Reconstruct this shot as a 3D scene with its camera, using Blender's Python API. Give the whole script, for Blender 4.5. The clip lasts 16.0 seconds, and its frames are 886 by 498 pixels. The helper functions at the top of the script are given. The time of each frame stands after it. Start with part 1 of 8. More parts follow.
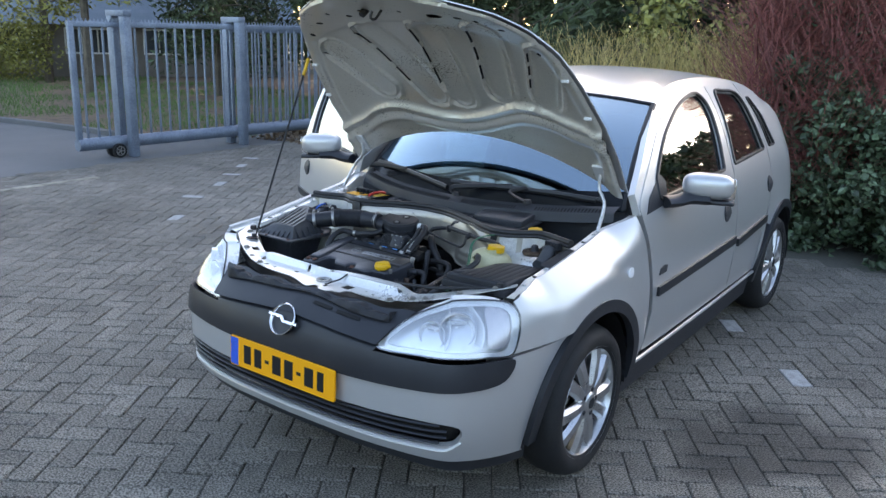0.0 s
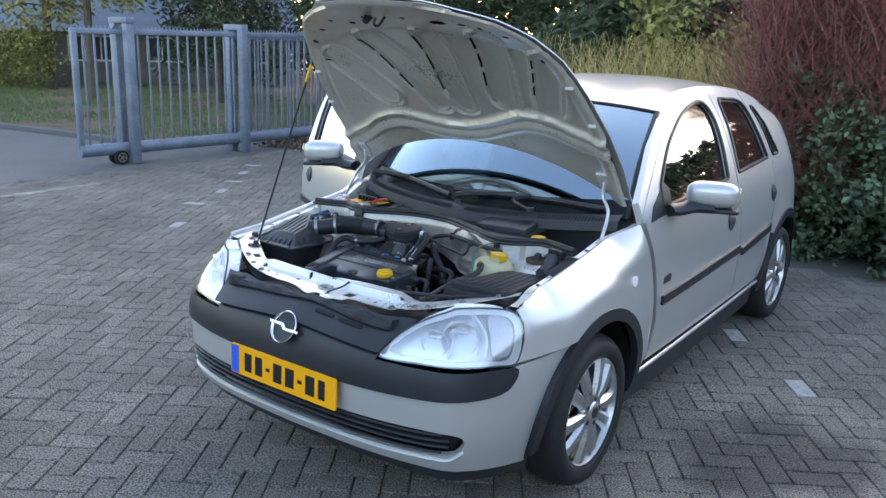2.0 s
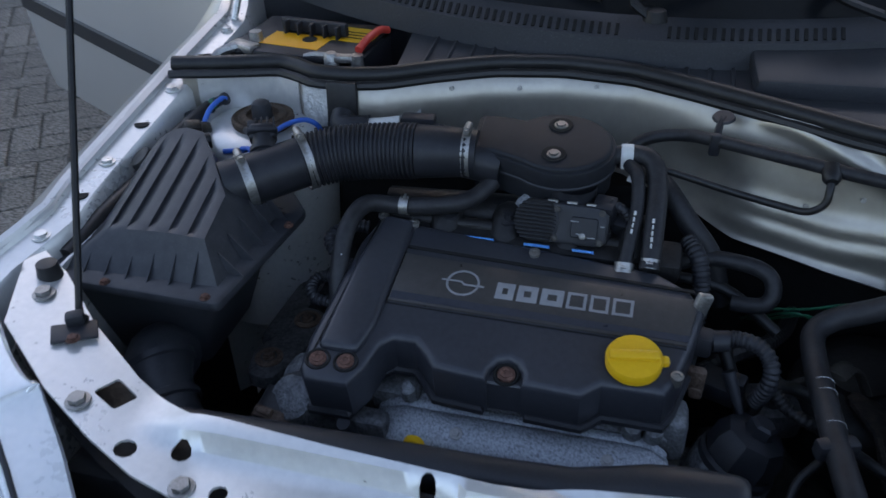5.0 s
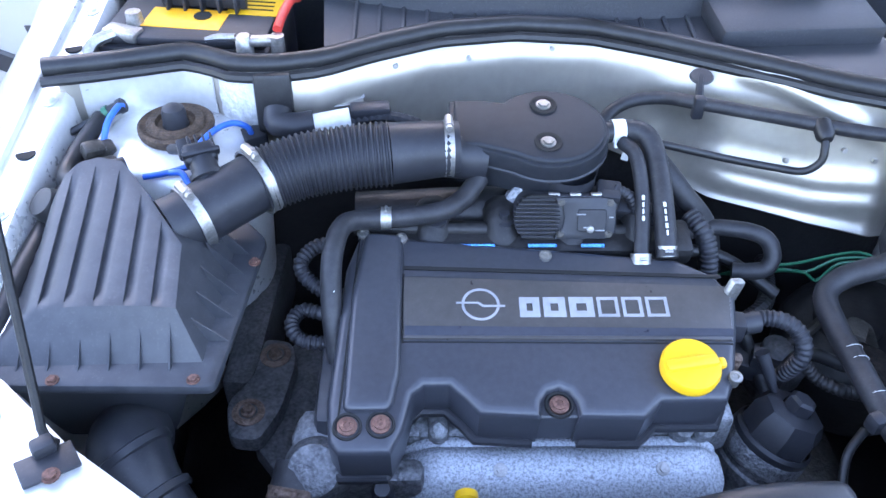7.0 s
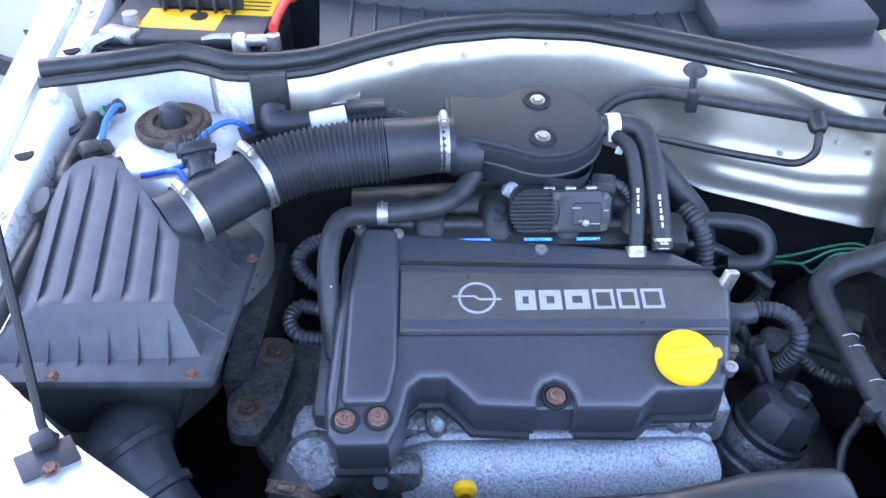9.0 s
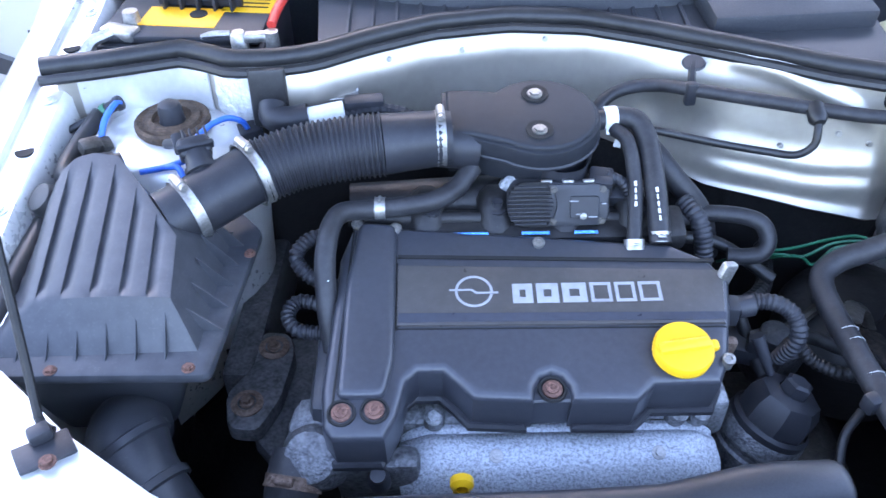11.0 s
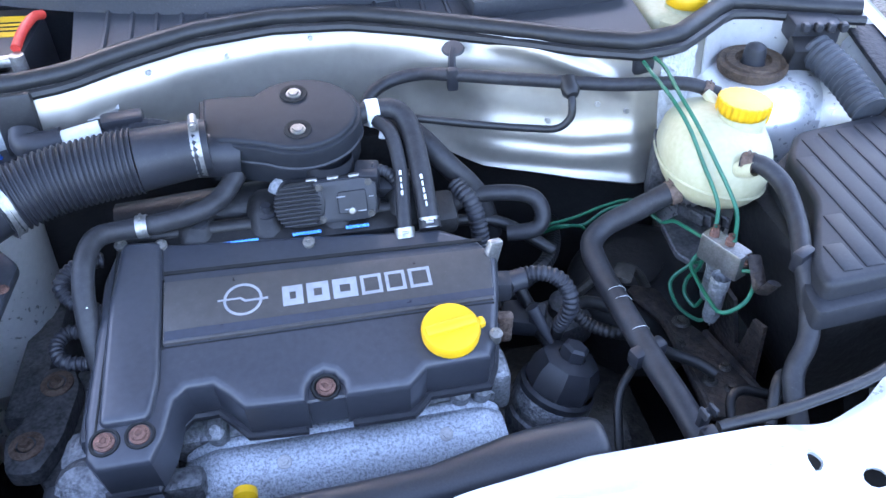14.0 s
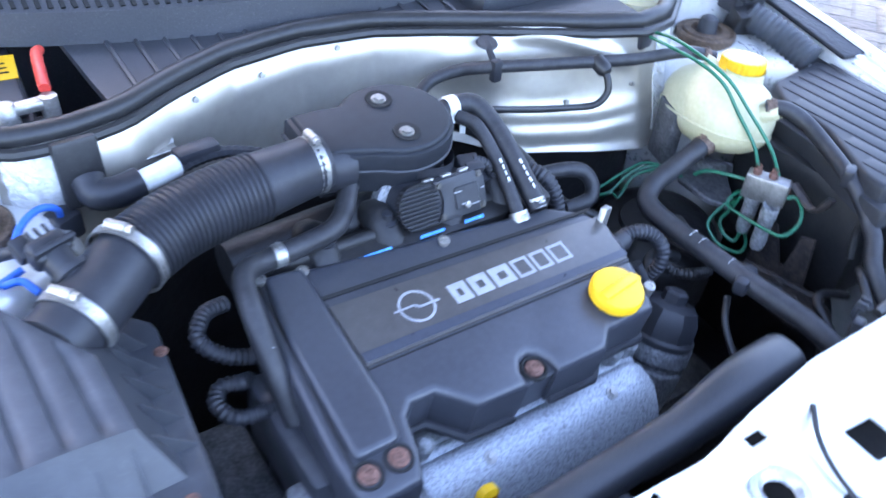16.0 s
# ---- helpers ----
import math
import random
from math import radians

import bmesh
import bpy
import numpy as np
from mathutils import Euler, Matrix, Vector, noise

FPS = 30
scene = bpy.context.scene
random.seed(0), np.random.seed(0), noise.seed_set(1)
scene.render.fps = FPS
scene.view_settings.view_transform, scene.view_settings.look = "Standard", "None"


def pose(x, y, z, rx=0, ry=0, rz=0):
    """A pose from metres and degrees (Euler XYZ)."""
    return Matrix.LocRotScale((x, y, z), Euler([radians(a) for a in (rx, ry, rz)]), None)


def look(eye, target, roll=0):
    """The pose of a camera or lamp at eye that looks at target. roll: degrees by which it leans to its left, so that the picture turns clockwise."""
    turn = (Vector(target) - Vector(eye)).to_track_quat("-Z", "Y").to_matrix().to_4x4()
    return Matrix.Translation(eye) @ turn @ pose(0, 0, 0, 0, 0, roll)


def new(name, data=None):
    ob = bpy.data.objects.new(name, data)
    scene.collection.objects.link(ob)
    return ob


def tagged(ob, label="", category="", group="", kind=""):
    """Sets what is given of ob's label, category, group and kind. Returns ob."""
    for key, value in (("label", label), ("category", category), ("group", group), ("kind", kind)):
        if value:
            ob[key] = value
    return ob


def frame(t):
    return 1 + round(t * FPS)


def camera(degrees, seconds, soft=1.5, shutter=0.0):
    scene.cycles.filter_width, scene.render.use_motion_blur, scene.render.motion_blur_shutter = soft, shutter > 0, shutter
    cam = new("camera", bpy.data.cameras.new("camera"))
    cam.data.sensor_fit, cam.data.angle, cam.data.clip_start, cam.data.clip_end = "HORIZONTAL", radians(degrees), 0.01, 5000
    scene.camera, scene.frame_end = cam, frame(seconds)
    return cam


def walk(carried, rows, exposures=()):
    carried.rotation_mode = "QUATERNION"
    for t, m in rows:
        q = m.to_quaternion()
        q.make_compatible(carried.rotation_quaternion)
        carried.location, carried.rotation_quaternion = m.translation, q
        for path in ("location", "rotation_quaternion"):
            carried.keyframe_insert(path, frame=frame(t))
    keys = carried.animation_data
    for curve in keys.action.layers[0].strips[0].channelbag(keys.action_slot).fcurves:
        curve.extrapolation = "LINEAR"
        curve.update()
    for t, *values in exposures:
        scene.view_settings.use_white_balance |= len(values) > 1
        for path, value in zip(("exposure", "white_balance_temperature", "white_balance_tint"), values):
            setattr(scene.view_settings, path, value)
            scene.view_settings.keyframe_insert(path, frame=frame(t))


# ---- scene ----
cam = camera(56.5, 16.0, shutter=0.4)

PATH = [
    (0, (2.011, -1.822, 1.629), (0.868, -0.265, 1.11), 1.5),
    (0.5, (2.015, -1.825, 1.631), (0.869, -0.267, 1.122), 1.4),
    (1, (2.013, -1.828, 1.632), (0.865, -0.269, 1.129), 1.6),
    (1.5, (2.013, -1.818, 1.631), (0.866, -0.258, 1.129), 1.5),
    (2, (1.995, -1.809, 1.622), (0.846, -0.25, 1.122), 1.7),
    (2.5, (1.788, -1.751, 1.602), (0.698, -0.171, 1.041), 2.5),
    (3, (1.486, -1.562, 1.536), (0.405, -0.002, 0.905), 0.9),
    (3.5, (1.113, -1.222, 1.47), (0.013, 0.289, 0.758), -0.5),
    (4, (0.675, -0.848, 1.397), (-0.255, 0.699, 0.536), 0.3),
    (4.5, (0.297, -0.468, 1.362), (-0.472, 1.078, 0.353), -6.6),
    (5, (0.028, -0.213, 1.346), (-0.413, 1.375, 0.213), -1.5),
    (7.3, (-0.224, -0.065, 1.382), (-0.165, 1.426, 0.05), 1.0),
    (7.5, (-0.225, -0.07, 1.377), (-0.165, 1.43, 0.055), 1.0),
    (8, (-0.222, -0.07, 1.38), (-0.167, 1.427, 0.055), 0.9),
    (8.5, (-0.219, -0.073, 1.378), (-0.166, 1.428, 0.058), 0.7),
    (10.8, (-0.204, -0.082, 1.372), (-0.191, 1.422, 0.053), -0.7),
    (11, (-0.2, -0.082, 1.371), (-0.182, 1.422, 0.052), -0.6),
    (11.5, (-0.116, -0.085, 1.37), (0.0, 1.414, 0.051), -1.1),
    (12, (-0.068, -0.087, 1.367), (0.188, 1.395, 0.048), -0.7),
    (12.5, (-0.059, -0.092, 1.365), (0.242, 1.382, 0.048), -0.7),
    (13, (-0.061, -0.093, 1.364), (0.228, 1.382, 0.045), -1.0),
    (13.5, (-0.062, -0.094, 1.364), (0.219, 1.383, 0.044), -1.1),
    (14, (-0.064, -0.098, 1.364), (0.207, 1.382, 0.046), -1.1),
    (14.5, (-0.065, -0.096, 1.366), (0.186, 1.386, 0.047), -1.2),
    (15, (-0.083, -0.078, 1.368), (0.133, 1.412, 0.052), -0.6),
    (15.5, (-0.253, 0.005, 1.334), (0.325, 1.423, 0.048), 3.8),
    (16, (-0.518, 0.042, 1.329), (0.428, 1.287, 0.081), 5.1),
]
EXPOSURES = [(0, 2.46, 7200, 16), (2.5, 2.60, 7250, 16), (4.0, 2.42, 7150, 17), (5.0, 1.74, 6950, 19), (7.2, 4.22, 6450, 25), (11.0, 4.22, 6450, 25), (13.0, 4.13, 6350, 25), (14.6, 4.15, 6350, 25), (15.6, 4.25, 6350, 25), (16.0, 4.28, 6300, 25)]
walk(cam, [(t, look(eye, target, roll)) for t, eye, target, roll in PATH], EXPOSURES)
# ---------------------------------------------------------------- light
SUN_EL, SUN_AZ = 18.0, -10.0          # degrees above the horizon, degrees from +y towards +x
world = bpy.data.worlds.new("sky_world")
scene.world = world
world.use_nodes = True
wt = world.node_tree
sky = wt.nodes.new("ShaderNodeTexSky")
sky.sky_type = "NISHITA"
sky.sun_disc = False
sky.sun_elevation = radians(SUN_EL)
sky.sun_rotation = radians(SUN_AZ)
sky.air_density, sky.dust_density, sky.ozone_density = 1.0, 1.6, 1.0
wt.nodes["Background"].inputs[1].default_value = 0.15
wt.links.new(sky.outputs[0], wt.nodes["Background"].inputs[0])
sun = new("sun", bpy.data.lights.new("sun", "SUN"))
sun.data.energy, sun.data.angle, sun.data.color = 3.0, radians(0.6), (1.0, 0.93, 0.82)
sun.matrix_world = look((0, 0, 0), (-math.sin(radians(SUN_AZ)) * math.cos(radians(SUN_EL)), -math.cos(radians(SUN_AZ)) * math.cos(radians(SUN_EL)), -math.sin(radians(SUN_EL))))


# ---------------------------------------------------------------- materials
def material(name, a, b=None, rough=0.5, metal=0.0, scale=8.0, fine=120.0, bump=0.0, bump_scale=None, coat=0.0, spread=0.5, vary=0.0, rough_var=0.12, trans=0.0, ior=1.45, emit=0.0, island=False, sheen=0.0, stops=(0.35, 0.65), sss=0.0, dust=0.0):
    """A surface whose colour runs from a to b by noise at two scales, with worn gloss and fine relief."""
    m = bpy.data.materials.new(name)
    m.use_nodes = True
    t, ln = m.node_tree, m.node_tree.links
    p = t.nodes["Principled BSDF"]
    b = b or tuple(min(1.0, c * 1.25) for c in a)
    tc = t.nodes.new("ShaderNodeTexCoord")
    big, small = t.nodes.new("ShaderNodeTexNoise"), t.nodes.new("ShaderNodeTexNoise")
    for n, s in ((big, scale), (small, fine)):
        n.inputs["Scale"].default_value = s
        n.inputs["Detail"].default_value = 4.0
        ln.new(tc.outputs["Object"], n.inputs["Vector"])
    mix = t.nodes.new("ShaderNodeMix")
    mix.inputs[0].default_value = spread
    ln.new(big.outputs["Fac"], mix.inputs[2])
    ln.new(small.outputs["Fac"], mix.inputs[3])
    ramp = t.nodes.new("ShaderNodeValToRGB")
    ramp.color_ramp.elements[0].position, ramp.color_ramp.elements[1].position = stops
    ramp.color_ramp.elements[0].color, ramp.color_ramp.elements[1].color = (*a, 1), (*b, 1)
    ln.new(mix.outputs[0], ramp.inputs[0])
    colour = ramp.outputs[0]
    if vary:
        info = t.nodes.new("ShaderNodeNewGeometry" if island else "ShaderNodeObjectInfo")
        mr = t.nodes.new("ShaderNodeMapRange")
        mr.inputs[3].default_value, mr.inputs[4].default_value = 1 - vary, 1 + vary
        ln.new(info.outputs["Random Per Island" if island else "Random"], mr.inputs[0])
        mul = t.nodes.new("ShaderNodeVectorMath")
        mul.operation = "SCALE"
        ln.new(colour, mul.inputs[0])
        ln.new(mr.outputs[0], mul.inputs["Scale"])
        colour = mul.outputs[0]
    if dust:
        dn, dr, dm, patch = (t.nodes.new("ShaderNode" + n) for n in ("TexNoise", "ValToRGB", "Mix", "Math"))
        dn.inputs["Scale"].default_value, dn.inputs["Detail"].default_value, dn.inputs["Roughness"].default_value = 330.0, 6.0, 0.7
        ln.new(tc.outputs["Object"], dn.inputs["Vector"])
        dr.color_ramp.elements[0].position, dr.color_ramp.elements[1].position = 0.56, 0.72
        ln.new(dn.outputs["Fac"], dr.inputs[0])
        patch.operation = "MULTIPLY"
        ln.new(dr.outputs[0], patch.inputs[0])
        ln.new(big.outputs["Fac"], patch.inputs[1])
        sc = t.nodes.new("ShaderNodeMath")
        sc.operation = "MULTIPLY"
        sc.inputs[1].default_value = dust * 2
        ln.new(patch.outputs[0], sc.inputs[0])
        dm.data_type = "RGBA"
        dm.inputs[7].default_value = (0.30, 0.29, 0.27, 1)
        ln.new(sc.outputs[0], dm.inputs[0])
        ln.new(colour, dm.inputs[6])
        colour = dm.outputs[2]
    ln.new(colour, p.inputs["Base Color"])
    rr = t.nodes.new("ShaderNodeMapRange")
    rr.inputs[3].default_value, rr.inputs[4].default_value = max(0.0, rough - rough_var), min(1.0, rough + rough_var)
    ln.new(mix.outputs[0], rr.inputs[0])
    ln.new(rr.outputs[0], p.inputs["Roughness"])
    p.inputs["Metallic"].default_value = metal
    p.inputs["Coat Weight"].default_value = coat
    p.inputs["Coat Roughness"].default_value = 0.08
    p.inputs["Transmission Weight"].default_value = trans
    p.inputs["IOR"].default_value = ior
    p.inputs["Subsurface Weight"].default_value = sss
    if sss:
        p.inputs["Subsurface Radius"].default_value = (0.02, 0.02, 0.015)
    if bump:
        bn, bt = t.nodes.new("ShaderNodeBump"), t.nodes.new("ShaderNodeTexNoise")
        bt.inputs["Scale"].default_value = bump_scale or fine
        bt.inputs["Detail"].default_value = 3.0
        ln.new(tc.outputs["Object"], bt.inputs["Vector"])
        bn.inputs["Strength"].default_value = bump
        bn.inputs["Distance"].default_value = 0.01
        ln.new(bt.outputs["Fac"], bn.inputs["Height"])
        ln.new(bn.outputs[0], p.inputs["Normal"])
    return m


def clear_glass(name, tint, rough=0.0, base=0.05, sheen=(1.0, 1.0, 1.0)):
    """Thin clear pane: it mirrors at grazing angles and lets the rest through, with a slight tint."""
    m = bpy.data.materials.new(name)
    m.use_nodes = True
    t = m.node_tree
    p = t.nodes["Principled BSDF"]
    t.nodes.remove(p)
    out = t.nodes["Material Output"]
    tr, gl, mx, fr = (t.nodes.new("ShaderNode" + n) for n in ("BsdfTransparent", "BsdfGlossy", "MixShader", "LayerWeight"))
    pw, mr = t.nodes.new("ShaderNodeMath"), t.nodes.new("ShaderNodeMapRange")
    pw.operation = "POWER"
    pw.inputs[1].default_value = 5.0
    mr.inputs[3].default_value = base
    tr.inputs[0].default_value = (*tint, 1)
    gl.inputs["Color"].default_value = (*sheen, 1)
    gl.inputs["Roughness"].default_value = rough
    fr.inputs[0].default_value = 0.5
    t.links.new(fr.outputs["Facing"], pw.inputs[0])
    t.links.new(pw.outputs[0], mr.inputs[0])
    t.links.new(mr.outputs[0], mx.inputs[0])
    t.links.new(tr.outputs[0], mx.inputs[1])
    t.links.new(gl.outputs[0], mx.inputs[2])
    t.links.new(mx.outputs[0], out.inputs[0])
    return m


M = {}
M["paint"] = material("silver_metallic_paint", (0.522, 0.522, 0.518), (0.568, 0.568, 0.563), rough=0.34, metal=0.55, scale=3, fine=900, spread=0.6, coat=0.6, rough_var=0.06)
M["paint_in"] = material("silver_paint_dusty", (0.60, 0.60, 0.59), (0.70, 0.695, 0.68), rough=0.30, metal=0.5, scale=6, fine=120, coat=0.3, bump=0.02, bump_scale=50, dust=0.05)
M["hood_in"] = material("hood_underside_paint", (0.47, 0.438, 0.378), (0.57, 0.535, 0.468), rough=0.30, metal=0.5, scale=5, fine=160, coat=0.35, bump=0.02)
M["foil"] = material("firewall_satin_metal", (0.365, 0.34, 0.295), (0.43, 0.402, 0.352), rough=0.37, metal=0.72, scale=4, fine=60, bump=0.006, bump_scale=40, rough_var=0.05, dust=0.03)
M["bumper"] = material("dark_grey_bumper_plastic", (0.015, 0.017, 0.021), (0.027, 0.029, 0.034), rough=0.40, ior=1.42, scale=6, fine=500, bump=0.05, bump_scale=900)
M["foam"] = material("black_foam_and_gap_shade", (0.009, 0.010, 0.013), (0.020, 0.021, 0.026), rough=0.65, scale=30, fine=150, bump=0.3, dust=0.06)
M["plastic"] = material("black_engine_plastic", (0.014, 0.015, 0.019), (0.026, 0.027, 0.032), rough=0.46, ior=1.40, scale=9, fine=60, dust=0.05, rough_var=0.10)
M["cover"] = material("semi_gloss_cover_plastic", (0.027, 0.029, 0.036), (0.038, 0.040, 0.048), rough=0.31, ior=1.46, scale=8, fine=140, dust=0.03, rough_var=0.05)
M["dusty"] = material("dusty_black_plastic", (0.023, 0.025, 0.030), (0.044, 0.046, 0.052), rough=0.38, ior=1.40, scale=10, fine=60, dust=0.09)
M["cowl"] = material("cowl_grey_plastic", (0.024, 0.026, 0.031), (0.038, 0.040, 0.046), rough=0.46, ior=1.42, scale=6, fine=400, bump=0.1, bump_scale=500, dust=0.12)
M["rubber"] = material("black_rubber", (0.009, 0.009, 0.010), (0.020, 0.020, 0.021), rough=0.42, ior=1.42, scale=20, fine=90, dust=0.05)
M["hose"] = material("hose_rubber_grey", (0.013, 0.013, 0.015), (0.030, 0.030, 0.033), rough=0.48, ior=1.38, scale=25, fine=120, bump=0.02, dust=0.07)
M["tyre"] = material("tyre_rubber", (0.008, 0.008, 0.009), (0.020, 0.020, 0.020), rough=0.7, scale=18, fine=200, bump=0.2)
M["alloy"] = material("wheel_alloy", (0.42, 0.42, 0.43), (0.58, 0.58, 0.58), rough=0.30, metal=0.85, scale=15, fine=200, coat=0.3)
M["chrome"] = material("chrome", (0.80, 0.80, 0.80), (0.88, 0.88, 0.88), rough=0.10, metal=1.0, rough_var=0.05)
M["zinc"] = material("zinc_clamp_steel", (0.25, 0.245, 0.235), (0.44, 0.43, 0.415), rough=0.42, metal=0.85, scale=90, fine=300)
M["bolt"] = material("bright_bolt_steel", (0.22, 0.215, 0.205), (0.38, 0.37, 0.355), rough=0.45, metal=0.9, scale=80, fine=400)
M["cast"] = material("corroded_cast_aluminium", (0.17, 0.175, 0.18), (0.34, 0.35, 0.36), rough=0.52, metal=0.5, scale=60, fine=260, bump=0.45, bump_scale=170, spread=0.65, stops=(0.36, 0.62))
M["shield"] = material("speckled_heat_shield", (0.17, 0.18, 0.195), (0.42, 0.445, 0.475), rough=0.48, metal=0.5, scale=330, fine=760, bump=0.2, bump_scale=260, stops=(0.38, 0.56))
M["dirty"] = material("oily_dark_metal", (0.018, 0.017, 0.016), (0.075, 0.068, 0.060), rough=0.42, metal=0.4, scale=22, fine=130, bump=0.2, dust=0.2)
# black parts, and closing sheets whose black stands for deep shade
M["black"] = material("black_paint_and_shade", (0.006, 0.006, 0.007), (0.016, 0.0155, 0.016), rough=0.5, ior=1.4, scale=12, fine=90, bump=0.15, dust=0.05)
M["rust"] = material("rusty_steel", (0.065, 0.030, 0.022), (0.19, 0.095, 0.07), rough=0.75, metal=0.2, scale=110, fine=300, bump=0.4)
M["carrier"] = material("dark_oily_rusty_steel", (0.014, 0.013, 0.014), (0.060, 0.044, 0.036), rough=0.48, metal=0.3, scale=30, fine=140, bump=0.3, dust=0.12, stops=(0.42, 0.68))
M["rustdark"] = material("dark_rusty_plate", (0.070, 0.042, 0.030), (0.19, 0.135, 0.105), rough=0.75, metal=0.3, scale=55, fine=220, bump=0.4)
M["yellow"] = material("yellow_plastic", (0.66, 0.36, 0.006), (0.72, 0.41, 0.012), rough=0.38, scale=12, fine=200, rough_var=0.08)
M["plate"] = material("yellow_reflective_plate", (0.92, 0.37, 0.006), (0.95, 0.41, 0.010), rough=0.55, ior=1.3, scale=12, fine=300)
# print, and the painted shade of gaps, holes and recesses
M["ink"] = material("black_ink_and_shade", (0.004, 0.004, 0.004), (0.008, 0.008, 0.008), rough=0.8)
M["euro"] = material("blue_plate_band", (0.02, 0.09, 0.50), rough=0.4)
M["blue"] = material("blue_hose", (0.02, 0.10, 0.45), (0.035, 0.15, 0.55), rough=0.35)
M["bluelight"] = material("blue_striped_cable", (0.02, 0.14, 0.50), (0.10, 0.38, 0.78), rough=0.3, scale=300, fine=500)
M["green"] = material("green_brake_line", (0.006, 0.085, 0.045), (0.012, 0.13, 0.07), rough=0.35, scale=40)
M["tank"] = material("milky_tank_plastic", (0.40, 0.37, 0.22), (0.48, 0.45, 0.29), rough=0.42, scale=10, fine=160, sss=0.12)
M["grime"] = material("grimy_grey_steel", (0.026, 0.027, 0.030), (0.105, 0.105, 0.11), rough=0.50, metal=0.3, scale=55, fine=220, bump=0.2, dust=0.15)
M["mountrust"] = material("brown_rusty_ring", (0.035, 0.022, 0.015), (0.125, 0.083, 0.055), rough=0.7, metal=0.3, scale=70, fine=260, bump=0.35)
M["castdark"] = material("oily_cast_aluminium", (0.055, 0.058, 0.064), (0.21, 0.215, 0.225), rough=0.5, metal=0.5, scale=70, fine=260, bump=0.4, bump_scale=170)
M["lidblack"] = material("matt_black_lid_plastic", (0.0105, 0.012, 0.0155), (0.018, 0.020, 0.0245), rough=0.55, ior=1.36, scale=9, fine=90, dust=0.02)
M["label"] = material("white_label", (0.52, 0.52, 0.50), (0.66, 0.66, 0.64), rough=0.45, scale=30)
M["print"] = material("grey_print", (0.20, 0.205, 0.215), (0.27, 0.275, 0.285), rough=0.4)
M["red"] = material("red_terminal_cap", (0.45, 0.03, 0.02), (0.60, 0.06, 0.04), rough=0.45)
M["orange"] = material("orange_battery_label", (0.85, 0.36, 0.01), (0.88, 0.42, 0.02), rough=0.4)
M["lamp_in"] = material("lamp_reflector", (0.74, 0.75, 0.77), (0.86, 0.87, 0.88), rough=0.22, metal=0.55, scale=60, fine=180, bump=0.05, bump_scale=45)
M["lamp_grey"] = material("lamp_inner_housing", (0.78, 0.79, 0.80), (0.88, 0.88, 0.88), rough=0.3, metal=0.15, scale=12)
M["amber"] = material("frosted_indicator_cover", (0.56, 0.52, 0.54), (0.66, 0.62, 0.63), rough=0.30, metal=0.3)
M["seat"] = material("dark_seat_fabric", (0.02, 0.022, 0.028), (0.045, 0.047, 0.055), rough=0.9, scale=20, fine=300, bump=0.3)
M["white_paint"] = material("crinkled_white_insulation", (0.42, 0.42, 0.41), (0.62, 0.62, 0.60), rough=0.45, metal=0.2, scale=60, fine=200, bump=0.5)
M["glass"] = clear_glass("window_glass", (0.22, 0.33, 0.42), 0.0, 0.38, (0.74, 0.91, 1.0))
M["side_glass"] = clear_glass("side_window_glass", (0.26, 0.29, 0.30), 0.0, 0.32)
M["lens"] = clear_glass("lamp_lens", (0.93, 0.94, 0.95), 0.12, 0.14)
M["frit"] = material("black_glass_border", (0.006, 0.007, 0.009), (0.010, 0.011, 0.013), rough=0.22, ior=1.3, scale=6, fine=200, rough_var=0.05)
M["paver"] = material("grey_concrete_paver", (0.060, 0.054, 0.043), (0.262, 0.240, 0.204), rough=0.82, scale=5, fine=125, bump=0.7, bump_scale=170, vary=0.16, spread=0.86, stops=(0.42, 0.58), dust=0.34)
M["paver_far"] = material("grey_concrete_pavers", (0.060, 0.054, 0.043), (0.262, 0.240, 0.204), rough=0.82, scale=2.3, fine=125, bump=0.7, bump_scale=170, vary=0.16, spread=0.86, stops=(0.42, 0.58), island=True, dust=0.34)
M["edging"] = material("worn_pale_edging_stone", (0.15, 0.14, 0.11), (0.42, 0.39, 0.31), rough=0.85, scale=9, fine=120, bump=0.4, vary=0.2)
M["paver_white"] = material("worn_white_paver", (0.20, 0.20, 0.19), (0.46, 0.46, 0.45), rough=0.8, scale=25, fine=160, bump=0.3)
M["soil"] = material("dark_sand_joint", (0.055, 0.054, 0.044), (0.105, 0.102, 0.084), rough=0.95, scale=1.2, fine=60, bump=0.4)
M["asphalt"] = material("asphalt", (0.085, 0.088, 0.09), (0.16, 0.16, 0.16), rough=0.85, scale=0.7, fine=90, bump=0.4)
M["litter"] = material("leaf_litter", (0.07, 0.045, 0.03), (0.20, 0.14, 0.09), rough=0.95, scale=5, fine=60, bump=0.6)
M["grass"] = material("grass_blades", (0.045, 0.095, 0.02), (0.10, 0.17, 0.04), rough=0.7, scale=1.2, fine=30, vary=0.35, island=True)
M["ivy"] = material("ivy_leaves", (0.028, 0.058, 0.028), (0.112, 0.158, 0.088), rough=0.45, scale=1.5, fine=30, vary=0.6, island=True)
M["conifer"] = material("conifer_needles", (0.024, 0.044, 0.022), (0.07, 0.095, 0.04), rough=0.7, scale=0.8, fine=20, vary=0.5, island=True)
M["olive"] = material("yellow_green_leaves", (0.12, 0.13, 0.025), (0.29, 0.27, 0.08), rough=0.6, scale=0.8, fine=20, vary=0.5, island=True)
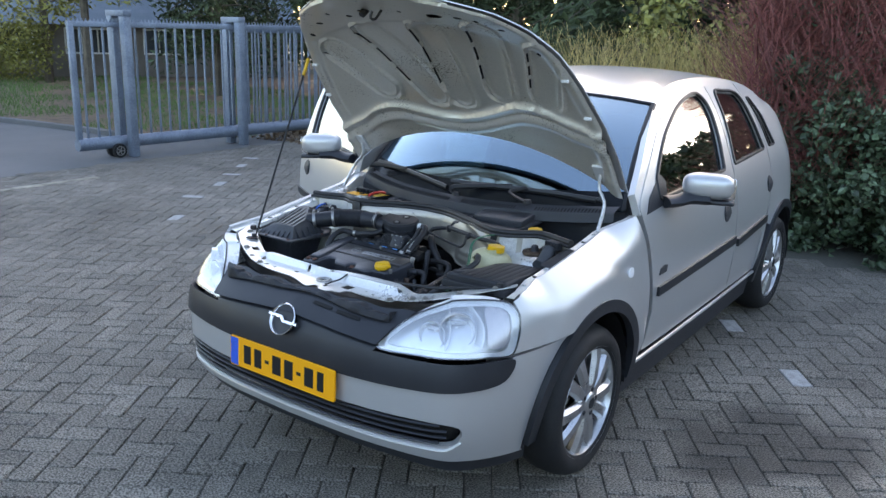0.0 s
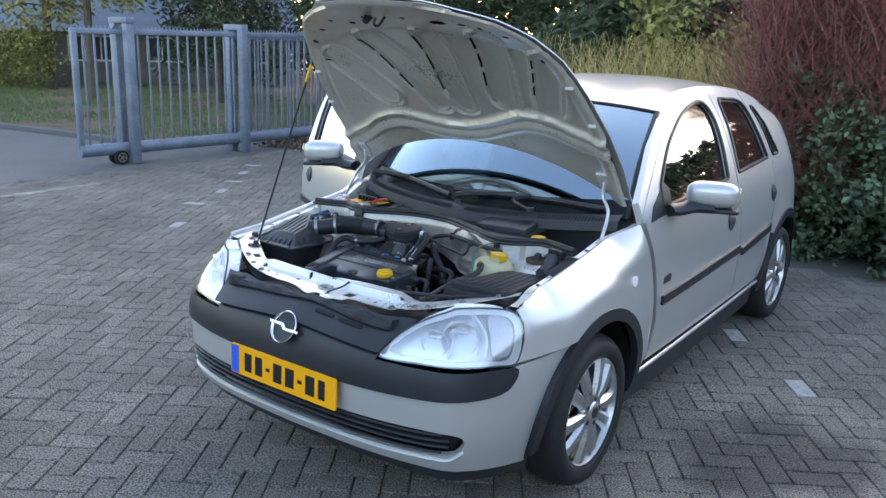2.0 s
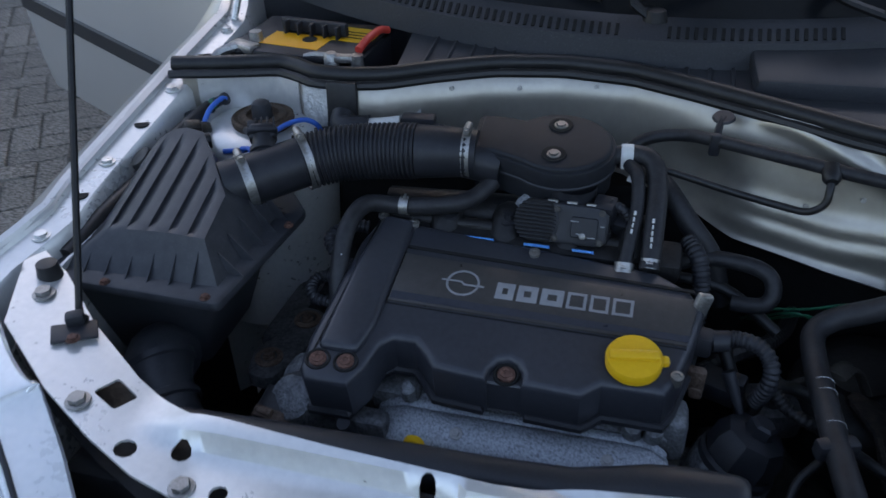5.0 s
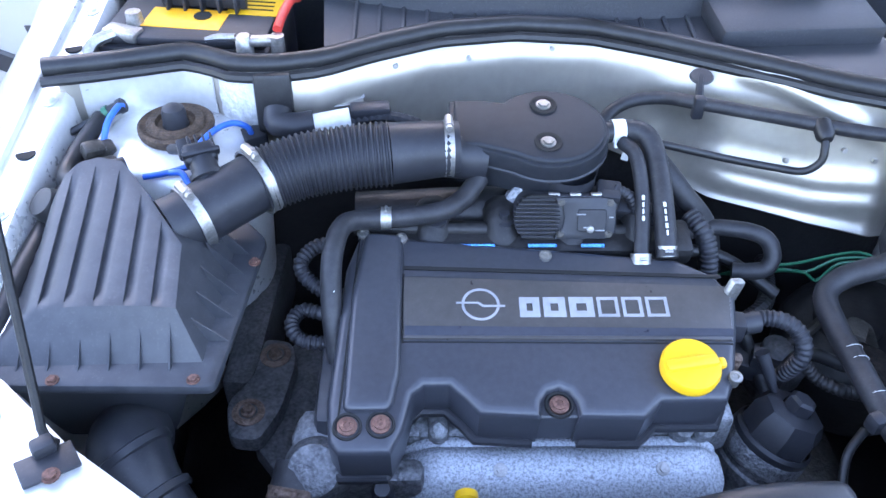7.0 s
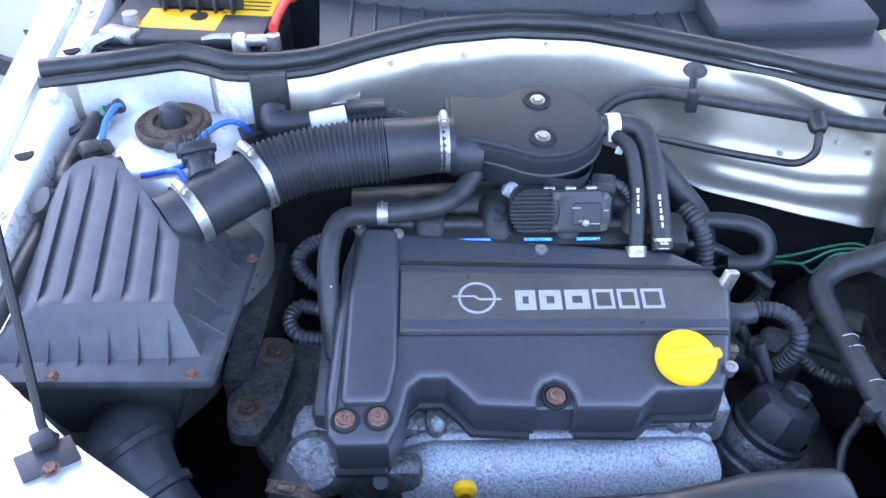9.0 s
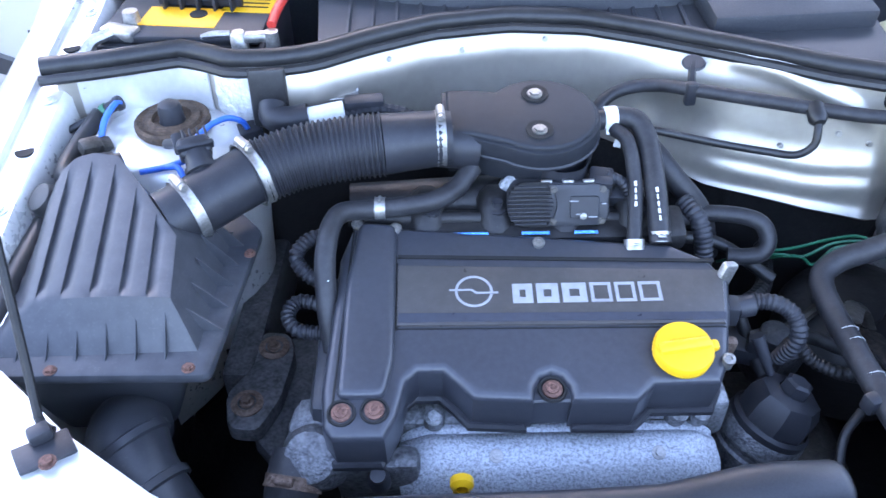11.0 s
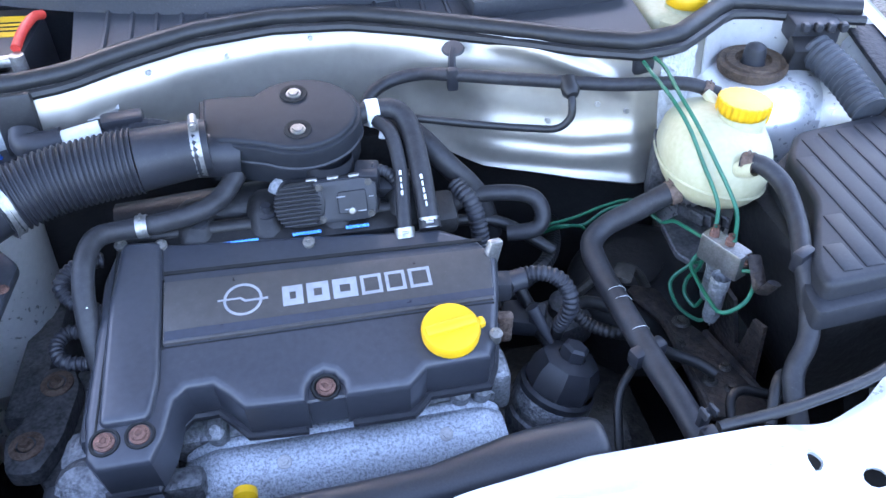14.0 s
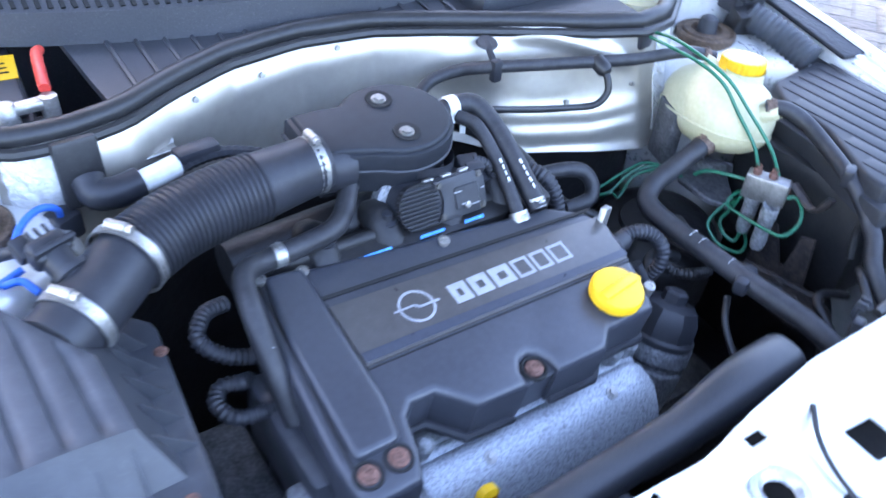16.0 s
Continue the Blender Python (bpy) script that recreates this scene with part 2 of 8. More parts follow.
M["straw"] = material("dry_straw_grass", (0.32, 0.238, 0.076), (0.66, 0.515, 0.22), rough=0.8, scale=1.5, fine=20, vary=0.5, island=True)
M["twig"] = material("red_dogwood_twigs", (0.145, 0.044, 0.040), (0.33, 0.122, 0.105), rough=0.6, scale=3, fine=40, vary=0.5, island=True)
M["bark"] = material("bark", (0.06, 0.05, 0.04), (0.14, 0.12, 0.09), rough=0.9, scale=6, fine=60, bump=0.7)
M["galv"] = material("galvanised_steel", (0.13, 0.16, 0.21), (0.25, 0.295, 0.36), rough=0.5, metal=0.35, scale=4, fine=60, bump=0.05)
M["house"] = material("grey_brown_house_wall", (0.13, 0.118, 0.105), (0.20, 0.18, 0.16), rough=0.85, scale=2, fine=50)
M["roof"] = material("slate_blue_roof", (0.10, 0.14, 0.18), (0.16, 0.20, 0.25), rough=0.7, scale=2, fine=40)
M["fuse"] = material("matt_fuse_lid_plastic", (0.015, 0.016, 0.019), (0.025, 0.026, 0.030), rough=0.52, ior=1.36, scale=8, fine=200, dust=0.05)
M["pane"] = material("house_window_pane", (0.03, 0.04, 0.05), (0.06, 0.07, 0.08), rough=0.08, scale=2)


def stain(m, at, r, dark):
    """Oil and dirt stains with their own shape, laid by place over a paving material."""
    t, ln = m.node_tree, m.node_tree.links
    p = t.nodes["Principled BSDF"]
    geo, noi, add = t.nodes.new("ShaderNodeNewGeometry"), t.nodes.new("ShaderNodeTexNoise"), t.nodes.new("ShaderNodeVectorMath")
    noi.inputs["Scale"].default_value, noi.inputs["Detail"].default_value = 1.6, 5.0
    ln.new(geo.outputs["Position"], noi.inputs["Vector"])
    mm = t.nodes.new("ShaderNodeVectorMath")
    mm.operation = "MULTIPLY_ADD"
    mm.inputs[1].default_value, mm.inputs[2].default_value = (1.1, 1.1, 0), (-0.55, -0.55, 0)
    ln.new(noi.outputs["Color"], mm.inputs[0])
    ln.new(geo.outputs["Position"], add.inputs[0])
    ln.new(mm.outputs[0], add.inputs[1])
    d = t.nodes.new("ShaderNodeVectorMath")
    d.operation = "DISTANCE"
    ln.new(add.outputs[0], d.inputs[0])
    d.inputs[1].default_value = (*at, 0)
    k = t.nodes.new("ShaderNodeMapRange")
    k.inputs[1].default_value, k.inputs[2].default_value, k.inputs[3].default_value, k.inputs[4].default_value = r * 0.55, r, dark, 1.0
    ln.new(d.outputs["Value"], k.inputs[0])
    big = t.nodes.new("ShaderNodeTexNoise")
    big.inputs["Scale"].default_value, big.inputs["Detail"].default_value = 0.55, 6.0
    ln.new(geo.outputs["Position"], big.inputs["Vector"])
    kb = t.nodes.new("ShaderNodeMapRange")
    kb.inputs[1].default_value, kb.inputs[2].default_value, kb.inputs[3].default_value, kb.inputs[4].default_value = 0.35, 0.65, 0.80, 1.15
    ln.new(big.outputs["Fac"], kb.inputs[0])
    pr = t.nodes.new("ShaderNodeMath")
    pr.operation = "MULTIPLY"
    ln.new(k.outputs[0], pr.inputs[0])
    ln.new(kb.outputs[0], pr.inputs[1])
    old = p.inputs["Base Color"].links[0].from_socket
    mul = t.nodes.new("ShaderNodeVectorMath")
    mul.operation = "SCALE"
    ln.new(old, mul.inputs[0])
    ln.new(pr.outputs[0], mul.inputs["Scale"])
    ln.new(mul.outputs[0], p.inputs["Base Color"])


for key in ("paver", "paver_far"):
    stain(M[key], (1.30, 1.50), 0.42, 0.45)


# ---------------------------------------------------------------- mesh helpers
def empty(name, at, label, category, group="", kind=""):
    ob = new(name)
    ob.empty_display_size = 0.1
    ob.location = at
    return tagged(ob, label, category, group, kind)


def part(name, bm, mat, parent=None, label="", smooth=True, sharp=38):
    """Links a bmesh, given in world coordinates, as one mesh object under parent."""
    bmesh.ops.recalc_face_normals(bm, faces=bm.faces)
    for f in bm.faces:
        f.smooth = smooth
    for e in bm.edges:
        if len(e.link_faces) == 2 and e.calc_face_angle(0) > radians(sharp):
            e.smooth = False
    me = bpy.data.meshes.new(name)
    bm.to_mesh(me)
    bm.free()
    for m in (mat if isinstance(mat, (list, tuple)) else [mat]):
        me.materials.append(M[m] if isinstance(m, str) else m)
    ob = new(name, me)
    if parent is not None:
        ob.parent = parent
        up = Vector(parent.location)
        while parent.parent is not None:
            parent = parent.parent
            up += Vector(parent.location)
        ob.location = -up
    if label:
        ob["label"] = label
    return ob


def thing(name, bm, mat, label, category, group="", kind="", sharp=38):
    return tagged(part(name, bm, mat, sharp=sharp), label, category, group, kind)


def box(bm, size, m, bevel=0.0, seg=2):
    """A box with rounded edges: size in metres, m its middle's pose."""
    g = bmesh.new()
    bmesh.ops.create_cube(g, size=1.0, matrix=Matrix.Diagonal((*size, 1)))
    if bevel:
        bmesh.ops.bevel(g, geom=g.edges[:], offset=bevel, segments=seg, profile=0.5, affect="EDGES")
    bmesh.ops.transform(g, matrix=m, verts=g.verts)
    join(bm, g)


def join(bm, g):
    me = bpy.data.meshes.new("tmp")
    g.to_mesh(me)
    g.free()
    bm.from_mesh(me)
    bpy.data.meshes.remove(me)


def toward(a, b):
    """The pose at a whose z axis points at b."""
    return Matrix.Translation(a) @ (Vector(b) - Vector(a)).to_track_quat("Z", "Y").to_matrix().to_4x4()


def lathe(bm, prof, m, seg=24, a0=0.0, a1=360.0):
    """Turns a profile of (radius, height) about the z axis of the pose m."""
    full = abs(a1 - a0) >= 359.9
    n = seg if full else seg + 1
    rings = []
    for k in range(n):
        a = radians(a0 + (a1 - a0) * k / seg)
        rings.append([bm.verts.new(m @ Vector((r * math.cos(a), r * math.sin(a), h))) for r, h in prof])
    for k in range(seg):
        p, q = rings[k], rings[(k + 1) % n]
        for i in range(len(prof) - 1):
            if prof[i][0] < 1e-6 and prof[i + 1][0] < 1e-6:
                continue
            try:
                bm.faces.new((p[i], q[i], q[i + 1], p[i + 1]))
            except ValueError:
                pass
    bmesh.ops.remove_doubles(bm, verts=[v for r in rings for v in r], dist=1e-6)


def rod(bm, a, b, r, r2=None, seg=12, caps=True):
    """A round bar from a to b."""
    d = (Vector(b) - Vector(a)).length
    r2 = r if r2 is None else r2
    prof = [(r, 0), (r2, d)]
    if caps:
        prof = [(0, 0)] + prof + [(0, d)]
    lathe(bm, prof, toward(a, b), seg)


def spline(pts, n=10):
    """A smooth line through the points."""
    P = [Vector(p) for p in pts]
    Q = [2 * P[0] - P[1]] + P + [2 * P[-1] - P[-2]]
    out = []
    for i in range(1, len(Q) - 2):
        a, b, c, d = Q[i - 1:i + 3]
        for k in range(n):
            t = k / n
            out.append(0.5 * (2 * b + (c - a) * t + (2 * a - 5 * b + 4 * c - d) * t * t + (3 * b - a - 3 * c + d) * t ** 3))
    return out + [P[-1]]


def tube(bm, pts, r, seg=12, n=8, rib=0.0, pitch=0.008, flat=1.0, smooth_path=True, taper=None, caps=True):
    """A hose along the points; rib: how far its rings stand proud; flat: its height against its width."""
    line = spline(pts, n) if smooth_path else [Vector(p) for p in pts]
    if rib:
        S = [0.0]
        for a, b in zip(line, line[1:]):
            S.append(S[-1] + (b - a).length)
        k = int(S[-1] / (pitch / 4))
        L = np.array([tuple(v) for v in line])
        line = [Vector([np.interp(S[-1] * i / k, S, L[:, j]) for j in range(3)]) for i in range(k + 1)]
    up = Vector((0, 0, 1)) if abs((line[1] - line[0]).normalized().z) < 0.9 else Vector((1, 0, 0))
    rings, N = [], len(line)
    for i, p in enumerate(line):
        t = (line[min(i + 1, N - 1)] - line[max(i - 1, 0)]).normalized()
        s = t.cross(up).normalized()
        up = s.cross(t).normalized()
        rad = (r if taper is None else r + (taper - r) * i / (N - 1)) + (rib if rib and i % 4 in (1, 2) else 0.0)
        rings.append([bm.verts.new(p + s * (rad * math.cos(2 * math.pi * k / seg)) + up * (rad * flat * math.sin(2 * math.pi * k / seg))) for k in range(seg)])
    for a, b in zip(rings, rings[1:]):
        for k in range(seg):
            bm.faces.new((a[k], a[(k + 1) % seg], b[(k + 1) % seg], b[k]))
    if caps:
        bm.faces.new(rings[0][::-1])
        bm.faces.new(rings[-1])


def inside(poly, P):
    """Which of the points P lie in the polygon."""
    x, y = P[:, 0], P[:, 1]
    c = np.zeros(len(P), bool)
    n = len(poly)
    for i in range(n):
        x1, y1, x2, y2 = *poly[i], *poly[(i + 1) % n]
        if y1 != y2:
            c ^= ((y1 > y) != (y2 > y)) & (x < (x2 - x1) * (y - y1) / (y2 - y1) + x1)
    return c


def dense(poly, step):
    """The polygon with points added along its long sides."""
    out = []
    for a, b in zip(poly, poly[1:] + poly[:1]):
        d = math.hypot(b[0] - a[0], b[1] - a[1])
        k = max(1, int(math.ceil(d / step)))
        out += [(a[0] + (b[0] - a[0]) * i / k, a[1] + (b[1] - a[1]) * i / k) for i in range(k)]
    return out


def rounded(poly, r, n=4):
    """The polygon with its corners rounded; r: one radius, or one for each corner."""
    out, N = [], len(poly)
    for i, p in enumerate(poly):
        q = r[i] if isinstance(r, (list, tuple)) else r
        p, a, b = Vector(p), Vector(poly[i - 1]), Vector(poly[(i + 1) % N])
        u, v = (a - p), (b - p)
        q = min(q, 0.49 * u.length, 0.49 * v.length)
        if q < 1e-5:
            out.append(tuple(p))
            continue
        s, e = p + u.normalized() * q, p + v.normalized() * q
        for k in range(n + 1):
            t = k / n
            out.append(tuple(s * (1 - t) ** 2 + p * (2 * t * (1 - t)) + e * t * t))
    return out


def smooth_outline(pts, n=5):
    """A closed smooth outline through the points."""
    P = [Vector(p) for p in pts]
    N = len(P)
    out = []
    for i in range(N):
        a, b, c, d = P[i - 1], P[i], P[(i + 1) % N], P[(i + 2) % N]
        for k in range(n):
            t = k / n
            out.append(tuple(0.5 * (2 * b + (c - a) * t + (2 * a - 5 * b + 4 * c - d) * t * t + (3 * b - a - 3 * c + d) * t ** 3)))
    return out


from mathutils.geometry import delaunay_2d_cdt


def panel(outline, f, holes=(), pitch=0.04, thick=0.012, flip=False, bm=None):
    """A sheet with that outline and holes in (u, v), laid on the surface f(u, v) and given thickness against the side of its normal."""
    bm = bm or bmesh.new()
    loops = [dense(list(outline), pitch)] + [dense(list(h), pitch) for h in holes]
    V, E = [], []
    for lp in loops:
        s = len(V)
        V += lp
        E += [(s + i, s + (i + 1) % len(lp)) for i in range(len(lp))]
    lo, hi = np.min(loops[0], axis=0), np.max(loops[0], axis=0)
    gx, gy = np.meshgrid(np.arange(lo[0] + pitch / 2, hi[0], pitch), np.arange(lo[1] + pitch / 2, hi[1], pitch))
    G = np.stack([gx.ravel(), gy.ravel()], 1)
    B = np.array(V)
    if len(G):
        keep = inside(loops[0], G)
        for h in loops[1:]:
            keep &= ~inside(h, G)
        G = G[keep]
        if len(G):
            dist = np.min(np.hypot(G[:, None, 0] - B[None, :, 0], G[:, None, 1] - B[None, :, 1]), axis=1)
            G = G[dist > pitch * 0.45]
            V = V + [tuple(g) for g in G]
    vs, _, fs, *_ = delaunay_2d_cdt([Vector(v) for v in V], E, [], 0, 1e-6)
    P2 = np.array([tuple(v) for v in vs])
    C = np.array([P2[list(t)].mean(0) for t in fs])
    ok = inside(loops[0], C)
    for h in loops[1:]:
        ok &= ~inside(h, C)
    P3 = [Vector(f(u, v)) for u, v in P2]
    h = 1e-3
    nor = []
    for (u, v), p in zip(P2, P3):
        n = (Vector(f(u + h, v)) - p).cross(Vector(f(u, v + h)) - p)
        nor.append(n.normalized() * (-1 if flip else 1))
    top = [bm.verts.new(p) for p in P3]
    low = [bm.verts.new(p - n * thick) for p, n in zip(P3, nor)]
    count = {}
    for t, good in zip(fs, ok):
        if not good:
            continue
        try:
            bm.faces.new([top[i] for i in t])
            bm.faces.new([low[i] for i in reversed(t)])
        except ValueError:
            continue
        for a, b in zip(t, t[1:] + t[:1]):
            count[(a, b)] = 1
    for a, b in list(count):
        if (b, a) not in count:
            bm.faces.new((top[b], top[a], low[a], low[b]))
    bmesh.ops.delete(bm, geom=[v for v in top + low if not v.link_faces], context="VERTS")
    return bm


def prism(bm, outline, z0, z1, m, bevel=0.0, seg=2, low=False):
    """An upright block with that outline in the pose m, its top edge rounded."""
    g = bmesh.new()
    a = [g.verts.new((x, y, z0)) for x, y in outline]
    b = [g.verts.new((x, y, z1)) for x, y in outline]
    g.faces.new(a[::-1])
    g.faces.new(b)
    n = len(a)
    for i in range(n):
        g.faces.new((a[i], a[(i + 1) % n], b[(i + 1) % n], b[i]))
    bmesh.ops.recalc_face_normals(g, faces=g.faces)
    if bevel:
        es = [e for e in g.edges if all(abs(v.co.z - z1) < 1e-6 for v in e.verts) or (low and all(abs(v.co.z - z0) < 1e-6 for v in e.verts))]
        bmesh.ops.bevel(g, geom=es, offset=bevel, segments=seg, profile=0.5, affect="EDGES", clamp_overlap=True)
    bmesh.ops.triangulate(g, faces=[f for f in g.faces if len(f.verts) > 4])
    bmesh.ops.transform(g, matrix=m, verts=g.verts)
    join(bm, g)


def bolt(bm, at, axis, r=0.008, h=0.006):
    """A flanged hexagon bolt head."""
    m = toward(at, Vector(at) + Vector(axis))
    lathe(bm, [(0, 0), (r * 1.45, 0), (r * 1.4, h * 0.3), (r, h * 0.35)], m, 14)
    lathe(bm, [(r, h * 0.3), (r * 0.98, h), (0, h * 1.05)], m, 6)


def clamp(bm, at, axis, r, w=0.012):
    """A worm-drive hose clamp with its screw housing."""
    m = toward(Vector(at) - Vector(axis).normalized() * w / 2, Vector(at) + Vector(axis))
    q = min(1.0, r / 0.034)
    lathe(bm, [(r, 0), (r + 0.0022 * q, 0), (r + 0.0022 * q, w * .15), (r + 0.0014 * q, w * .3), (r + 0.0014 * q, w * .7), (r + 0.0022 * q, w * .85), (r + 0.0022 * q, w), (r, w)], m, 28)
    s = Vector(axis).normalized().cross(Vector((0, 0, 1))).normalized()
    top = s.cross(Vector(axis)).normalized()
    if top.z < 0:
        top = -top
    c = Vector(at) + top * (r + 0.005 * q)
    rod(bm, c - s * 0.010 * q, c + s * 0.010 * q, 0.0055 * q, seg=10)
    rod(bm, c + s * 0.010 * q, c + s * 0.016 * q, 0.0042 * q, seg=6)
# ---------------------------------------------------------------- ground and paving
R_ = random.Random(5)
bm = bmesh.new()
for x0, x1, y0, y1 in ((-400, 400, -400, 400),):
    vs = [bm.verts.new(p) for p in ((x0, y0, -0.0080), (x1, y0, -0.0080), (x1, y1, -0.0080), (x0, y1, -0.0080))]
    bm.faces.new(vs)
thing("ground", bm, "soil", "dark sandy soil under the paving and out to the distance", "ground", kind="structure")

TURN_P, W_P = radians(34.0), 0.1045


def paver_mesh(name, mat, seed):
    rr = random.Random(seed)
    bm = bmesh.new()
    L, W, H = 2 * W_P - 0.0050, W_P - 0.0050, 0.06
    c = 0.004
    o = [(-L / 2, -W / 2), (-L / 6, -W / 2), (L / 6, -W / 2), (L / 2, -W / 2), (L / 2, 0), (L / 2, W / 2), (L / 6, W / 2), (-L / 6, W / 2), (-L / 2, W / 2), (-L / 2, 0)]
    o = [(x + rr.uniform(-.0014, .0014), y + rr.uniform(-.0014, .0014)) for x, y in o]
    i = [(x * (1 - 2 * c * rr.uniform(.6, 1.6) / L), y * (1 - 2 * c * rr.uniform(.6, 1.6) / W)) for x, y in o]
    lo = [bm.verts.new((x, y, -H)) for x, y in o]
    hi = [bm.verts.new((x, y, -0.0045)) for x, y in o]
    tp = [bm.verts.new((x, y, rr.uniform(-.0008, .0008))) for x, y in i]
    for k in range(len(o)):
        j = (k + 1) % len(o)
        bm.faces.new((lo[k], lo[j], hi[j], hi[k]))
        bm.faces.new((hi[k], hi[j], tp[j], tp[k]))
    bm.faces.new(tp)
    me = bpy.data.meshes.new(name)
    bm.to_mesh(me)
    bm.free()
    me.materials.append(M[mat])
    return me


def paver_places():
    """Herringbone over the yard: the middle and turn of each paver."""
    out = []
    ca, sa = math.cos(TURN_P), math.sin(TURN_P)
    for i in range(-130, 130):
        for j in range(-130, 130):
            k = (i - j) % 4
            if k == 0:
                px, py, turn = (i + 1) * W_P, (j + 0.5) * W_P, 0.0
            elif k == 3:
                px, py, turn = (i + 0.5) * W_P, (j + 1) * W_P, math.pi / 2
            else:
                continue
            x, y = px * ca - py * sa - 1.2, px * sa + py * ca + 1.8
            if -6.75 < x < 5.2 and -2.9 < y < 8.2:
                if x + 0.18 * y > 5.2 or y > 4.55 + 0.1 * x + max(0.0, -0.62 - x) * 4:
                    continue
                out.append((x, y, turn + TURN_P))
    return out


pavement = empty("pavement", (0, 0, 0), "grey concrete block paving in herringbone, worn and damp", "paving", kind="structure")
places = paver_places()
WHITE = [(1.21, 2.26), (0.62, 2.85), (-3.844, 2.347), (-4.469, 3.009), (-4.886, 3.538), (-5.237, 3.992), (-5.687, 4.518), (-5.931, 4.88)]
white_ids = {min(range(len(places)), key=lambda k: (places[k][0] - a) ** 2 + (places[k][1] - b) ** 2) for a, b in WHITE}
near = sorted((k for k in range(len(places)) if k not in white_ids), key=lambda k: (places[k][0] - 1.1) ** 2 * (0.6 if places[k][0] > 1.1 else 1.0) + (places[k][1] - 0.1) ** 2)[:290]
near = set(near)
kinds = [paver_mesh("paver_block", "paver", s) for s in range(8)]
kind_white = paver_mesh("paver_white_block", "paver_white", 9)
src = [paver_mesh("paver_src", "paver_far", s) for s in range(8)]
co, fa = [], []
for k, (x, y, a) in enumerate(places):
    dz, tilt = R_.uniform(-0.0025, 0.0025), (R_.uniform(-0.006, 0.006), R_.uniform(-0.006, 0.006))
    if k in near or k in white_ids:
        ob = new("paver", kind_white if k in white_ids else kinds[k % 8])
        ob.parent = pavement
        ob.location, ob.rotation_euler = (x, y, dz), (tilt[0], tilt[1], a)
        if k in white_ids:
            ob["label"] = "worn white marking paver"
        continue
    me = src[k % 8]
    s, ca, sa = len(co), math.cos(a), math.sin(a)
    for v in me.vertices:
        co.append((x + v.co.x * ca - v.co.y * sa, y + v.co.x * sa + v.co.y * ca, v.co.z + dz + tilt[1] * v.co.x - tilt[0] * v.co.y))
    for p in me.polygons:
        fa.append([s + i for i in p.vertices])
me = bpy.data.meshes.new("paver_field")
me.from_pydata(co, [], fa)
me.materials.append(M["paver_far"])
ob = new("paver_field", me)
ob.parent = pavement
tagged(ob, kind="stuff")

bm = bmesh.new()
vs = [bm.verts.new(p) for p in ((-16, -3, -0.004), (-6.75, -3, -0.004), (-6.75, 9.0, -0.004), (-7.6, 12, -0.004), (-16, 6.0, -0.004))]
bm.faces.new(vs)
thing("road", bm, "asphalt", "grey asphalt road beyond the sliding gate", "road", kind="structure")


# ---------------------------------------------------------------- leaves
def leaves(name, mat, places, size, label, category, seed=1, droop=0.4, long=1.5, kind="stuff", parent=None):
    """Many small bent leaves at the places, as one mesh."""
    rr = np.random.RandomState(seed)
    P = np.array(places)
    n = len(P)
    a = rr.rand(n) * 2 * np.pi
    el = (rr.rand(n) - 0.5) * 2.0
    d = np.stack([np.cos(a) * np.cos(el), np.sin(a) * np.cos(el), np.sin(el)], 1)
    u = rr.randn(n, 3)
    s = np.cross(d, u)
    s /= np.linalg.norm(s, axis=1)[:, None] + 1e-9
    sz = size * (0.6 + 0.8 * rr.rand(n))[:, None]
    up = np.cross(s, d)
    v = np.stack([P, P + d * sz * long * 0.5 + s * sz * 0.5 + up * sz * 0.12, P + d * sz * long - up * sz * droop * 0.3, P + d * sz * long * 0.5 - s * sz * 0.5 + up * sz * 0.12], 1).reshape(-1, 3)
    f = np.arange(4 * n).reshape(-1, 4)
    me = bpy.data.meshes.new(name)
    me.from_pydata(v.tolist(), [], f.tolist())
    me.materials.append(M[mat])
    ob = new(name, me)
    if parent is not None:
        ob.parent = parent
        ob.location = -Vector(parent.location)
        return ob
    return tagged(ob, label, category, kind=kind)


def clumps(centres, per, spread, seed):
    rr = np.random.RandomState(seed)
    C = np.array(centres)
    k = rr.randint(0, len(C), per)
    v = rr.randn(per, 3)
    v /= np.linalg.norm(v, axis=1)[:, None]
    return C[k] + v * spread * (rr.rand(per, 1) ** 0.45)


def stems(name, mat, lines, label, category, seed, r=0.006, bend=0.25, parent=None, seg=4):
    """Thin bent twigs from foot to tip, as one mesh."""
    rr = random.Random(seed)
    co, fa = [], []
    for a, b in lines:
        a, b = Vector(a), Vector(b)
        mid = (a + b) / 2 + Vector((rr.uniform(-1, 1), rr.uniform(-1, 1), rr.uniform(-.3, .3))) * bend * (b - a).length * 0.5
        pts = [a * (1 - t) ** 2 + mid * 2 * t * (1 - t) + b * t * t for t in (0, .33, .66, 1)]
        s = len(co)
        for i, p in enumerate(pts):
            q = r * (1 - 0.25 * i)
            for k in range(3):
                co.append((p.x + q * math.cos(2.1 * k), p.y + q * math.sin(2.1 * k), p.z))
        for i in range(3):
            for k in range(3):
                fa.append((s + i * 3 + k, s + i * 3 + (k + 1) % 3, s + i * 3 + 3 + (k + 1) % 3, s + i * 3 + 3 + k))
    me = bpy.data.meshes.new(name)
    me.from_pydata(co, [], fa)
    me.materials.append(M[mat])
    ob = new(name, me)
    if parent is not None:
        ob.parent = parent
        ob.location = -Vector(parent.location)
        return ob
    return tagged(ob, label, category, kind="stuff")


# the evergreen bank behind and beside the car
rr = np.random.RandomState(3)


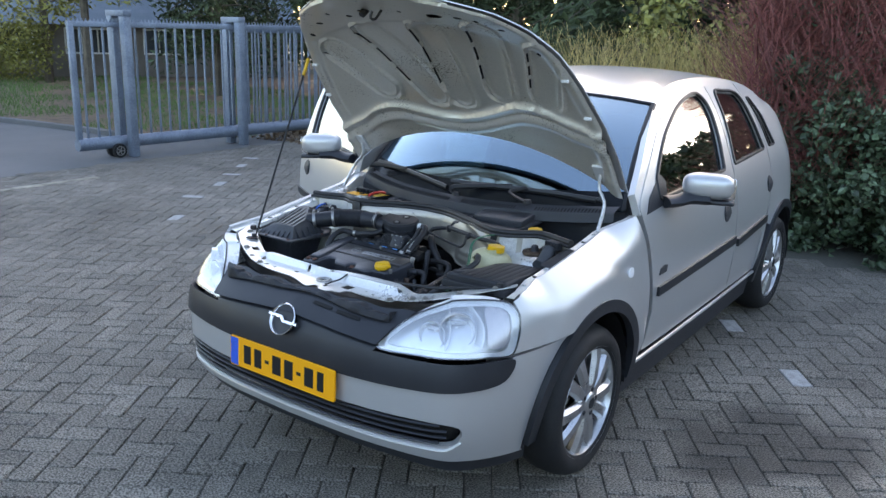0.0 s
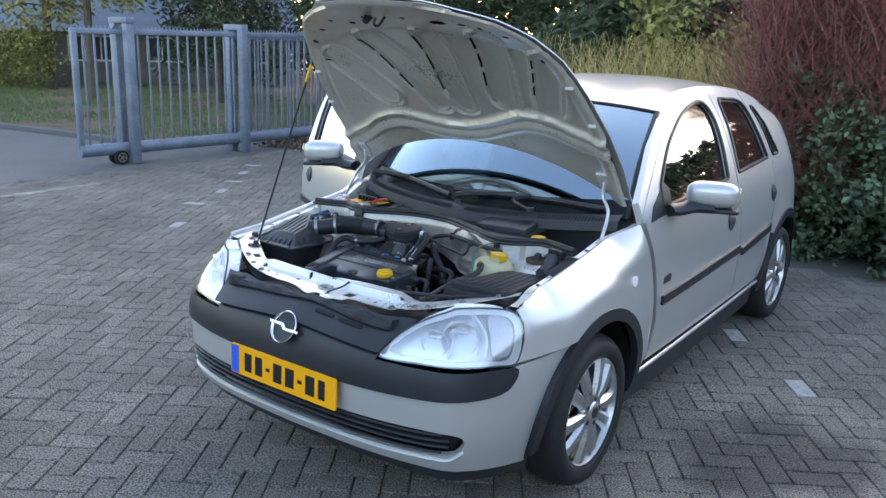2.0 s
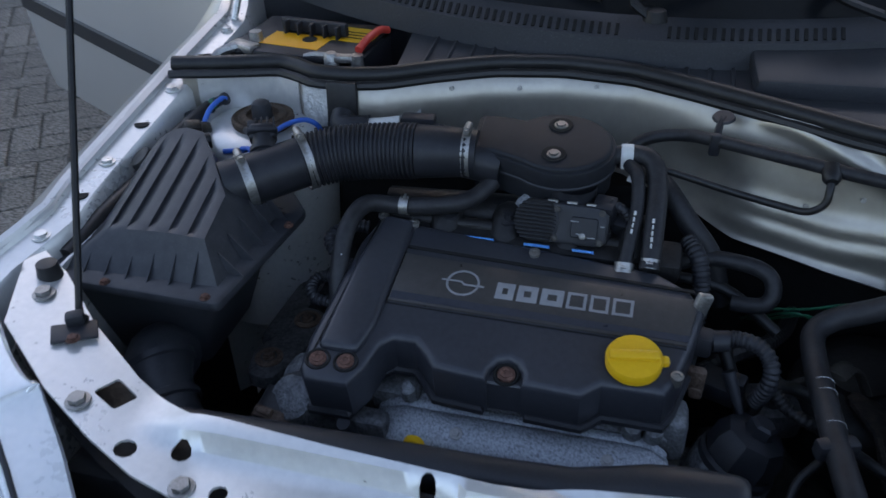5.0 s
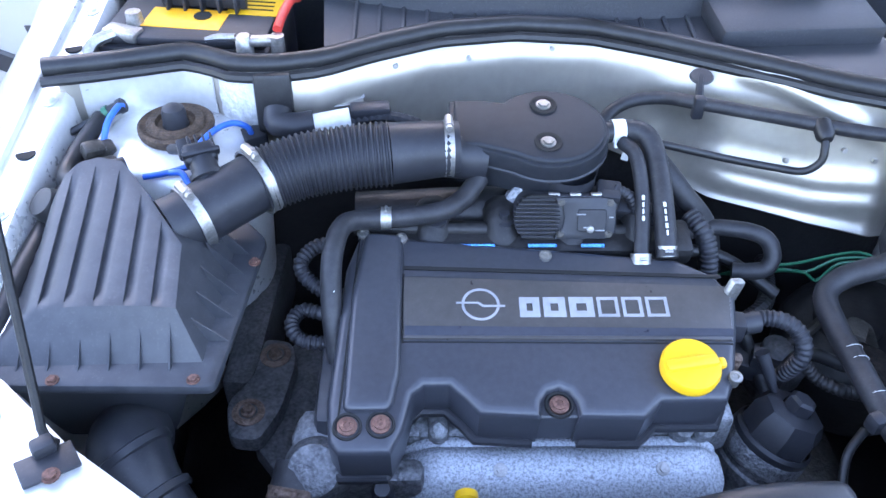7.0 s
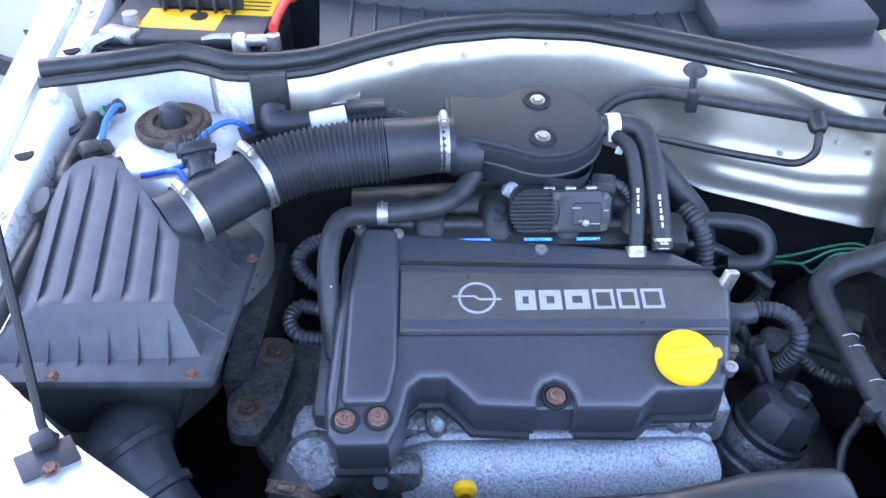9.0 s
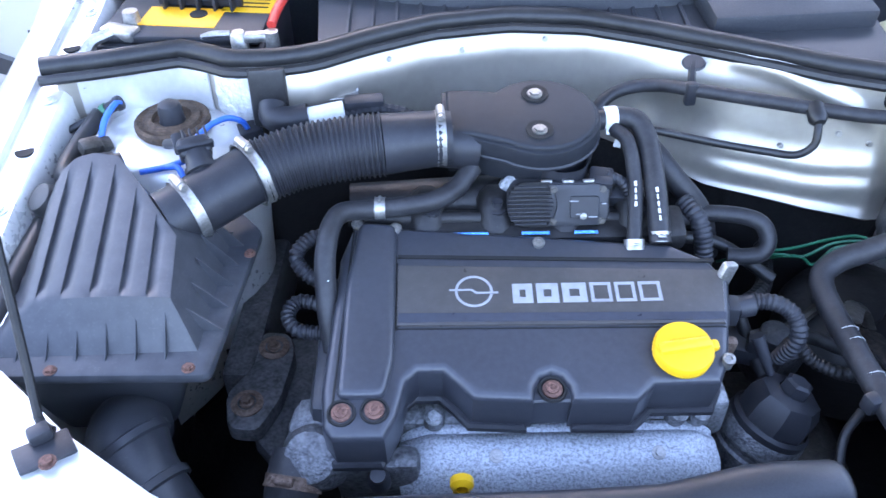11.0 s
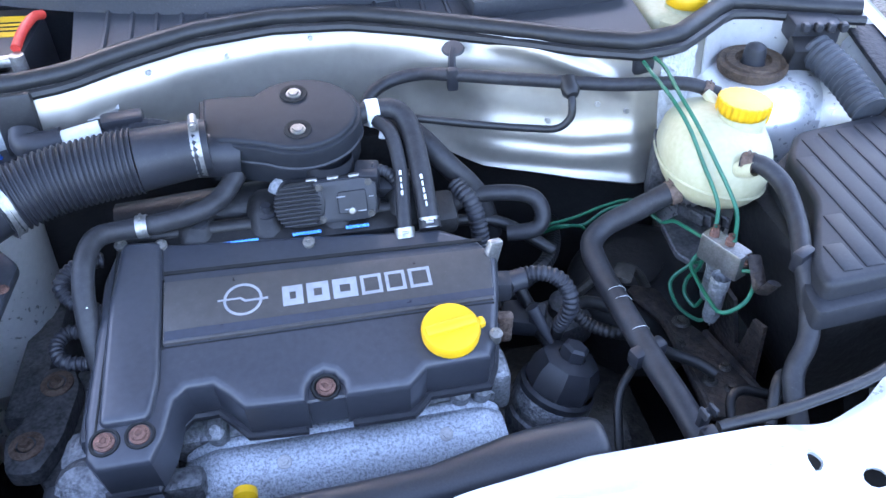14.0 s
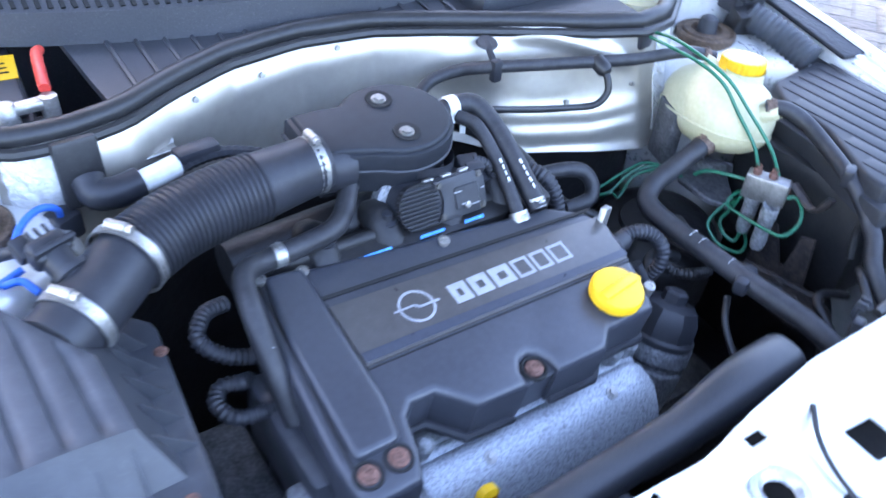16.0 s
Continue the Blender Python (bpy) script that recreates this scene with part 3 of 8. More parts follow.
def bank(n, x0, x1, depth, h, seed, front):
    r = np.random.RandomState(seed)
    x = x0 + (x1 - x0) * r.rand(n)
    z = h * r.rand(n) ** 1.1
    y = front(x) + 0.15 + 0.45 * z / max(h, 0.1) + depth * r.rand(n) ** 2 + 0.25 * np.sin(x * 3.1 + z * 2.3)
    return np.stack([x, y, z], 1)


def hedge_front(x):
    return 4.5 + 0.22 * x


c = bank(300, -0.3, 5.0, 0.7, 1.15, 11, hedge_front)
leaves("ivy_hedge", "ivy", clumps(c, 42000, 0.20, 12), 0.042, "dense dark green ivy bank growing behind the parking space", "hedge", 13)
c = bank(60, 0.2, 1.4, 0.9, 2.3, 15, lambda x: hedge_front(x) + 0.45)
leaves("ivy_trails", "ivy", clumps(c, 9000, 0.20, 16), 0.042, "ivy trails climbing through bare red shrubs", "ivy", 17)
lines = []
for k in range(18500):
    x = rr.uniform(-0.12, 1.4) if k % 3 else rr.uniform(1.2, 8.5)
    y = hedge_front(x) + rr.uniform(0.45, 2.4)
    z = rr.uniform(0.3, 2.3)
    z *= 1.0 if x < 1.2 else 0.42
    a = (x, y, z)
    lines.append((a, (x + rr.uniform(-.75, .75), y + rr.uniform(-.5, .3), z + rr.uniform(-0.1, 0.9))))
stems("red_twig_shrub", "twig", lines, "bare dark red dogwood twigs above the ivy", "shrub", 3, r=0.0045, bend=0.5)
lines = []
for k in range(5200):
    x = rr.uniform(-2.6, 1.5)
    y = 7.2 + rr.uniform(-0.8, 1.2) + 0.2 * x
    a = (x, y, 0.0)
    t = rr.uniform(-.8, .8)
    lines.append((a, (x + t, y + rr.uniform(-.5, .5), rr.uniform(0.7, 1.75))))
stems("dry_grass_clump", "straw", lines, "tall pale dry ornamental grass behind the car", "grass clump", 4, r=0.0045, bend=0.9)
c = bank(140, -2.5, 1.4, 1.0, 2.4, 19, lambda x: 7.6 + 0 * x)
leaves("yellow_shrub", "olive", clumps(c, 9000, 0.32, 20), 0.06, "yellow-green shrub behind the car", "shrub", 21)


def conifer(at, h, r, seed, mat="conifer", n=9000, name="conifer_tree", label="tall dark green conifer with drooping branches", bare=0.12):
    """A tapered trunk with drooping limbs of small needle sprays."""
    rr = np.random.RandomState(seed)
    root = empty(name, at, label, "tree")
    bm = bmesh.new()
    tube(bm, [(at[0], at[1], -0.05), (at[0] + 0.03 * h / 8, at[1], h * 0.5), (at[0], at[1] + 0.05, h * 0.97)], 0.028 * h / 1.6, 8, 6, taper=0.02)
    C = []
    for k in range(70):
        t = rr.rand() ** 0.8
        z = h * (bare + (1 - bare) * t)
        a = rr.rand() * 6.283
        L = r * (1.05 - t) * (0.6 + 0.5 * rr.rand())
        p = Vector((at[0], at[1], z))
        q = p + Vector((math.cos(a) * L, math.sin(a) * L, -0.12 * L - 0.1))
        tube(bm, [p, (p + q) / 2 + Vector((0, 0, 0.12 * L)), q], 0.025, 4, 3, taper=0.006, caps=False)
        for j in range(8):
            C.append(tuple(p.lerp(q, 0.25 + 0.75 * rr.rand())))
    part("trunk", bm, "bark", root)
    leaves("crown", mat, clumps(C, n, 0.34 * r / 1.8, seed + 1), 0.055, "", "", seed + 2, long=3.2, parent=root)
    return root


T_ = [(-13.5, 10.5, 7.5, 2.0), (-11.6, 12.5, 8.5, 2.3), (-9.4, 12.8, 9.0, 2.4), (-7.4, 13.4, 8.5, 2.6), (-5.0, 13.0, 8.0, 2.6), (-2.8, 13.2, 8.0, 2.6), (-0.9, 12.6, 7.0, 2.0), (-1.5, 10.0, 7.0, 2.4), (-3.4, 10.6, 7.5, 2.4), (-16.5, 12.8, 9.0, 2.6), (-28.5, 22.0, 9.0, 3.0), (-25.0, 11.0, 9.0, 2.6)]
for k, (x, y, h, r) in enumerate(T_):
    conifer((x, y, 0.0), h, r, 40 + 3 * k, n=16000)
conifer((-15.6, 8.6, 0.0), 6.5, 1.7, 80, "olive", 6000, "autumn_tree", "small tree with thin yellow-green autumn leaves", 0.3)
conifer((-19.0, 9.5, 0.0), 7.0, 2.2, 90, "olive", 6000, "autumn_tree", "small tree with thin yellow-green autumn leaves", 0.25)
# two more conifers, out of view, added only to hold the low sun off
for k, (x, y, h, r) in enumerate(((6.4, 9.0, 3.9, 1.6), (8.2, 8.0, 4.0, 1.6))):
    conifer((x, y, 0.0), h, r, 120 + 3 * k, n=7000)

# the dark wood behind everything
rr = np.random.RandomState(77)
P = np.stack([-75 + 95 * rr.rand(90000), 22 + 4 * rr.rand(90000), 9.0 * rr.rand(90000) ** 0.9], 1)
P[:, 2] *= np.where(P[:, 0] > 0, 0.5, 1.0)
P[:, 1] -= 0.012 * (P[:, 0] + 10) ** 2 * (P[:, 0] > -10) * 0.8
leaves("far_wood", "conifer", P, 0.22, "dark wood far behind the gate and the shrubs", "wood", 78, long=1.8)

# unseen leaf belt, added to cut the low light from the side
P = np.stack([14 + 3 * rr.rand(60000), -24 + 48 * rr.rand(60000), 3.6 * rr.rand(60000) ** 0.9], 1)
leaves("side_wood", "conifer", P, 0.26, "unseen leaf belt added beside the yard to cut low light", "wood", 79, long=1.8)
# a second unseen belt, added to dim light falling on the car's front
P = np.stack([-22 + 44 * rr.rand(60000), -21 + 3 * rr.rand(60000), 4.2 * rr.rand(60000) ** 0.9], 1)
leaves("yard_wood", "conifer", P, 0.26, "unseen leaf belt added behind the drive to dim the front light", "wood", 84, long=1.8)
c = np.stack([-24 + 5.5 * rr.rand(110), np.zeros(110), 0.2 + 1.3 * rr.rand(110)], 1)
c[:, 1] = 9.0 + 0.30 * (c[:, 0] + 18) + 0.8 * rr.rand(110)
leaves("autumn_shrub", "olive", clumps(c, 9000, 0.42, 81), 0.06, "low yellow-brown autumn shrubs behind the grass", "shrub", 82)

# grass strip, leaf litter
bm = bmesh.new()
vs = [bm.verts.new(p) for p in ((-30, 4.6, 0.0), (-13.6, 4.2, 0.0), (-9.0, 5.0, 0.0), (-7.9, 6.8, 0.0), (-6.2, 8.3, 0.0), (6.0, 8.0, 0.0), (6, 14.5, 0.0), (-30, 20, 0.0))]
bm.faces.new(vs)
thing("verge", bm, "litter", "bare earth verge with fallen brown leaves", "verge", kind="structure")
rr = np.random.RandomState(8)
P = np.stack([-24 + 16.5 * rr.rand(26000), 4.9 + 7.7 * rr.rand(26000), 0.0 * rr.rand(26000)], 1)
P = P[P[:, 1] > 5.1 + 0.02 * (P[:, 0] + 14) ** 2 * (P[:, 0] > -14) + 0.5 * np.sin(2.1 * P[:, 0])]
P = P[np.sin(1.7 * P[:, 0] + 0.8 * P[:, 1]) * np.sin(1.3 * P[:, 1] - 0.6 * P[:, 0]) + 0.9 * rr.rand(len(P)) > 0.1]
lines = [((p[0], p[1], 0.0), (p[0] + rr.uniform(-.05, .05), p[1] + rr.uniform(-.05, .05), rr.uniform(0.02, 0.10))) for p in P]
stems("grass", "grass", lines, "short green grass on the verge behind the gate", "grass", 5, r=0.007)
P = np.stack([-7.4 + 4.6 * rr.rand(5000), 5.6 + 2.6 * rr.rand(5000), 0.006 + 0.02 * rr.rand(5000)], 1)
P = P[(P[:, 1] > 6.2 + 0.15 * (P[:, 0] + 7))]
leaves("fallen_leaves", "litter", P, 0.05, "brown fallen leaves along the foot of the fence", "leaf litter", 23, droop=0.1)

# kerbstones of the verge, and the pale edging across the drive
kerb = empty("kerb", (-11, 4.6, 0), "low grey concrete kerb along the grass verge", "kerb", kind="structure")
kr = random.Random(31)
for k in range(11):
    t = k / 10
    bm = bmesh.new()
    box(bm, (.54, .12, .14), pose(-13.8 + 4.9 * t, 4.12 + .80 * t + .12 * math.sin(3 * t), .0, 0, 0, 9.5 + 4 * math.cos(3 * t)), .012, 1)
    part("kerbstone", bm, "asphalt", kerb)
edging = empty("drive_edging", (-6.03, 0, 0), "worn pale edging stones across the drive", "edging", kind="structure")
for k in range(17):
    bm = bmesh.new()
    box(bm, (.095, .29, .05), pose(-6.06 + kr.uniform(-.004, .004), -2.0 + .30 * k, -.018 + kr.uniform(-.001, .001), 0, 0, kr.uniform(-1, 1)), .006, 1)
    part("edging_stone", bm, "edging", edging)

# ---------------------------------------------------------------- sliding gate and fence
GX, GD = -7.157, 0.058          # gate line: x at y = 4.024, and its slope


def gate_x(y):
    return GX + GD * (y - 4.024)


def gate_post(y, h):
    root = empty("gate_post", (gate_x(y), y, 0), "galvanised square steel gate post with a cap", "gate post", "gate posts")
    for dx in (0.13, -0.13):
        bm = bmesh.new()
        box(bm, (0.10, 0.10, h), pose(gate_x(y) + dx, y, h / 2), 0.005)
        part("post", bm, "galv", root)
    bm = bmesh.new()
    box(bm, (0.37, 0.11, 0.07), pose(gate_x(y), y, h + 0.036), 0.005)
    part("cap", bm, "galv", root)


gate_post(4.03, 1.66)
gate_post(5.66, 1.62)


def bar_fence(name, y0, y1, dx, z0, z1, step, label, beam, comb=True):
    root = empty(name, (gate_x(y0) + dx, y0, 0.0), label, "gate" if "gate" in name else "fence")
    d = Vector((GD, 1, 0)).normalized()

    def at(y, z):
        return Vector((gate_x(y) + dx, y, z))

    bm = bmesh.new()
    if beam:
        tube(bm, [at(y0, z0 - 0.06), at((y0 + y1) / 2, z0 - 0.06), at(y1, z0 - 0.06)], 0.075, 12, 2)
    else:
        box(bm, (0.05, (y1 - y0), 0.06), pose(*at((y0 + y1) / 2, z0 - 0.03), 0, 0, -math.degrees(math.atan(GD))), 0.008)
    part("bottom_rail", bm, "galv", root)
    bm = bmesh.new()
    box(bm, (0.05, (y1 - y0), 0.06), pose(*at((y0 + y1) / 2, z1), 0, 0, -math.degrees(math.atan(GD))), 0.008)
    part("top_rail", bm, "galv", root)
    for y in (y0 + 0.03, y1 - 0.03):
        bm = bmesh.new()
        box(bm, (0.055, 0.07, z1 - z0 + 0.06), pose(*at(y, (z0 + z1) / 2)), 0.008)
        part("end_post", bm, "galv", root)
    first = None
    k = int((y1 - y0) / step)
    for i in range(1, k):
        y = y0 + (y1 - y0) * i / k
        if first is None:
            bm = bmesh.new()
            box(bm, (0.024, 0.024, z1 - z0), Matrix.Translation((0, 0, 0)), 0.004, 1)
            first = part("bar", bm, "galv", root)
            mesh = first.data
            first.location = at(y, (z0 + z1) / 2) - root.location
        else:
            ob = new("bar", mesh)
            ob.parent = root
            ob.location = at(y, (z0 + z1) / 2) - root.location
    if comb:
        bm = bmesh.new()
        n = int((y1 - y0) / 0.05)
        for i in range(n):
            p = at(y0 + (i + 0.5) * 0.05, z1 + 0.028)
            g = [bm.verts.new(p + Vector((sx * 0.004, sy * 0.022, 0))) for sx, sy in ((-1, -1), (1, -1), (1, 1), (-1, 1))]
            t = bm.verts.new(p + Vector((0, 0, 0.045)))
            for a in range(4):
                bm.faces.new((g[a], g[(a + 1) % 4], t))
            bm.faces.new(g[::-1])
        part("comb", bm, "galv", root, smooth=False)
    return root


gate = bar_fence("sliding_gate", 3.40, 9.6, 0.0, 0.24, 1.56, 0.135, "galvanised steel sliding gate with upright bars, standing open", True)
bm = bmesh.new()
for dx in (0.10, -0.02):
    m = pose(gate_x(3.86) + dx, 3.86, 0.085, 0, 90, 0)
    lathe(bm, [(0.03, -0.02), (0.085, -0.025), (0.085, 0.025), (0.03, 0.02)], m, 20)
wheel = part("guide_wheel", bm, "tyre", gate)
bm = bmesh.new()
for dx in (0.10,):
    m = pose(gate_x(3.86) + dx, 3.86, 0.085, 0, 90, 0)
    lathe(bm, [(0.048, 0.020), (0.050, 0.029), (0.058, 0.029), (0.059, 0.02)], m, 20)
    lathe(bm, [(0, 0.032), (0.016, 0.030), (0.017, 0.02)], m, 12)
    for k in range(5):
        box(bm, (0.012, 0.045, 0.008), m @ pose(0, 0, 0.024, 0, 0, 72 * k) @ pose(0, 0.032, 0), 0.002, 1)
part("hub", bm, "zinc", wheel)
bar_fence("bar_fence", 5.75, 9.9, -0.30, 0.22, 1.52, 0.115, "galvanised bar fence behind the sliding gate", False)

# the pale house far behind the trees
root = empty("house", (-22.5, 14.2, 0), "low grey house with a slate-blue roof behind the gate", "house")
hm = pose(-22.5, 14.2, 0, 0, 0, 57)
bm = bmesh.new()
box(bm, (9, 6, 1.45), hm @ pose(0, 0, 0.725))
part("wall", bm, "house", root)
bm = bmesh.new()
prism(bm, [(-3.5, 0), (3.5, 0), (0, 2.6)], -4.8, 4.8, hm @ pose(0, 0, 1.45, 90, 0, 90))
part("roof", bm, "roof", root)
for k in range(4):
    x = -3.2 + 2.1 * k
    bm = bmesh.new()
    for a, b, w, h in ((0, 0.34, 1.3, 0.05), (0, -0.34, 1.3, 0.05), (-0.63, 0, 0.05, 0.66), (0.63, 0, 0.05, 0.66), (-0.22, 0, 0.04, 0.66), (0.22, 0, 0.04, 0.66)):
        box(bm, (w, 0.08, h), hm @ pose(x + a, -3.02, 1.0 + b))
    w = part("window", bm, "label", root)
    bm = bmesh.new()
    box(bm, (1.24, 0.03, 0.66), hm @ pose(x, -3.01, 1.0))
    part("pane", bm, "pane", w)
# ---------------------------------------------------------------- the car's outer form
PLAN = [(0, 0.0), (.30, .012), (.52, .05), (.66, .115), (.745, .27), (.785, .48), (.80, .8), (.803, 1.2), (.80, 1.7), (.79, 2.4), (.776, 3.0), (.765, 3.3), (.745, 3.55), (.67, 3.72), (.44, 3.79), (0, 3.81)]
_pl = np.array([tuple(v)[:2] for v in spline([(x, y, 0) for x, y in PLAN], 24)])
_ps = np.concatenate([[0], np.cumsum(np.hypot(*np.diff(_pl, axis=0).T))])
_pt = np.gradient(_pl, axis=0)
_pt /= np.linalg.norm(_pt, axis=1)[:, None]
SIDE = ([.15, .25, .35, .45, .60, .72, .82, .90, .96, 1.05, 1.15, 1.25, 1.33, 1.39, 1.42], [.06, .045, .025, .010, .0, .004, .016, .034, .052, .087, .130, .182, .236, .285, .33])
FRONT = ([.15, .25, .33, .42, .50, .58, .64, .70, .76, .82, .90], [.09, .045, .015, .0, .0, .006, .026, .062, .125, .22, .40])


def soft_table(tab):
    """The profile resampled along a smooth curve."""
    q = np.array([tuple(v)[:2] for v in spline([(a, b, 0) for a, b in zip(*tab)], 12)])
    return q[:, 0], q[:, 1]


SIDE, FRONT = soft_table(SIDE), soft_table(FRONT)


def wrap(u, z, out=0.0):
    """The car's skin: u metres round it from the middle of the nose (left side positive), at the height z, set out by out."""
    s, a = (-1 if u < 0 else 1), abs(u)
    x, y = np.interp(a, _ps, _pl[:, 0]), np.interp(a, _ps, _pl[:, 1])
    tx, ty = np.interp(a, _ps, _pt[:, 0]), np.interp(a, _ps, _pt[:, 1])
    w = min(1.0, max(0.0, (a - .55) / .6))
    w = w * w * (3 - 2 * w)
    o = (1 - w) * np.interp(z, *FRONT) + w * np.interp(z, *SIDE) - out
    return (s * (x - o * ty), y + o * tx, z)


def uy(y):
    """The u of the left side at y."""
    return float(np.interp(y, _pl[60:, 1], _ps[60:]))


def skin(out=0.0):
    return lambda u, z: wrap(u, z, out)


def mirror(pts):
    return [(-u, z) for u, z in reversed(pts)]


def both(half):
    """A closed outline from its left half, which runs from the middle to the middle."""
    return half + [(-u, z) for u, z in reversed(half) if u > 1e-6]


def arch(yc, r, a0=0.0, a1=180.0, n=18, zc=0.30):
    return [(uy(yc + r * math.cos(radians(a0 + (a1 - a0) * k / n))), zc + r * math.sin(radians(a0 + (a1 - a0) * k / n))) for k in range(n + 1)]


car = empty("car", (0, 1.9, 0), "silver five-door hatchback with its bonnet propped open on block paving", "car")
FW, RW = 0.79, 3.275          # axles
R_ARCH = 0.345

# bumper: silver lower shell, dark band, dark nose panel with the grille slots, shade strip below
inlet = smooth_outline(both([(0, .428), (.25, .426), (.55, .426), (.67, .415), (.70, .388), (.69, .36), (.645, .342), (.45, .336), (.2, .334), (0, .334)]), 3)
fa = arch(FW, R_ARCH + 0.05, 180, 108, 10)
half = [(0, .53), (.28, .53), (.48, .532), (.66, .535), (.80, .54), (.855, .57), (.885, .617), (1.02, .619), (1.17, .621)]
half = [h for h in half if h[0] < fa[-1][0] - 0.02] + [p for p in reversed(fa) if .22 < p[1] < .622] + [(uy(FW - R_ARCH - .05), .235), (1.0, .235), (.85, .255), (.72, .272), (.45, .286), (.2, .29), (0, .29)]
bumper = part("front_bumper", panel(both(half), skin(), [inlet], 0.035, 0.02), "paint", car)
bm = panel(smooth_outline(both([(0, .625), (.20, .628), (.392, .627), (.55, .624), (.72, .622), (.86, .618), (.884, .606), (.868, .572), (.815, .541), (.66, .533), (.48, .529), (.28, .526), (0, .525)]), 3), skin(0.012), (), 0.025, 0.02)
part("bumper_band", bm, "bumper", bumper)


def nose_skin(u, z):
    """Nose panel: a rolled upper blade that ends in a dark crease, and a second blade below it."""
    k = (z - nose_crease(u)) / .065
    if k > 0:
        return wrap(u, z, -.012 + .044 * min(1.0, k / .16) ** .7 * max(0.0, 1 - max(0.0, k - .16) / 1.0) ** 1.1)
    return wrap(u, z, .013 - .010 * max(0.0, 1 + k / .07))


def nose_crease(u):
    return .671 - .070 * math.hypot(u, .05)


bm = bmesh.new()
cols = []
for k in range(121):
    u = -.525 + 1.05 * k / 120
    zb, zt = float(np.interp(abs(u), [0, .39, .392, .428, .482, .525], [.622, .622, .640, .694, .738, .756])), .741 + .003 * math.sin(u * 31)
    c = nose_crease(u)
    zs = [c - .045, c - .02, c - .010, c - .004, c - .001, c + .001, c + .003, c + .006, c + .010, c + .016, c + .028, c + .045, c + .065, c + .085]
    cols.append([bm.verts.new(nose_skin(u, min(zt, max(zb, z)))) for z in zs + [zt]])
for a, b in zip(cols, cols[1:]):
    for i in range(len(a) - 1):
        bm.faces.new((a[i], b[i], b[i + 1], a[i + 1]))
bmesh.ops.remove_doubles(bm, verts=bm.verts, dist=1e-5)
nose = part("nose_panel", bm, "bumper", car, "dark grey ribbed plastic panel")
bm = bmesh.new()
cols = []
for k in range(101):
    u = -.405 + .815 * k / 100
    zs = nose_crease(u) + .064 + .002 * math.sin(u * 17)
    p = Vector(nose_skin(u, zs))
    zt = max(zs + .004, .741 + .0035 * math.sin(u * 31) + .003 * math.sin(u * 77) - .008 * (math.sin(u * 19 + 1) > .7))
    end = 1 - .6 * max(0.0, abs(u) - .385) / .025
    cols.append([bm.verts.new(q) for q in (p + Vector((0, .012, -.004)), p + Vector((0, -.010 * end, -.001)), p + Vector((0, -.012 * end, .004)), Vector((p.x, p.y - .006 * end, zt - .004)), Vector((p.x, p.y - .001, zt)), Vector((p.x, p.y + .040, zt - .007)))])
for a, b in zip(cols, cols[1:]):
    for i in range(5):
        bm.faces.new((a[i], b[i], b[i + 1], a[i + 1]))
bm.faces.new(cols[0])
bm.faces.new(cols[-1][::-1])
bmesh.ops.recalc_face_normals(bm, faces=bm.faces)
part("foam_strip", bm, "foam", nose, "matt black foam sealing strip")
# openings drawn as black strips; their inner shade is only colour
for a, b, za, zb in ((.085, .170, .7135, .709), (.195, .300, .7065, .7005)):
    bm = panel([(a, za - .0035), (b, zb - .0035), (b, zb + .0035), (a, za + .0035)], lambda u, z: Vector(nose_skin(u, z)) + Vector((0, -.0035, .0025)), (), .012, .002)
    part("slot", bm, "ink", nose)
bm = panel(both([(0, .43), (.3, .43), (.68, .43), (.71, .385), (.68, .33), (0, .33)]), skin(-0.045), (), 0.05, 0.01)
part("inlet_back", bm, "black", bumper)
for k in range(4):
    z = .352 + .021 * k
    w = .66 - .012 * abs(k - 1.5) * 2
    bm = bmesh.new()
    tube(bm, [wrap(w * (i / 12 - 1), z, -0.004) for i in range(25)], 0.007, 6, 2, flat=0.6)
    part("slat", bm, "bumper", bumper)
bm = bmesh.new()
tube(bm, [wrap(.70 * (i / 14 - 1), .326 - .004 * abs(i / 14 - 1) + (.03 * max(0, abs(i / 14 - 1) - .93) / .07), 0.001) for i in range(29)], 0.0065, 8, 2)
part("bright_lip", bm, "paint", bumper)
# dark set-back strip that stands for the shade under the bumper
bm = panel(both([(0, .287), (.45, .283), (.72, .268), (.86, .25), (1.02, .232), (1.045, .225), (1.05, .175), (.8, .205), (.4, .238), (0, .245)]), skin(-0.022), (), 0.04, 0.012)
part("chin_spoiler", bm, "bumper", bumper)

# number plate and badge
PL = Matrix.Translation((0, -0.017, 0.481)) @ Euler((radians(88), 0, 0)).to_matrix().to_4x4()
bm = bmesh.new()
prism(bm, rounded([(-.26, -.055), (.26, -.055), (.26, .055), (-.26, .055)], .008), -.006, .002, PL, 0.001, 1)
plate = part("number_plate", bm, "plate", car, "yellow number plate with a blue band")
bm = bmesh.new()
prism(bm, [(-.256, -.051), (-.216, -.051), (-.216, .051), (-.256, .051)], .002, .0028, PL)
part("blue_band", bm, "euro", plate)
x = -.185
for w in (.045, .045, .028, .05, .05, .028, .05, .038):
    bm = bmesh.new()
    h = .012 if w == .028 else .068
    prism(bm, [(x, -h / 2), (x + w - .008, -h / 2), (x + w - .008, h / 2), (x, h / 2)], .002, .003, PL)
    part("print_bar", bm, "ink", plate)
    x += w + .010
BD = Matrix.Translation((0, 0.004, 0.650)) @ Euler((radians(60), 0, 0)).to_matrix().to_4x4()
bm = bmesh.new()
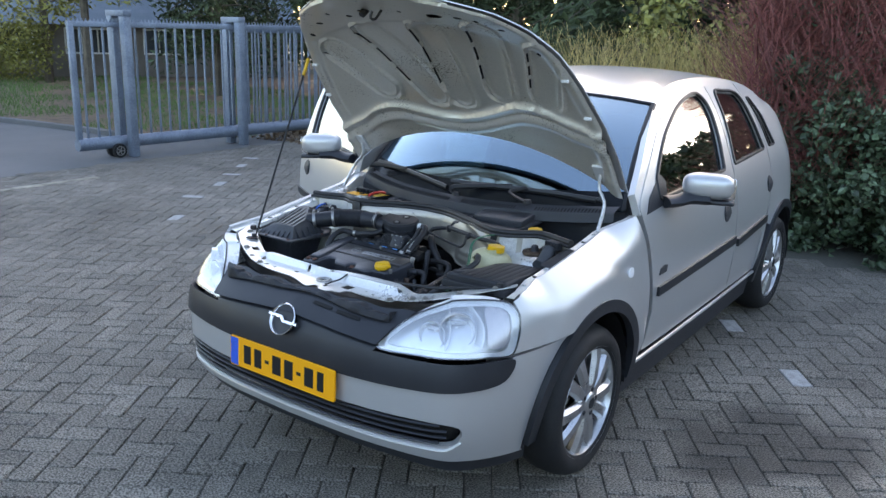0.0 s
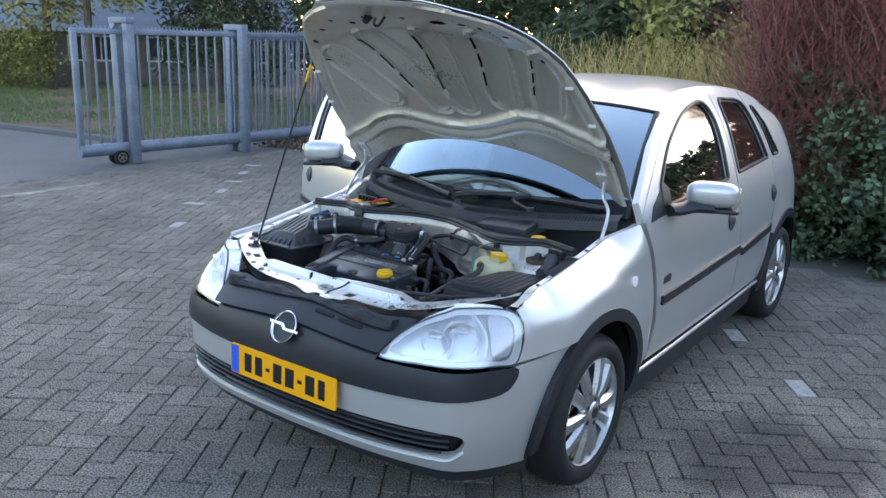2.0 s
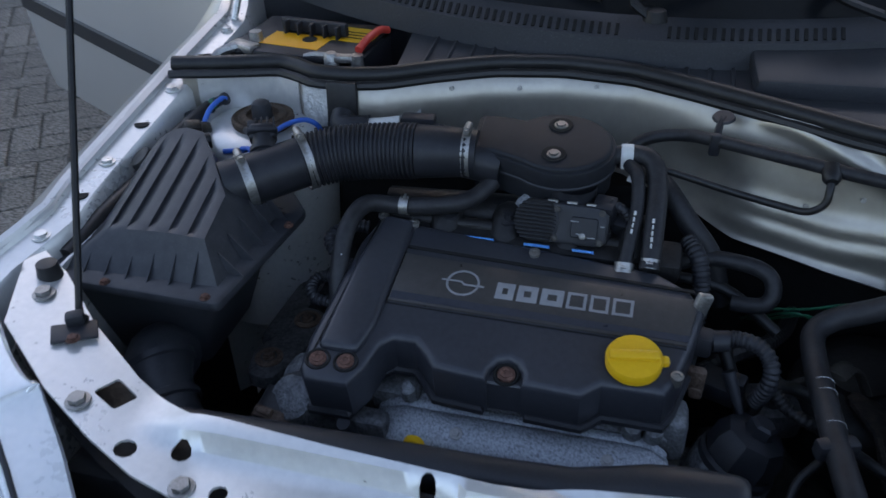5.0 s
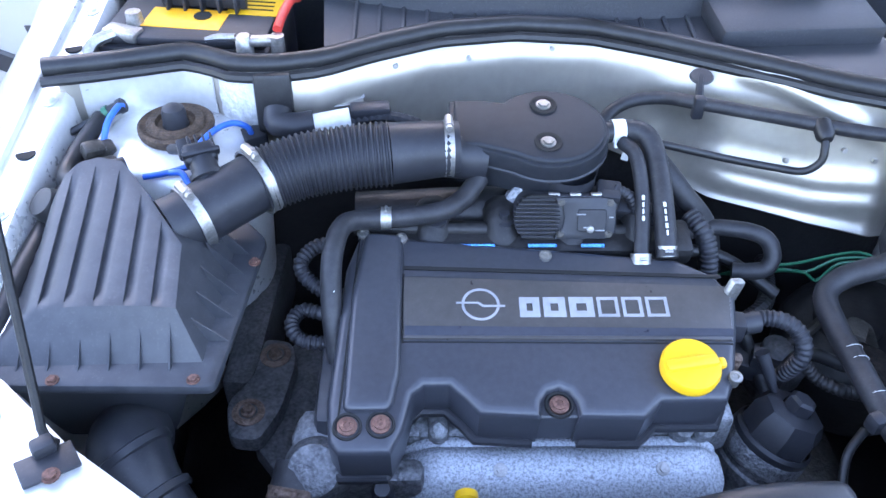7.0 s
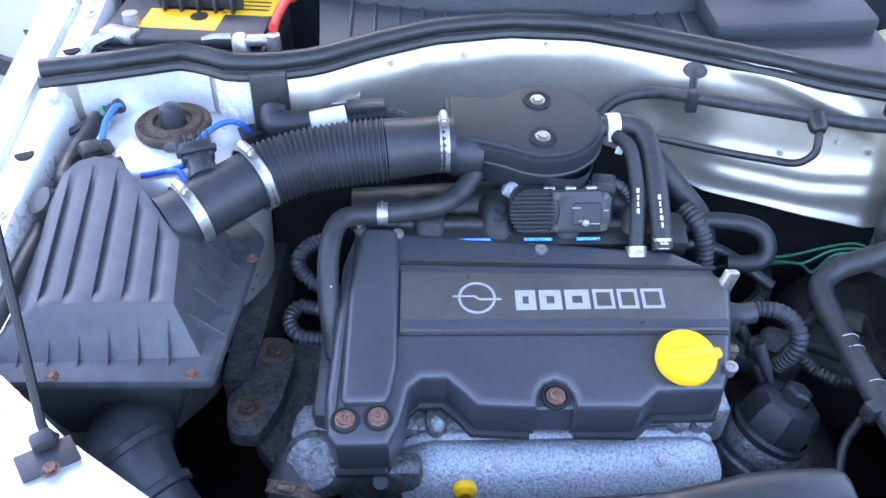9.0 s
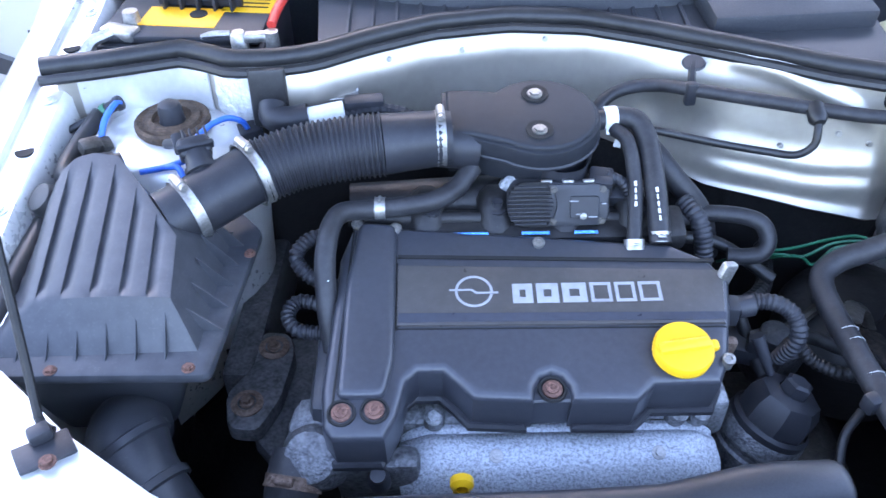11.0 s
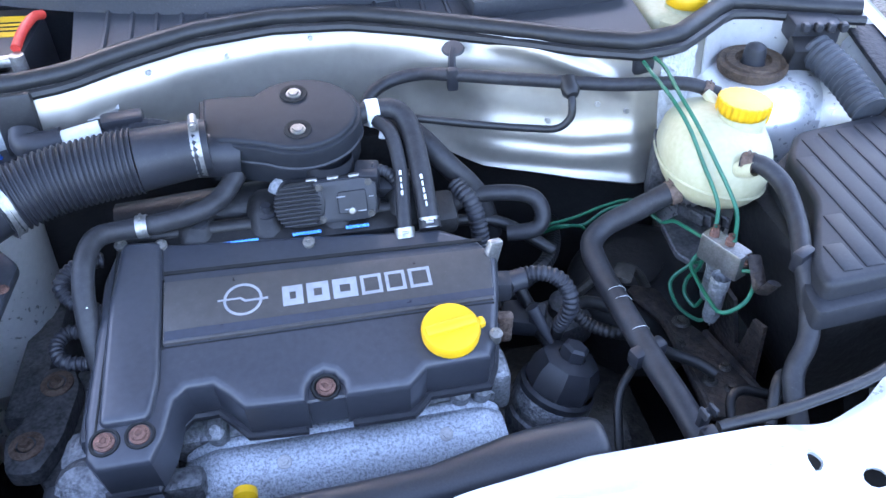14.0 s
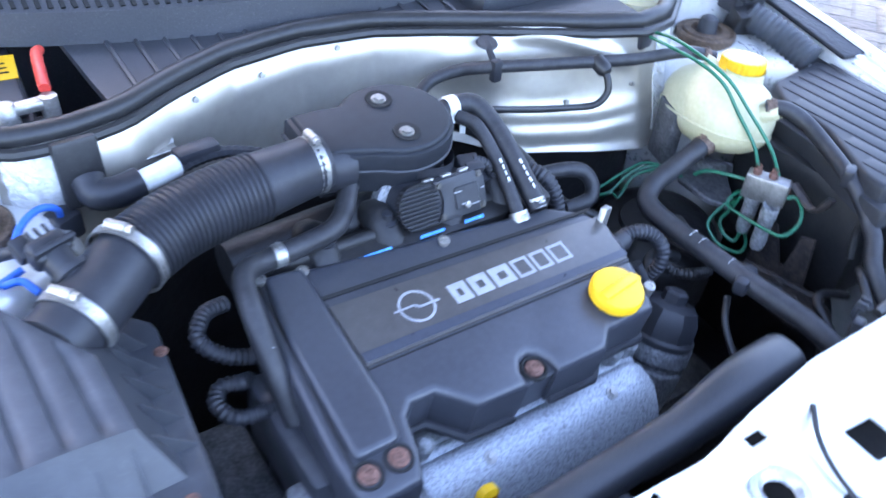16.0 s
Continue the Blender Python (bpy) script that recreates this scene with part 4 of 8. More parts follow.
lathe(bm, [(.048, -.006), (.054, 0), (.057, .006), (.0545, .009), (.051, .006), (.048, -.006)], BD, 36)
prism(bm, [(-.070, .012), (-.005, .012), (.012, -.002), (.070, -.002), (.070, -.012), (.004, -.012), (-.013, .002), (-.070, .002)], -.004, .008, BD, 0.002, 1)
part("badge", bm, "chrome", car, "chrome ring badge")
bm = bmesh.new()
lathe(bm, [(0, -.012), (.049, -.012), (.049, -.004), (0, -.003)], BD, 28)
part("badge_back", bm, "bumper", car)

# headlamps
LAMP = [(.392, .634), (.425, .684), (.49, .735), (.60, .775), (.75, .79), (.86, .789), (.915, .775), (.932, .74), (.92, .685), (.883, .625), (.80, .629), (.68, .634), (.52, .633)]


def headlamp(side):
    o = smooth_outline([(side * u, z) for u, z in LAMP], 4)
    back = panel(o, skin(-0.055), (), 0.03, 0.006)
    lamp = part("headlamp", back, "lamp_in", car, "clear-lens headlamp")
    bm = bmesh.new()
    rim = dense(o, 0.03)
    a = [bm.verts.new(wrap(u, z, -0.002)) for u, z in rim]
    b = [bm.verts.new(wrap(u, z, -0.056)) for u, z in rim]
    for i in range(len(a)):
        bm.faces.new((a[i], a[(i + 1) % len(a)], b[(i + 1) % len(a)], b[i]))
    part("housing", bm, "lamp_grey", lamp)
    for u, z, r in ((.565, .684, .043), (.700, .700, .056)):
        c = Vector(wrap(side * u, z, -0.055))
        n = (Vector(wrap(side * u, z, 0)) - c).normalized()
        n = (n + Vector((0, -.25, 0))).normalized()
        c = c - n * 0.010
        bm = bmesh.new()
        lathe(bm, [(.009, -.034), (.022, -.030), (r * .7, -.016), (r * .93, .004), (r, .016), (r + .004, .016), (r + .003, -.010)], toward(c + n * 0.012, c + n), 28)
        part("reflector", bm, "lamp_in", lamp)
        bm = bmesh.new()
        lathe(bm, [(0, -.004), (.008, -.007), (.011, -.014), (.010, -.034)], toward(c + n * 0.012, c + n), 14)
        part("bulb", bm, "lamp_grey", lamp)
        bm = bmesh.new()
        box(bm, (r * 1.1, .010, .014), toward(c + n * 0.014, c + n) @ pose(0, r * .45, 0), .003, 1)
        part("bulb_shade", bm, "lamp_grey", lamp)
    for u0, z0, z1 in ((.625, .650, .752), (.775, .655, .772)):
        bm = bmesh.new()
        cols = []
        for j in range(9):
            z = z0 + (z1 - z0) * j / 8
            u = u0 + .022 * math.sin(math.pi * j / 8)
            cols.append([bm.verts.new(wrap(side * (u + e), z, d)) for e, d in ((-.004, -.058), (0, -.020), (.006, -.018), (.010, -.058))])
        for a, b in zip(cols, cols[1:]):
            for i in range(3):
                bm.faces.new((a[i], b[i], b[i + 1], a[i + 1]))
        part("bezel_wall", bm, "lamp_grey", lamp)
    bm = panel(smooth_outline([(side * u, z) for u, z in ((.812, .652), (.872, .648), (.898, .69), (.905, .745), (.875, .768), (.828, .762), (.815, .71))], 4), skin(-0.022), (), 0.02, 0.006)
    part("indicator_cover", bm, "amber", lamp)
    cu, cz = .67, .70
    inner = smooth_outline([(side * (cu + (u - cu) * .90), cz + (z - cz) * .80) for u, z in LAMP], 4)
    part("bright_border", panel(o, skin(-0.012), [inner], 0.025, 0.003), "lamp_grey", lamp)
    bm = bmesh.new()
    lp = [wrap(u, z, -0.003) for u, z in dense(o, .03)]
    tube(bm, lp + [lp[0]], .0032, 6, 1, smooth_path=False, caps=False)
    part("rim", bm, "bumper", lamp)
    g = part("lens", panel(o, skin(0.002), (), 0.025, 0.003), "lens", lamp)
    g.visible_shadow = False


headlamp(1)
headlamp(-1)


# fenders
def hood_line(y):
    """Height of the shut line between bonnet and wing."""
    return float(np.interp(y, [.30, .45, .7, 1.0, 1.2], [.793, .812, .850, .898, .940]))


def shoulder(y, z):
    """How far the wing rolls in towards the bonnet's shut line."""
    k = float(np.interp(y, [.37, .50, 1.02, 1.17], [0, 1, 1, .15]))
    a = max(0.0, min(1.0, (z - hood_line(y) + .11) / .11))
    return .078 * k * a * a


def fender(side):
    fr = arch(FW, R_ARCH + 0.045, 158, 12, 24)
    top = [(uy(y), hood_line(y)) for y in (1.17, 1.0, .85, .7, .55, .45, .37)]
    o = [(.937, .74), (.925, .685), (.89, .627)] + [(1.02, .627), (uy(FW - .39 + .02), .629)] + [p for p in fr if p[1] > .629 or p[0] > uy(FW)]
    o += [(uy(1.19), .34), (uy(1.24), .40), (uy(1.262), .52), (uy(1.24), .65), (uy(1.205), .82), (uy(1.175), .925)] + top + [(.925, .782)]
    o = [(side * u, z) for u, z in o]

    def f(u, z):
        y = wrap(abs(u), z)[1]
        d = abs(math.hypot(y - FW, z - .30) - (R_ARCH + .045))
        return wrap(u, z, 0.004 * math.exp(-(d / .03) ** 2) + 0.013 / (1 + math.exp((d - .088) / .010)) - shoulder(y, z))

    ob = part("front_wing", panel(o, f, (), 0.02, 0.012), "paint", car)
    bm = panel([(side * (uy(1.045) + .026 * math.cos(a)), .742 + .020 * math.sin(a)) for a in np.arange(0, 6.28, .45)], lambda u, z: wrap(u, z, 0.010 - 6 * ((abs(u) - uy(1.045)) ** 2 + (z - .742) ** 2)), (), 0.01, 0.006)
    part("side_indicator", bm, "lamp_grey", ob)
    # inner shoulder under the bonnet edge, with the shut-line channel
    bm = bmesh.new()
    ys = [.36 + .05 * k for k in range(18)]
    rows = []
    for y in ys:
        z = hood_line(y)
        x = wrap(uy(y), z)[0] - shoulder(y, z)
        rows.append([bm.verts.new((side * p, y, q)) for p, q in ((x + .001, z), (x - .006, z - .003), (x - .011, z - .014), (x - .043, z - .016), (x - .050, z - .026), (x - .054, z - .14))])
    for a, b in zip(rows, rows[1:]):
        for i in range(5):
            bm.faces.new((a[i], b[i], b[i + 1], a[i + 1]))
    part("wing_channel", bm, "paint_in", ob)
    for y in (.47, .62, .80, .98):
        bm = bmesh.new()
        z, x = hood_line(y) - .016, wrap(uy(y), hood_line(y))[0] - shoulder(y, hood_line(y)) - .028
        bolt(bm, (side * x, y, z), (0, 0, 1), .008, .006)
        part("wing_bolt", bm, "paint_in", ob)
    # holes as flat black discs, shade by colour with nothing punched
    for y in (.55, .71, .9):
        bm = bmesh.new()
        z, x = hood_line(y) - .0155, wrap(uy(y), hood_line(y))[0] - shoulder(y, hood_line(y)) - .029
        lathe(bm, [(0, .001), (.011, .001), (.011, -.002)], pose(side * x, y, z), 12)
        part("channel_hole", bm, "ink", ob)


fender(1)
fender(-1)


# wheel arches, sills
def arch_trim(yc, side, name="arch_trim"):
    a = arch(yc, R_ARCH + 0.046, 186, -5, 30)
    b = arch(yc, R_ARCH, -5, 186, 30)
    o = [(side * u, z) for u, z in a + b]
    part(name, panel(o, skin(0.022), (), 0.03, 0.03), "bumper", car)
    bm = bmesh.new()
    lathe(bm, [(R_ARCH, 0), (R_ARCH, .185), (.05, .185)], pose(side * (.775 if yc < 2 else .755), yc, .30, 0, -90 * side, 0), 30, -98 if side > 0 else 82, 98 if side > 0 else 278)
    part("wheel_housing", bm, "black", car)


for s in (1, -1):
    arch_trim(FW, s)
    arch_trim(RW, s)
    o = [(s * u, z) for u, z in ((uy(FW + .37), .315), (uy(RW - .37), .33), (uy(RW - .38), .185), (uy(FW + .38), .175))]
    sill = part("sill", panel(o, skin(-0.006), (), 0.05, 0.02), "bumper", car)
    bm = bmesh.new()
    tube(bm, [wrap(s * uy(y), .318 + .006 * (y - 1.2), 0.008) for y in np.arange(FW + .40, RW - .36, .12)], 0.009, 8, 2)
    part("sill_strip", bm, "paint", sill)


# doors, built shut in (u, z); the right-hand ones are then swung open on their hinges
def belt(y):
    return float(np.interp(y, [1.1, 1.5, 2.3, 3.0, 3.4], [.905, .935, .975, 1.015, 1.035]))


RAIL = soft_table(([1.1, 1.2, 1.45, 1.65, 1.85, 2.1, 2.5, 2.9, 3.15, 3.35, 3.5], [.92, .99, 1.16, 1.270, 1.338, 1.370, 1.378, 1.352, 1.30, 1.20, 1.08]))


def roof_rail(y):
    return float(np.interp(y, *RAIL))


DOORS = {
    "front_door": ([(1.27, .345), (1.303, .51), (1.27, .66), (1.24, .81), (1.205, .925), (1.22, .985), (1.45, 1.14), (1.65, 1.25), (1.85, 1.325), (2.10, 1.366), (2.30, 1.374), (2.43, 1.370), (2.40, 1.15), (2.375, .95), (2.355, .66), (2.375, .345)],
                   [(1.40, .965), (1.42, 1.045), (1.53, 1.13), (1.68, 1.215), (1.91, 1.296), (2.12, 1.336), (2.27, 1.343), (2.325, 1.27), (2.29, 1.11), (2.25, .985)]),
    "rear_door": ([(2.385, .345), (2.366, .66), (2.387, .95), (2.412, 1.15), (2.442, 1.370), (2.65, 1.363), (2.82, 1.350), (2.93, 1.31), (3.00, 1.19), (3.055, 1.02), (3.05, .86), (2.99, .73), (2.90, .62), (2.84, .345)],
                  [(2.42, .995), (2.46, 1.156), (2.52, 1.333), (2.66, 1.341), (2.81, 1.330), (2.89, 1.29), (2.95, 1.13), (2.99, 1.015)]),
}


def mirror_cap(side, parent):
    """Door mirror: silver cap, black foot and glass."""
    c = Vector((side * .885, 1.575, 1.018))
    bm = bmesh.new()
    g = bmesh.new()
    bmesh.ops.create_uvsphere(g, u_segments=24, v_segments=14, radius=1.0)
    for v in g.verts:
        x, y, z = v.co
        v.co = (math.copysign(abs(x) ** .62, x) * .105, (math.copysign(abs(y) ** .8, y) * .060 if y < 0 else y * .02), math.copysign(abs(z) ** .7, z) * .055)
    bmesh.ops.transform(g, matrix=Matrix.Translation(c) @ Euler((0, 0, radians(side * 18))).to_matrix().to_4x4(), verts=g.verts)
    join(bm, g)
    mir = part("door_mirror", bm, "paint", parent)
    bm = bmesh.new()
    tube(bm, [(side * .76, 1.42, .955), (side * .79, 1.47, .955), (side * .83, 1.525, .965), (side * .90, 1.56, .966)], .046, 10, 4, flat=.55)
    box(bm, (.19, .075, .02), pose(side * .90, 1.578, .953, 0, 0, side * 18), .009)
    part("mirror_foot", bm, "bumper", mir)
    bm = bmesh.new()
    box(bm, (.17, .006, .085), pose(side * .905, 1.597, 1.008, 0, 0, side * 18), .002, 1)
    part("mirror_glass", bm, "chrome", mir)


def door(kind, side, swing=0.0):
    """A door with its pane, handle, trim strip and seals; swing: degrees it stands open."""
    outline, win = DOORS[kind]
    a, b = (4, 12) if kind == "front_door" else (4, 10)
    outline = outline[:a] + [tuple(v)[:2] for v in spline([(y, z, 0) for y, z in outline[a:b]], 5)] + outline[b:]
    win = rounded([win[0]] + [tuple(v)[:2] for v in spline([(y, z, 0) for y, z in win[1:-1]], 4)] + [win[-1]], .018, 3)
    y0 = outline[0][0]
    hinge = Vector((side * .775, y0 - .01, 0.6))
    root = new(kind)
    root.parent = car
    root.location = hinge - car.location
    o = [(side * uy(y), z) for y, z in outline]
    w = [(side * uy(y), z) for y, z in win]
    f = lambda u, z: wrap(u, z, 0.0)
    bmesh_made = panel(o, f, [w], 0.04, 0.03)

    def own(name, bm, mat, label=""):
        ob = part(name, bm, mat, None, label)
        ob.parent = root
        ob.location = -hinge
        return ob

    own("door_skin", bmesh_made, "paint")
    cy = sum(y for y, _ in win) / len(win)
    cz = sum(z for _, z in win) / len(win)
    big = [(side * uy(cy + (y - cy) * 1.03), cz + (z - cz) * 1.04) for y, z in win]
    g = own("pane", panel(big, skin(-0.012), (), 0.06, 0.004), "side_glass")
    g.visible_shadow = False
    bm = bmesh.new()
    lp = [wrap(u, z, 0.001) for u, z in w]
    tube(bm, lp + [lp[0]], 0.009, 6, 1, smooth_path=False, caps=False)
    own("window_seal", bm, "rubber")
    hy = y0 + (.935 if kind == "front_door" else .605)
    hz = .786 if kind == "front_door" else .822
    disc = [(side * (uy(hy) + .042 * math.cos(a)), hz + .047 * math.sin(a)) for a in np.arange(0, 6.28, .35)]
    own("door_handle", panel(disc, lambda u, z: wrap(u, z, 0.006 + .004 * math.cos((z - hz) * 60)), (), 0.012, 0.01), "cowl", "round grey handle recess")
    ya, yb = (y0 + .055, outline[-1][0] - .025) if kind == "front_door" else (y0 + .01, y0 + .55)
    bm = panel([(side * uy(ya), .578), (side * uy(yb), .603 if kind == "front_door" else .615), (side * uy(yb), .643 if kind == "front_door" else .655), (side * uy(ya), .618)], skin(0.012), (), 0.03, 0.013)
    own("trim_strip", bm, "bumper")
    if kind == "front_door":
        bm = panel([(side * uy(y), z) for y, z in ((1.25, .93), (1.47, .945), (1.50, 1.03), (1.46, 1.06), (1.30, .985))], skin(0.004), (), 0.04, 0.006)
        own("mirror_triangle", bm, "bumper")
        mirror_cap(side, car)
        for ob in [q for q in bpy.data.objects if q.name.startswith(("door_mirror", "mirror_foot", "mirror_glass")) and q.get("placed") is None]:
            ob["placed"] = 1
            if ob.name.startswith("door_mirror"):
                ob.parent = root
                ob.location = -hinge
            else:
                ob.location = (0, 0, 0)
        bm = panel([(side * uy(1.335 + q), .665 + r) for q, r in ((0, 0), (.075, 0), (.085, .028), (.055, .034), (.01, .026))], skin(0.003), (), 0.02, 0.004)
        own("side_badge", bm, "cowl")
    # inner card
    own("door_card", panel([(side * uy(cy + (y - cy) * .95), .36 + (z - .36) * .93) for y, z in outline if z < 1.02], skin(-0.07), (), 0.08, 0.02), "seat")
    root.rotation_euler = (0, 0, radians(swing * (1 if side < 0 else -1)))
    return root


door("front_door", 1)
door("rear_door", 1)
door("front_door", -1, 62)
door("rear_door", -1, 62)

# rear quarters, pillars, roof, tail
for s in (1, -1):
    ra = arch(RW, R_ARCH + 0.04, 175, 5, 20)
    o = [(uy(2.855), .345), (uy(2.905), .62)] + [p for p in ra if p[0] > uy(2.99)] + [(uy(3.66), .32), (4.35, .42), (4.42, .60), (4.36, .92), (4.25, 1.03), (4.12, 1.16), (uy(3.42), 1.22), (uy(3.12), 1.330), (uy(2.93), 1.368), (uy(2.945), 1.315), (uy(3.012), 1.19), (uy(3.066), 1.02), (uy(3.062), .86), (uy(3.0), .735), (uy(2.91), .62)]
    o = [q for i, q in enumerate(o) if i == 0 or math.hypot(q[0] - o[i - 1][0], q[1] - o[i - 1][1]) > .004][:-1]
    qg = [(uy(3.105), 1.02), (uy(3.045), 1.19), (uy(2.99), 1.29), (uy(3.035), 1.29), (uy(3.13), 1.19), (uy(3.225), 1.02)]
    o, qg = [(s * u, z) for u, z in o], rounded([(s * u, z) for u, z in qg], .02)

    def f(u, z):
        y = wrap(abs(u), z)[1]
        d = abs(math.hypot(y - RW, z - .30) - (R_ARCH + .04))
        return wrap(u, z, 0.012 * math.exp(-(d / .05) ** 2))

    q = part("rear_quarter", panel(o, f, [qg], 0.04, 0.015), "paint", car)
    g = part("quarter_pane", panel([(u * 1.0, z) for u, z in qg], skin(-0.010), (), 0.05, 0.004), "side_glass", q)
    g.visible_shadow = False
    bm = bmesh.new()
    lp = [wrap(u, z, 0.001) for u, z in qg]
    tube(bm, lp + [lp[0]], 0.008, 6, 1, smooth_path=False, caps=False)
    part("pane_seal", bm, "rubber", q)
    # A pillar and roof rail
    ys = list(np.arange(1.19, 3.30, .035))
    o = [(s * uy(y), roof_rail(y) + .032) for y in ys] + [(s * uy(y), (roof_rail(y) - .04 if y > 1.3 else .93 + (y - 1.19) * .4)) for y in reversed(ys)]
    part("roof_rail", panel(o, skin(-0.004), (), 0.035, 0.03), "paint", car)
    bm = panel([(s * u, z) for u, z in ((4.43, .45), (4.43, .95), (4.55, .95), (4.60, .45))], skin(-0.002), (), 0.05, 0.01)
    part("tail_lamp", bm, "red", car)
    bm = bmesh.new()
    for y in (2.32,):
        lp = [wrap(s * uy(y + (0.03 if z < 1 else -.28 * (z - 1))), z, -0.07) for z in (.35, .6, .9, 1.1, 1.25, 1.34)]
        tube(bm, lp, .025, 8, 3)
    part("door_pillar", bm, "black", car)


def rail_x(y):
    return wrap(uy(y), min(1.415, roof_rail(y) + .032))[0]


def roof_at(x, y):
    xr = rail_x(min(y, 3.28))
    z0 = roof_rail(min(y, 3.28)) + .032
    k = max(-1.1, min(1.1, x / xr))
    return (x, y - .10 * (1 - k * k) * max(0, 1 - (y - 1.62) / .5), z0 + .036 * (1 - abs(k) ** 2.4))


yl = [1.70 + .08 * k for k in range(20)]
o = [(rail_x(y) - .004, y) for y in yl] + [(-rail_x(y) + .004, y) for y in reversed(yl)]
part("roof", panel(o, roof_at, (), 0.07, 0.02), "paint", car)


# windscreen and cowl
def screen(x, t):
    """The windscreen: t from its foot to its head."""
    k = x / .68
    foot = Vector((x, 1.02 + .20 * k * k, .925 + .02 * k * k))
    kx = x / .68 * (rail_x(1.68) - .01)
    head = Vector(roof_at(kx, 1.70))
    p = foot.lerp(head, t)
    return p + Vector((0, -.045, .04)) * math.sin(math.pi * t) * (1 - .5 * k * k)


xs = [-.675 + .09 * k for k in range(16)]
o = [(x, -.02) for x in xs] + [(x, 1.0) for x in reversed(xs)]
g = part("windscreen", panel(o, screen, (), 0.08, 0.005), "glass", car, "windscreen reflecting the sky")
g.visible_shadow = False
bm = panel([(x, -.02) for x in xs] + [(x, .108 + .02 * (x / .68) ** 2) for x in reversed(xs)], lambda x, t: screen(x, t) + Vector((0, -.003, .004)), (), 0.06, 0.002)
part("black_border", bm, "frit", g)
bm = bmesh.new()
for s in (1, -1):
    lp = [screen(s * .675, t) for t in np.linspace(-.02, 1, 9)]
    tube(bm, lp, .014, 6, 2, flat=.6)
lp = [screen(x, 1.0) for x in xs]
tube(bm, lp, .012, 6, 1, flat=.6)
part("screen_seal", bm, "rubber", car)
bm = panel([(4.40, .30), (float(_ps[-1]) - .001, .28), (float(_ps[-1]) - .001, 1.0), (4.30, 1.0)], skin(-0.003), (), 0.08, 0.015)
join(bm, panel([(-u, z) for u, z in ((4.40, .30), (float(_ps[-1]) - .001, .28), (float(_ps[-1]) - .001, 1.0), (4.30, 1.0))], skin(-0.003), (), 0.08, 0.015))
part("tailgate", bm, "paint", car)


def rear_glass(x, t):
    a, b = Vector((x, 3.72 - .10 * (x / .6) ** 2, 1.0)), Vector(roof_at(x * .9, 3.26))
    return a.lerp(b, t)


g = part("rear_window", panel([(-.58, 0), (.58, 0), (.58, 1), (-.58, 1)], rear_glass, (), 0.1, 0.005), "side_glass", car)
g.visible_shadow = False

# floor pan, dashboard, seats
bm = bmesh.new()
box(bm, (1.42, 2.55, .03), pose(0, 2.45, .24), .01)
box(bm, (1.3, .9, .35), pose(0, 3.3, .42), .03)
part("floor_pan", bm, "black", car)
bm = bmesh.new()
prism(bm, rounded([(1.18, .60), (1.18, .90), (1.30, .935), (1.55, .93), (1.72, .88), (1.74, .70), (1.60, .56)], .04), -.70, .70, Matrix(((0, 0, 1, 0), (1, 0, 0, 0), (0, 1, 0, 0), (0, 0, 0, 1))))
part("dashboard", bm, "cowl", car)


def seat(x, y):
    root = new("seat")
    root.parent = car
    root.location = Vector((x, y, .3)) - car.location
    for name, size, m, bev in (("cushion", (.50, .52, .16), pose(0, 0, .16, 6), .06), ("backrest", (.50, .14, .62), pose(0, .32, .48, -18), .06), ("headrest", (.27, .09, .17), pose(0, .46, .90, -14), .04)):
        bm = bmesh.new()
        box(bm, size, m, bev, 3)
        ob = part(name, bm, "seat")
        ob.parent = root


seat(.36, 2.05)
seat(-.36, 2.05)
bm = bmesh.new()
box(bm, (1.2, .5, .18), pose(0, 2.95, .50), .06)
box(bm, (1.2, .15, .6), pose(0, 3.25, .80, -20), .06)
for x in (-.36, .36):
    box(bm, (.25, .08, .15), pose(x, 3.36, 1.17, -16), .035)
part("rear_bench", bm, "seat", car)
bm = bmesh.new()
lathe(bm, [(.182 + .014 * math.cos(a), .014 * math.sin(a)) for a in np.linspace(0, 6.283, 9)], pose(.36, 1.84, .93, 62), 32)
for a in (0, 120, 240):
    rod(bm, pose(.36, 1.84, .93, 62) @ Vector((0, 0, -.02)), pose(.36, 1.84, .93, 62) @ Vector((.17 * math.cos(radians(a + 90)), .17 * math.sin(radians(a + 90)), 0)), .016, seg=8)
lathe(bm, [(0, .015), (.06, .01), (.075, -.03)], pose(.36, 1.84, .93, 62), 20)
part("steering_wheel", bm, "black", car)
bm = bmesh.new()
box(bm, (.20, .02, .06), pose(0, 1.66, 1.30, -10), .012)
rod(bm, (0, 1.64, 1.37), (0, 1.655, 1.31), .008)
part("interior_mirror", bm, "black", car)


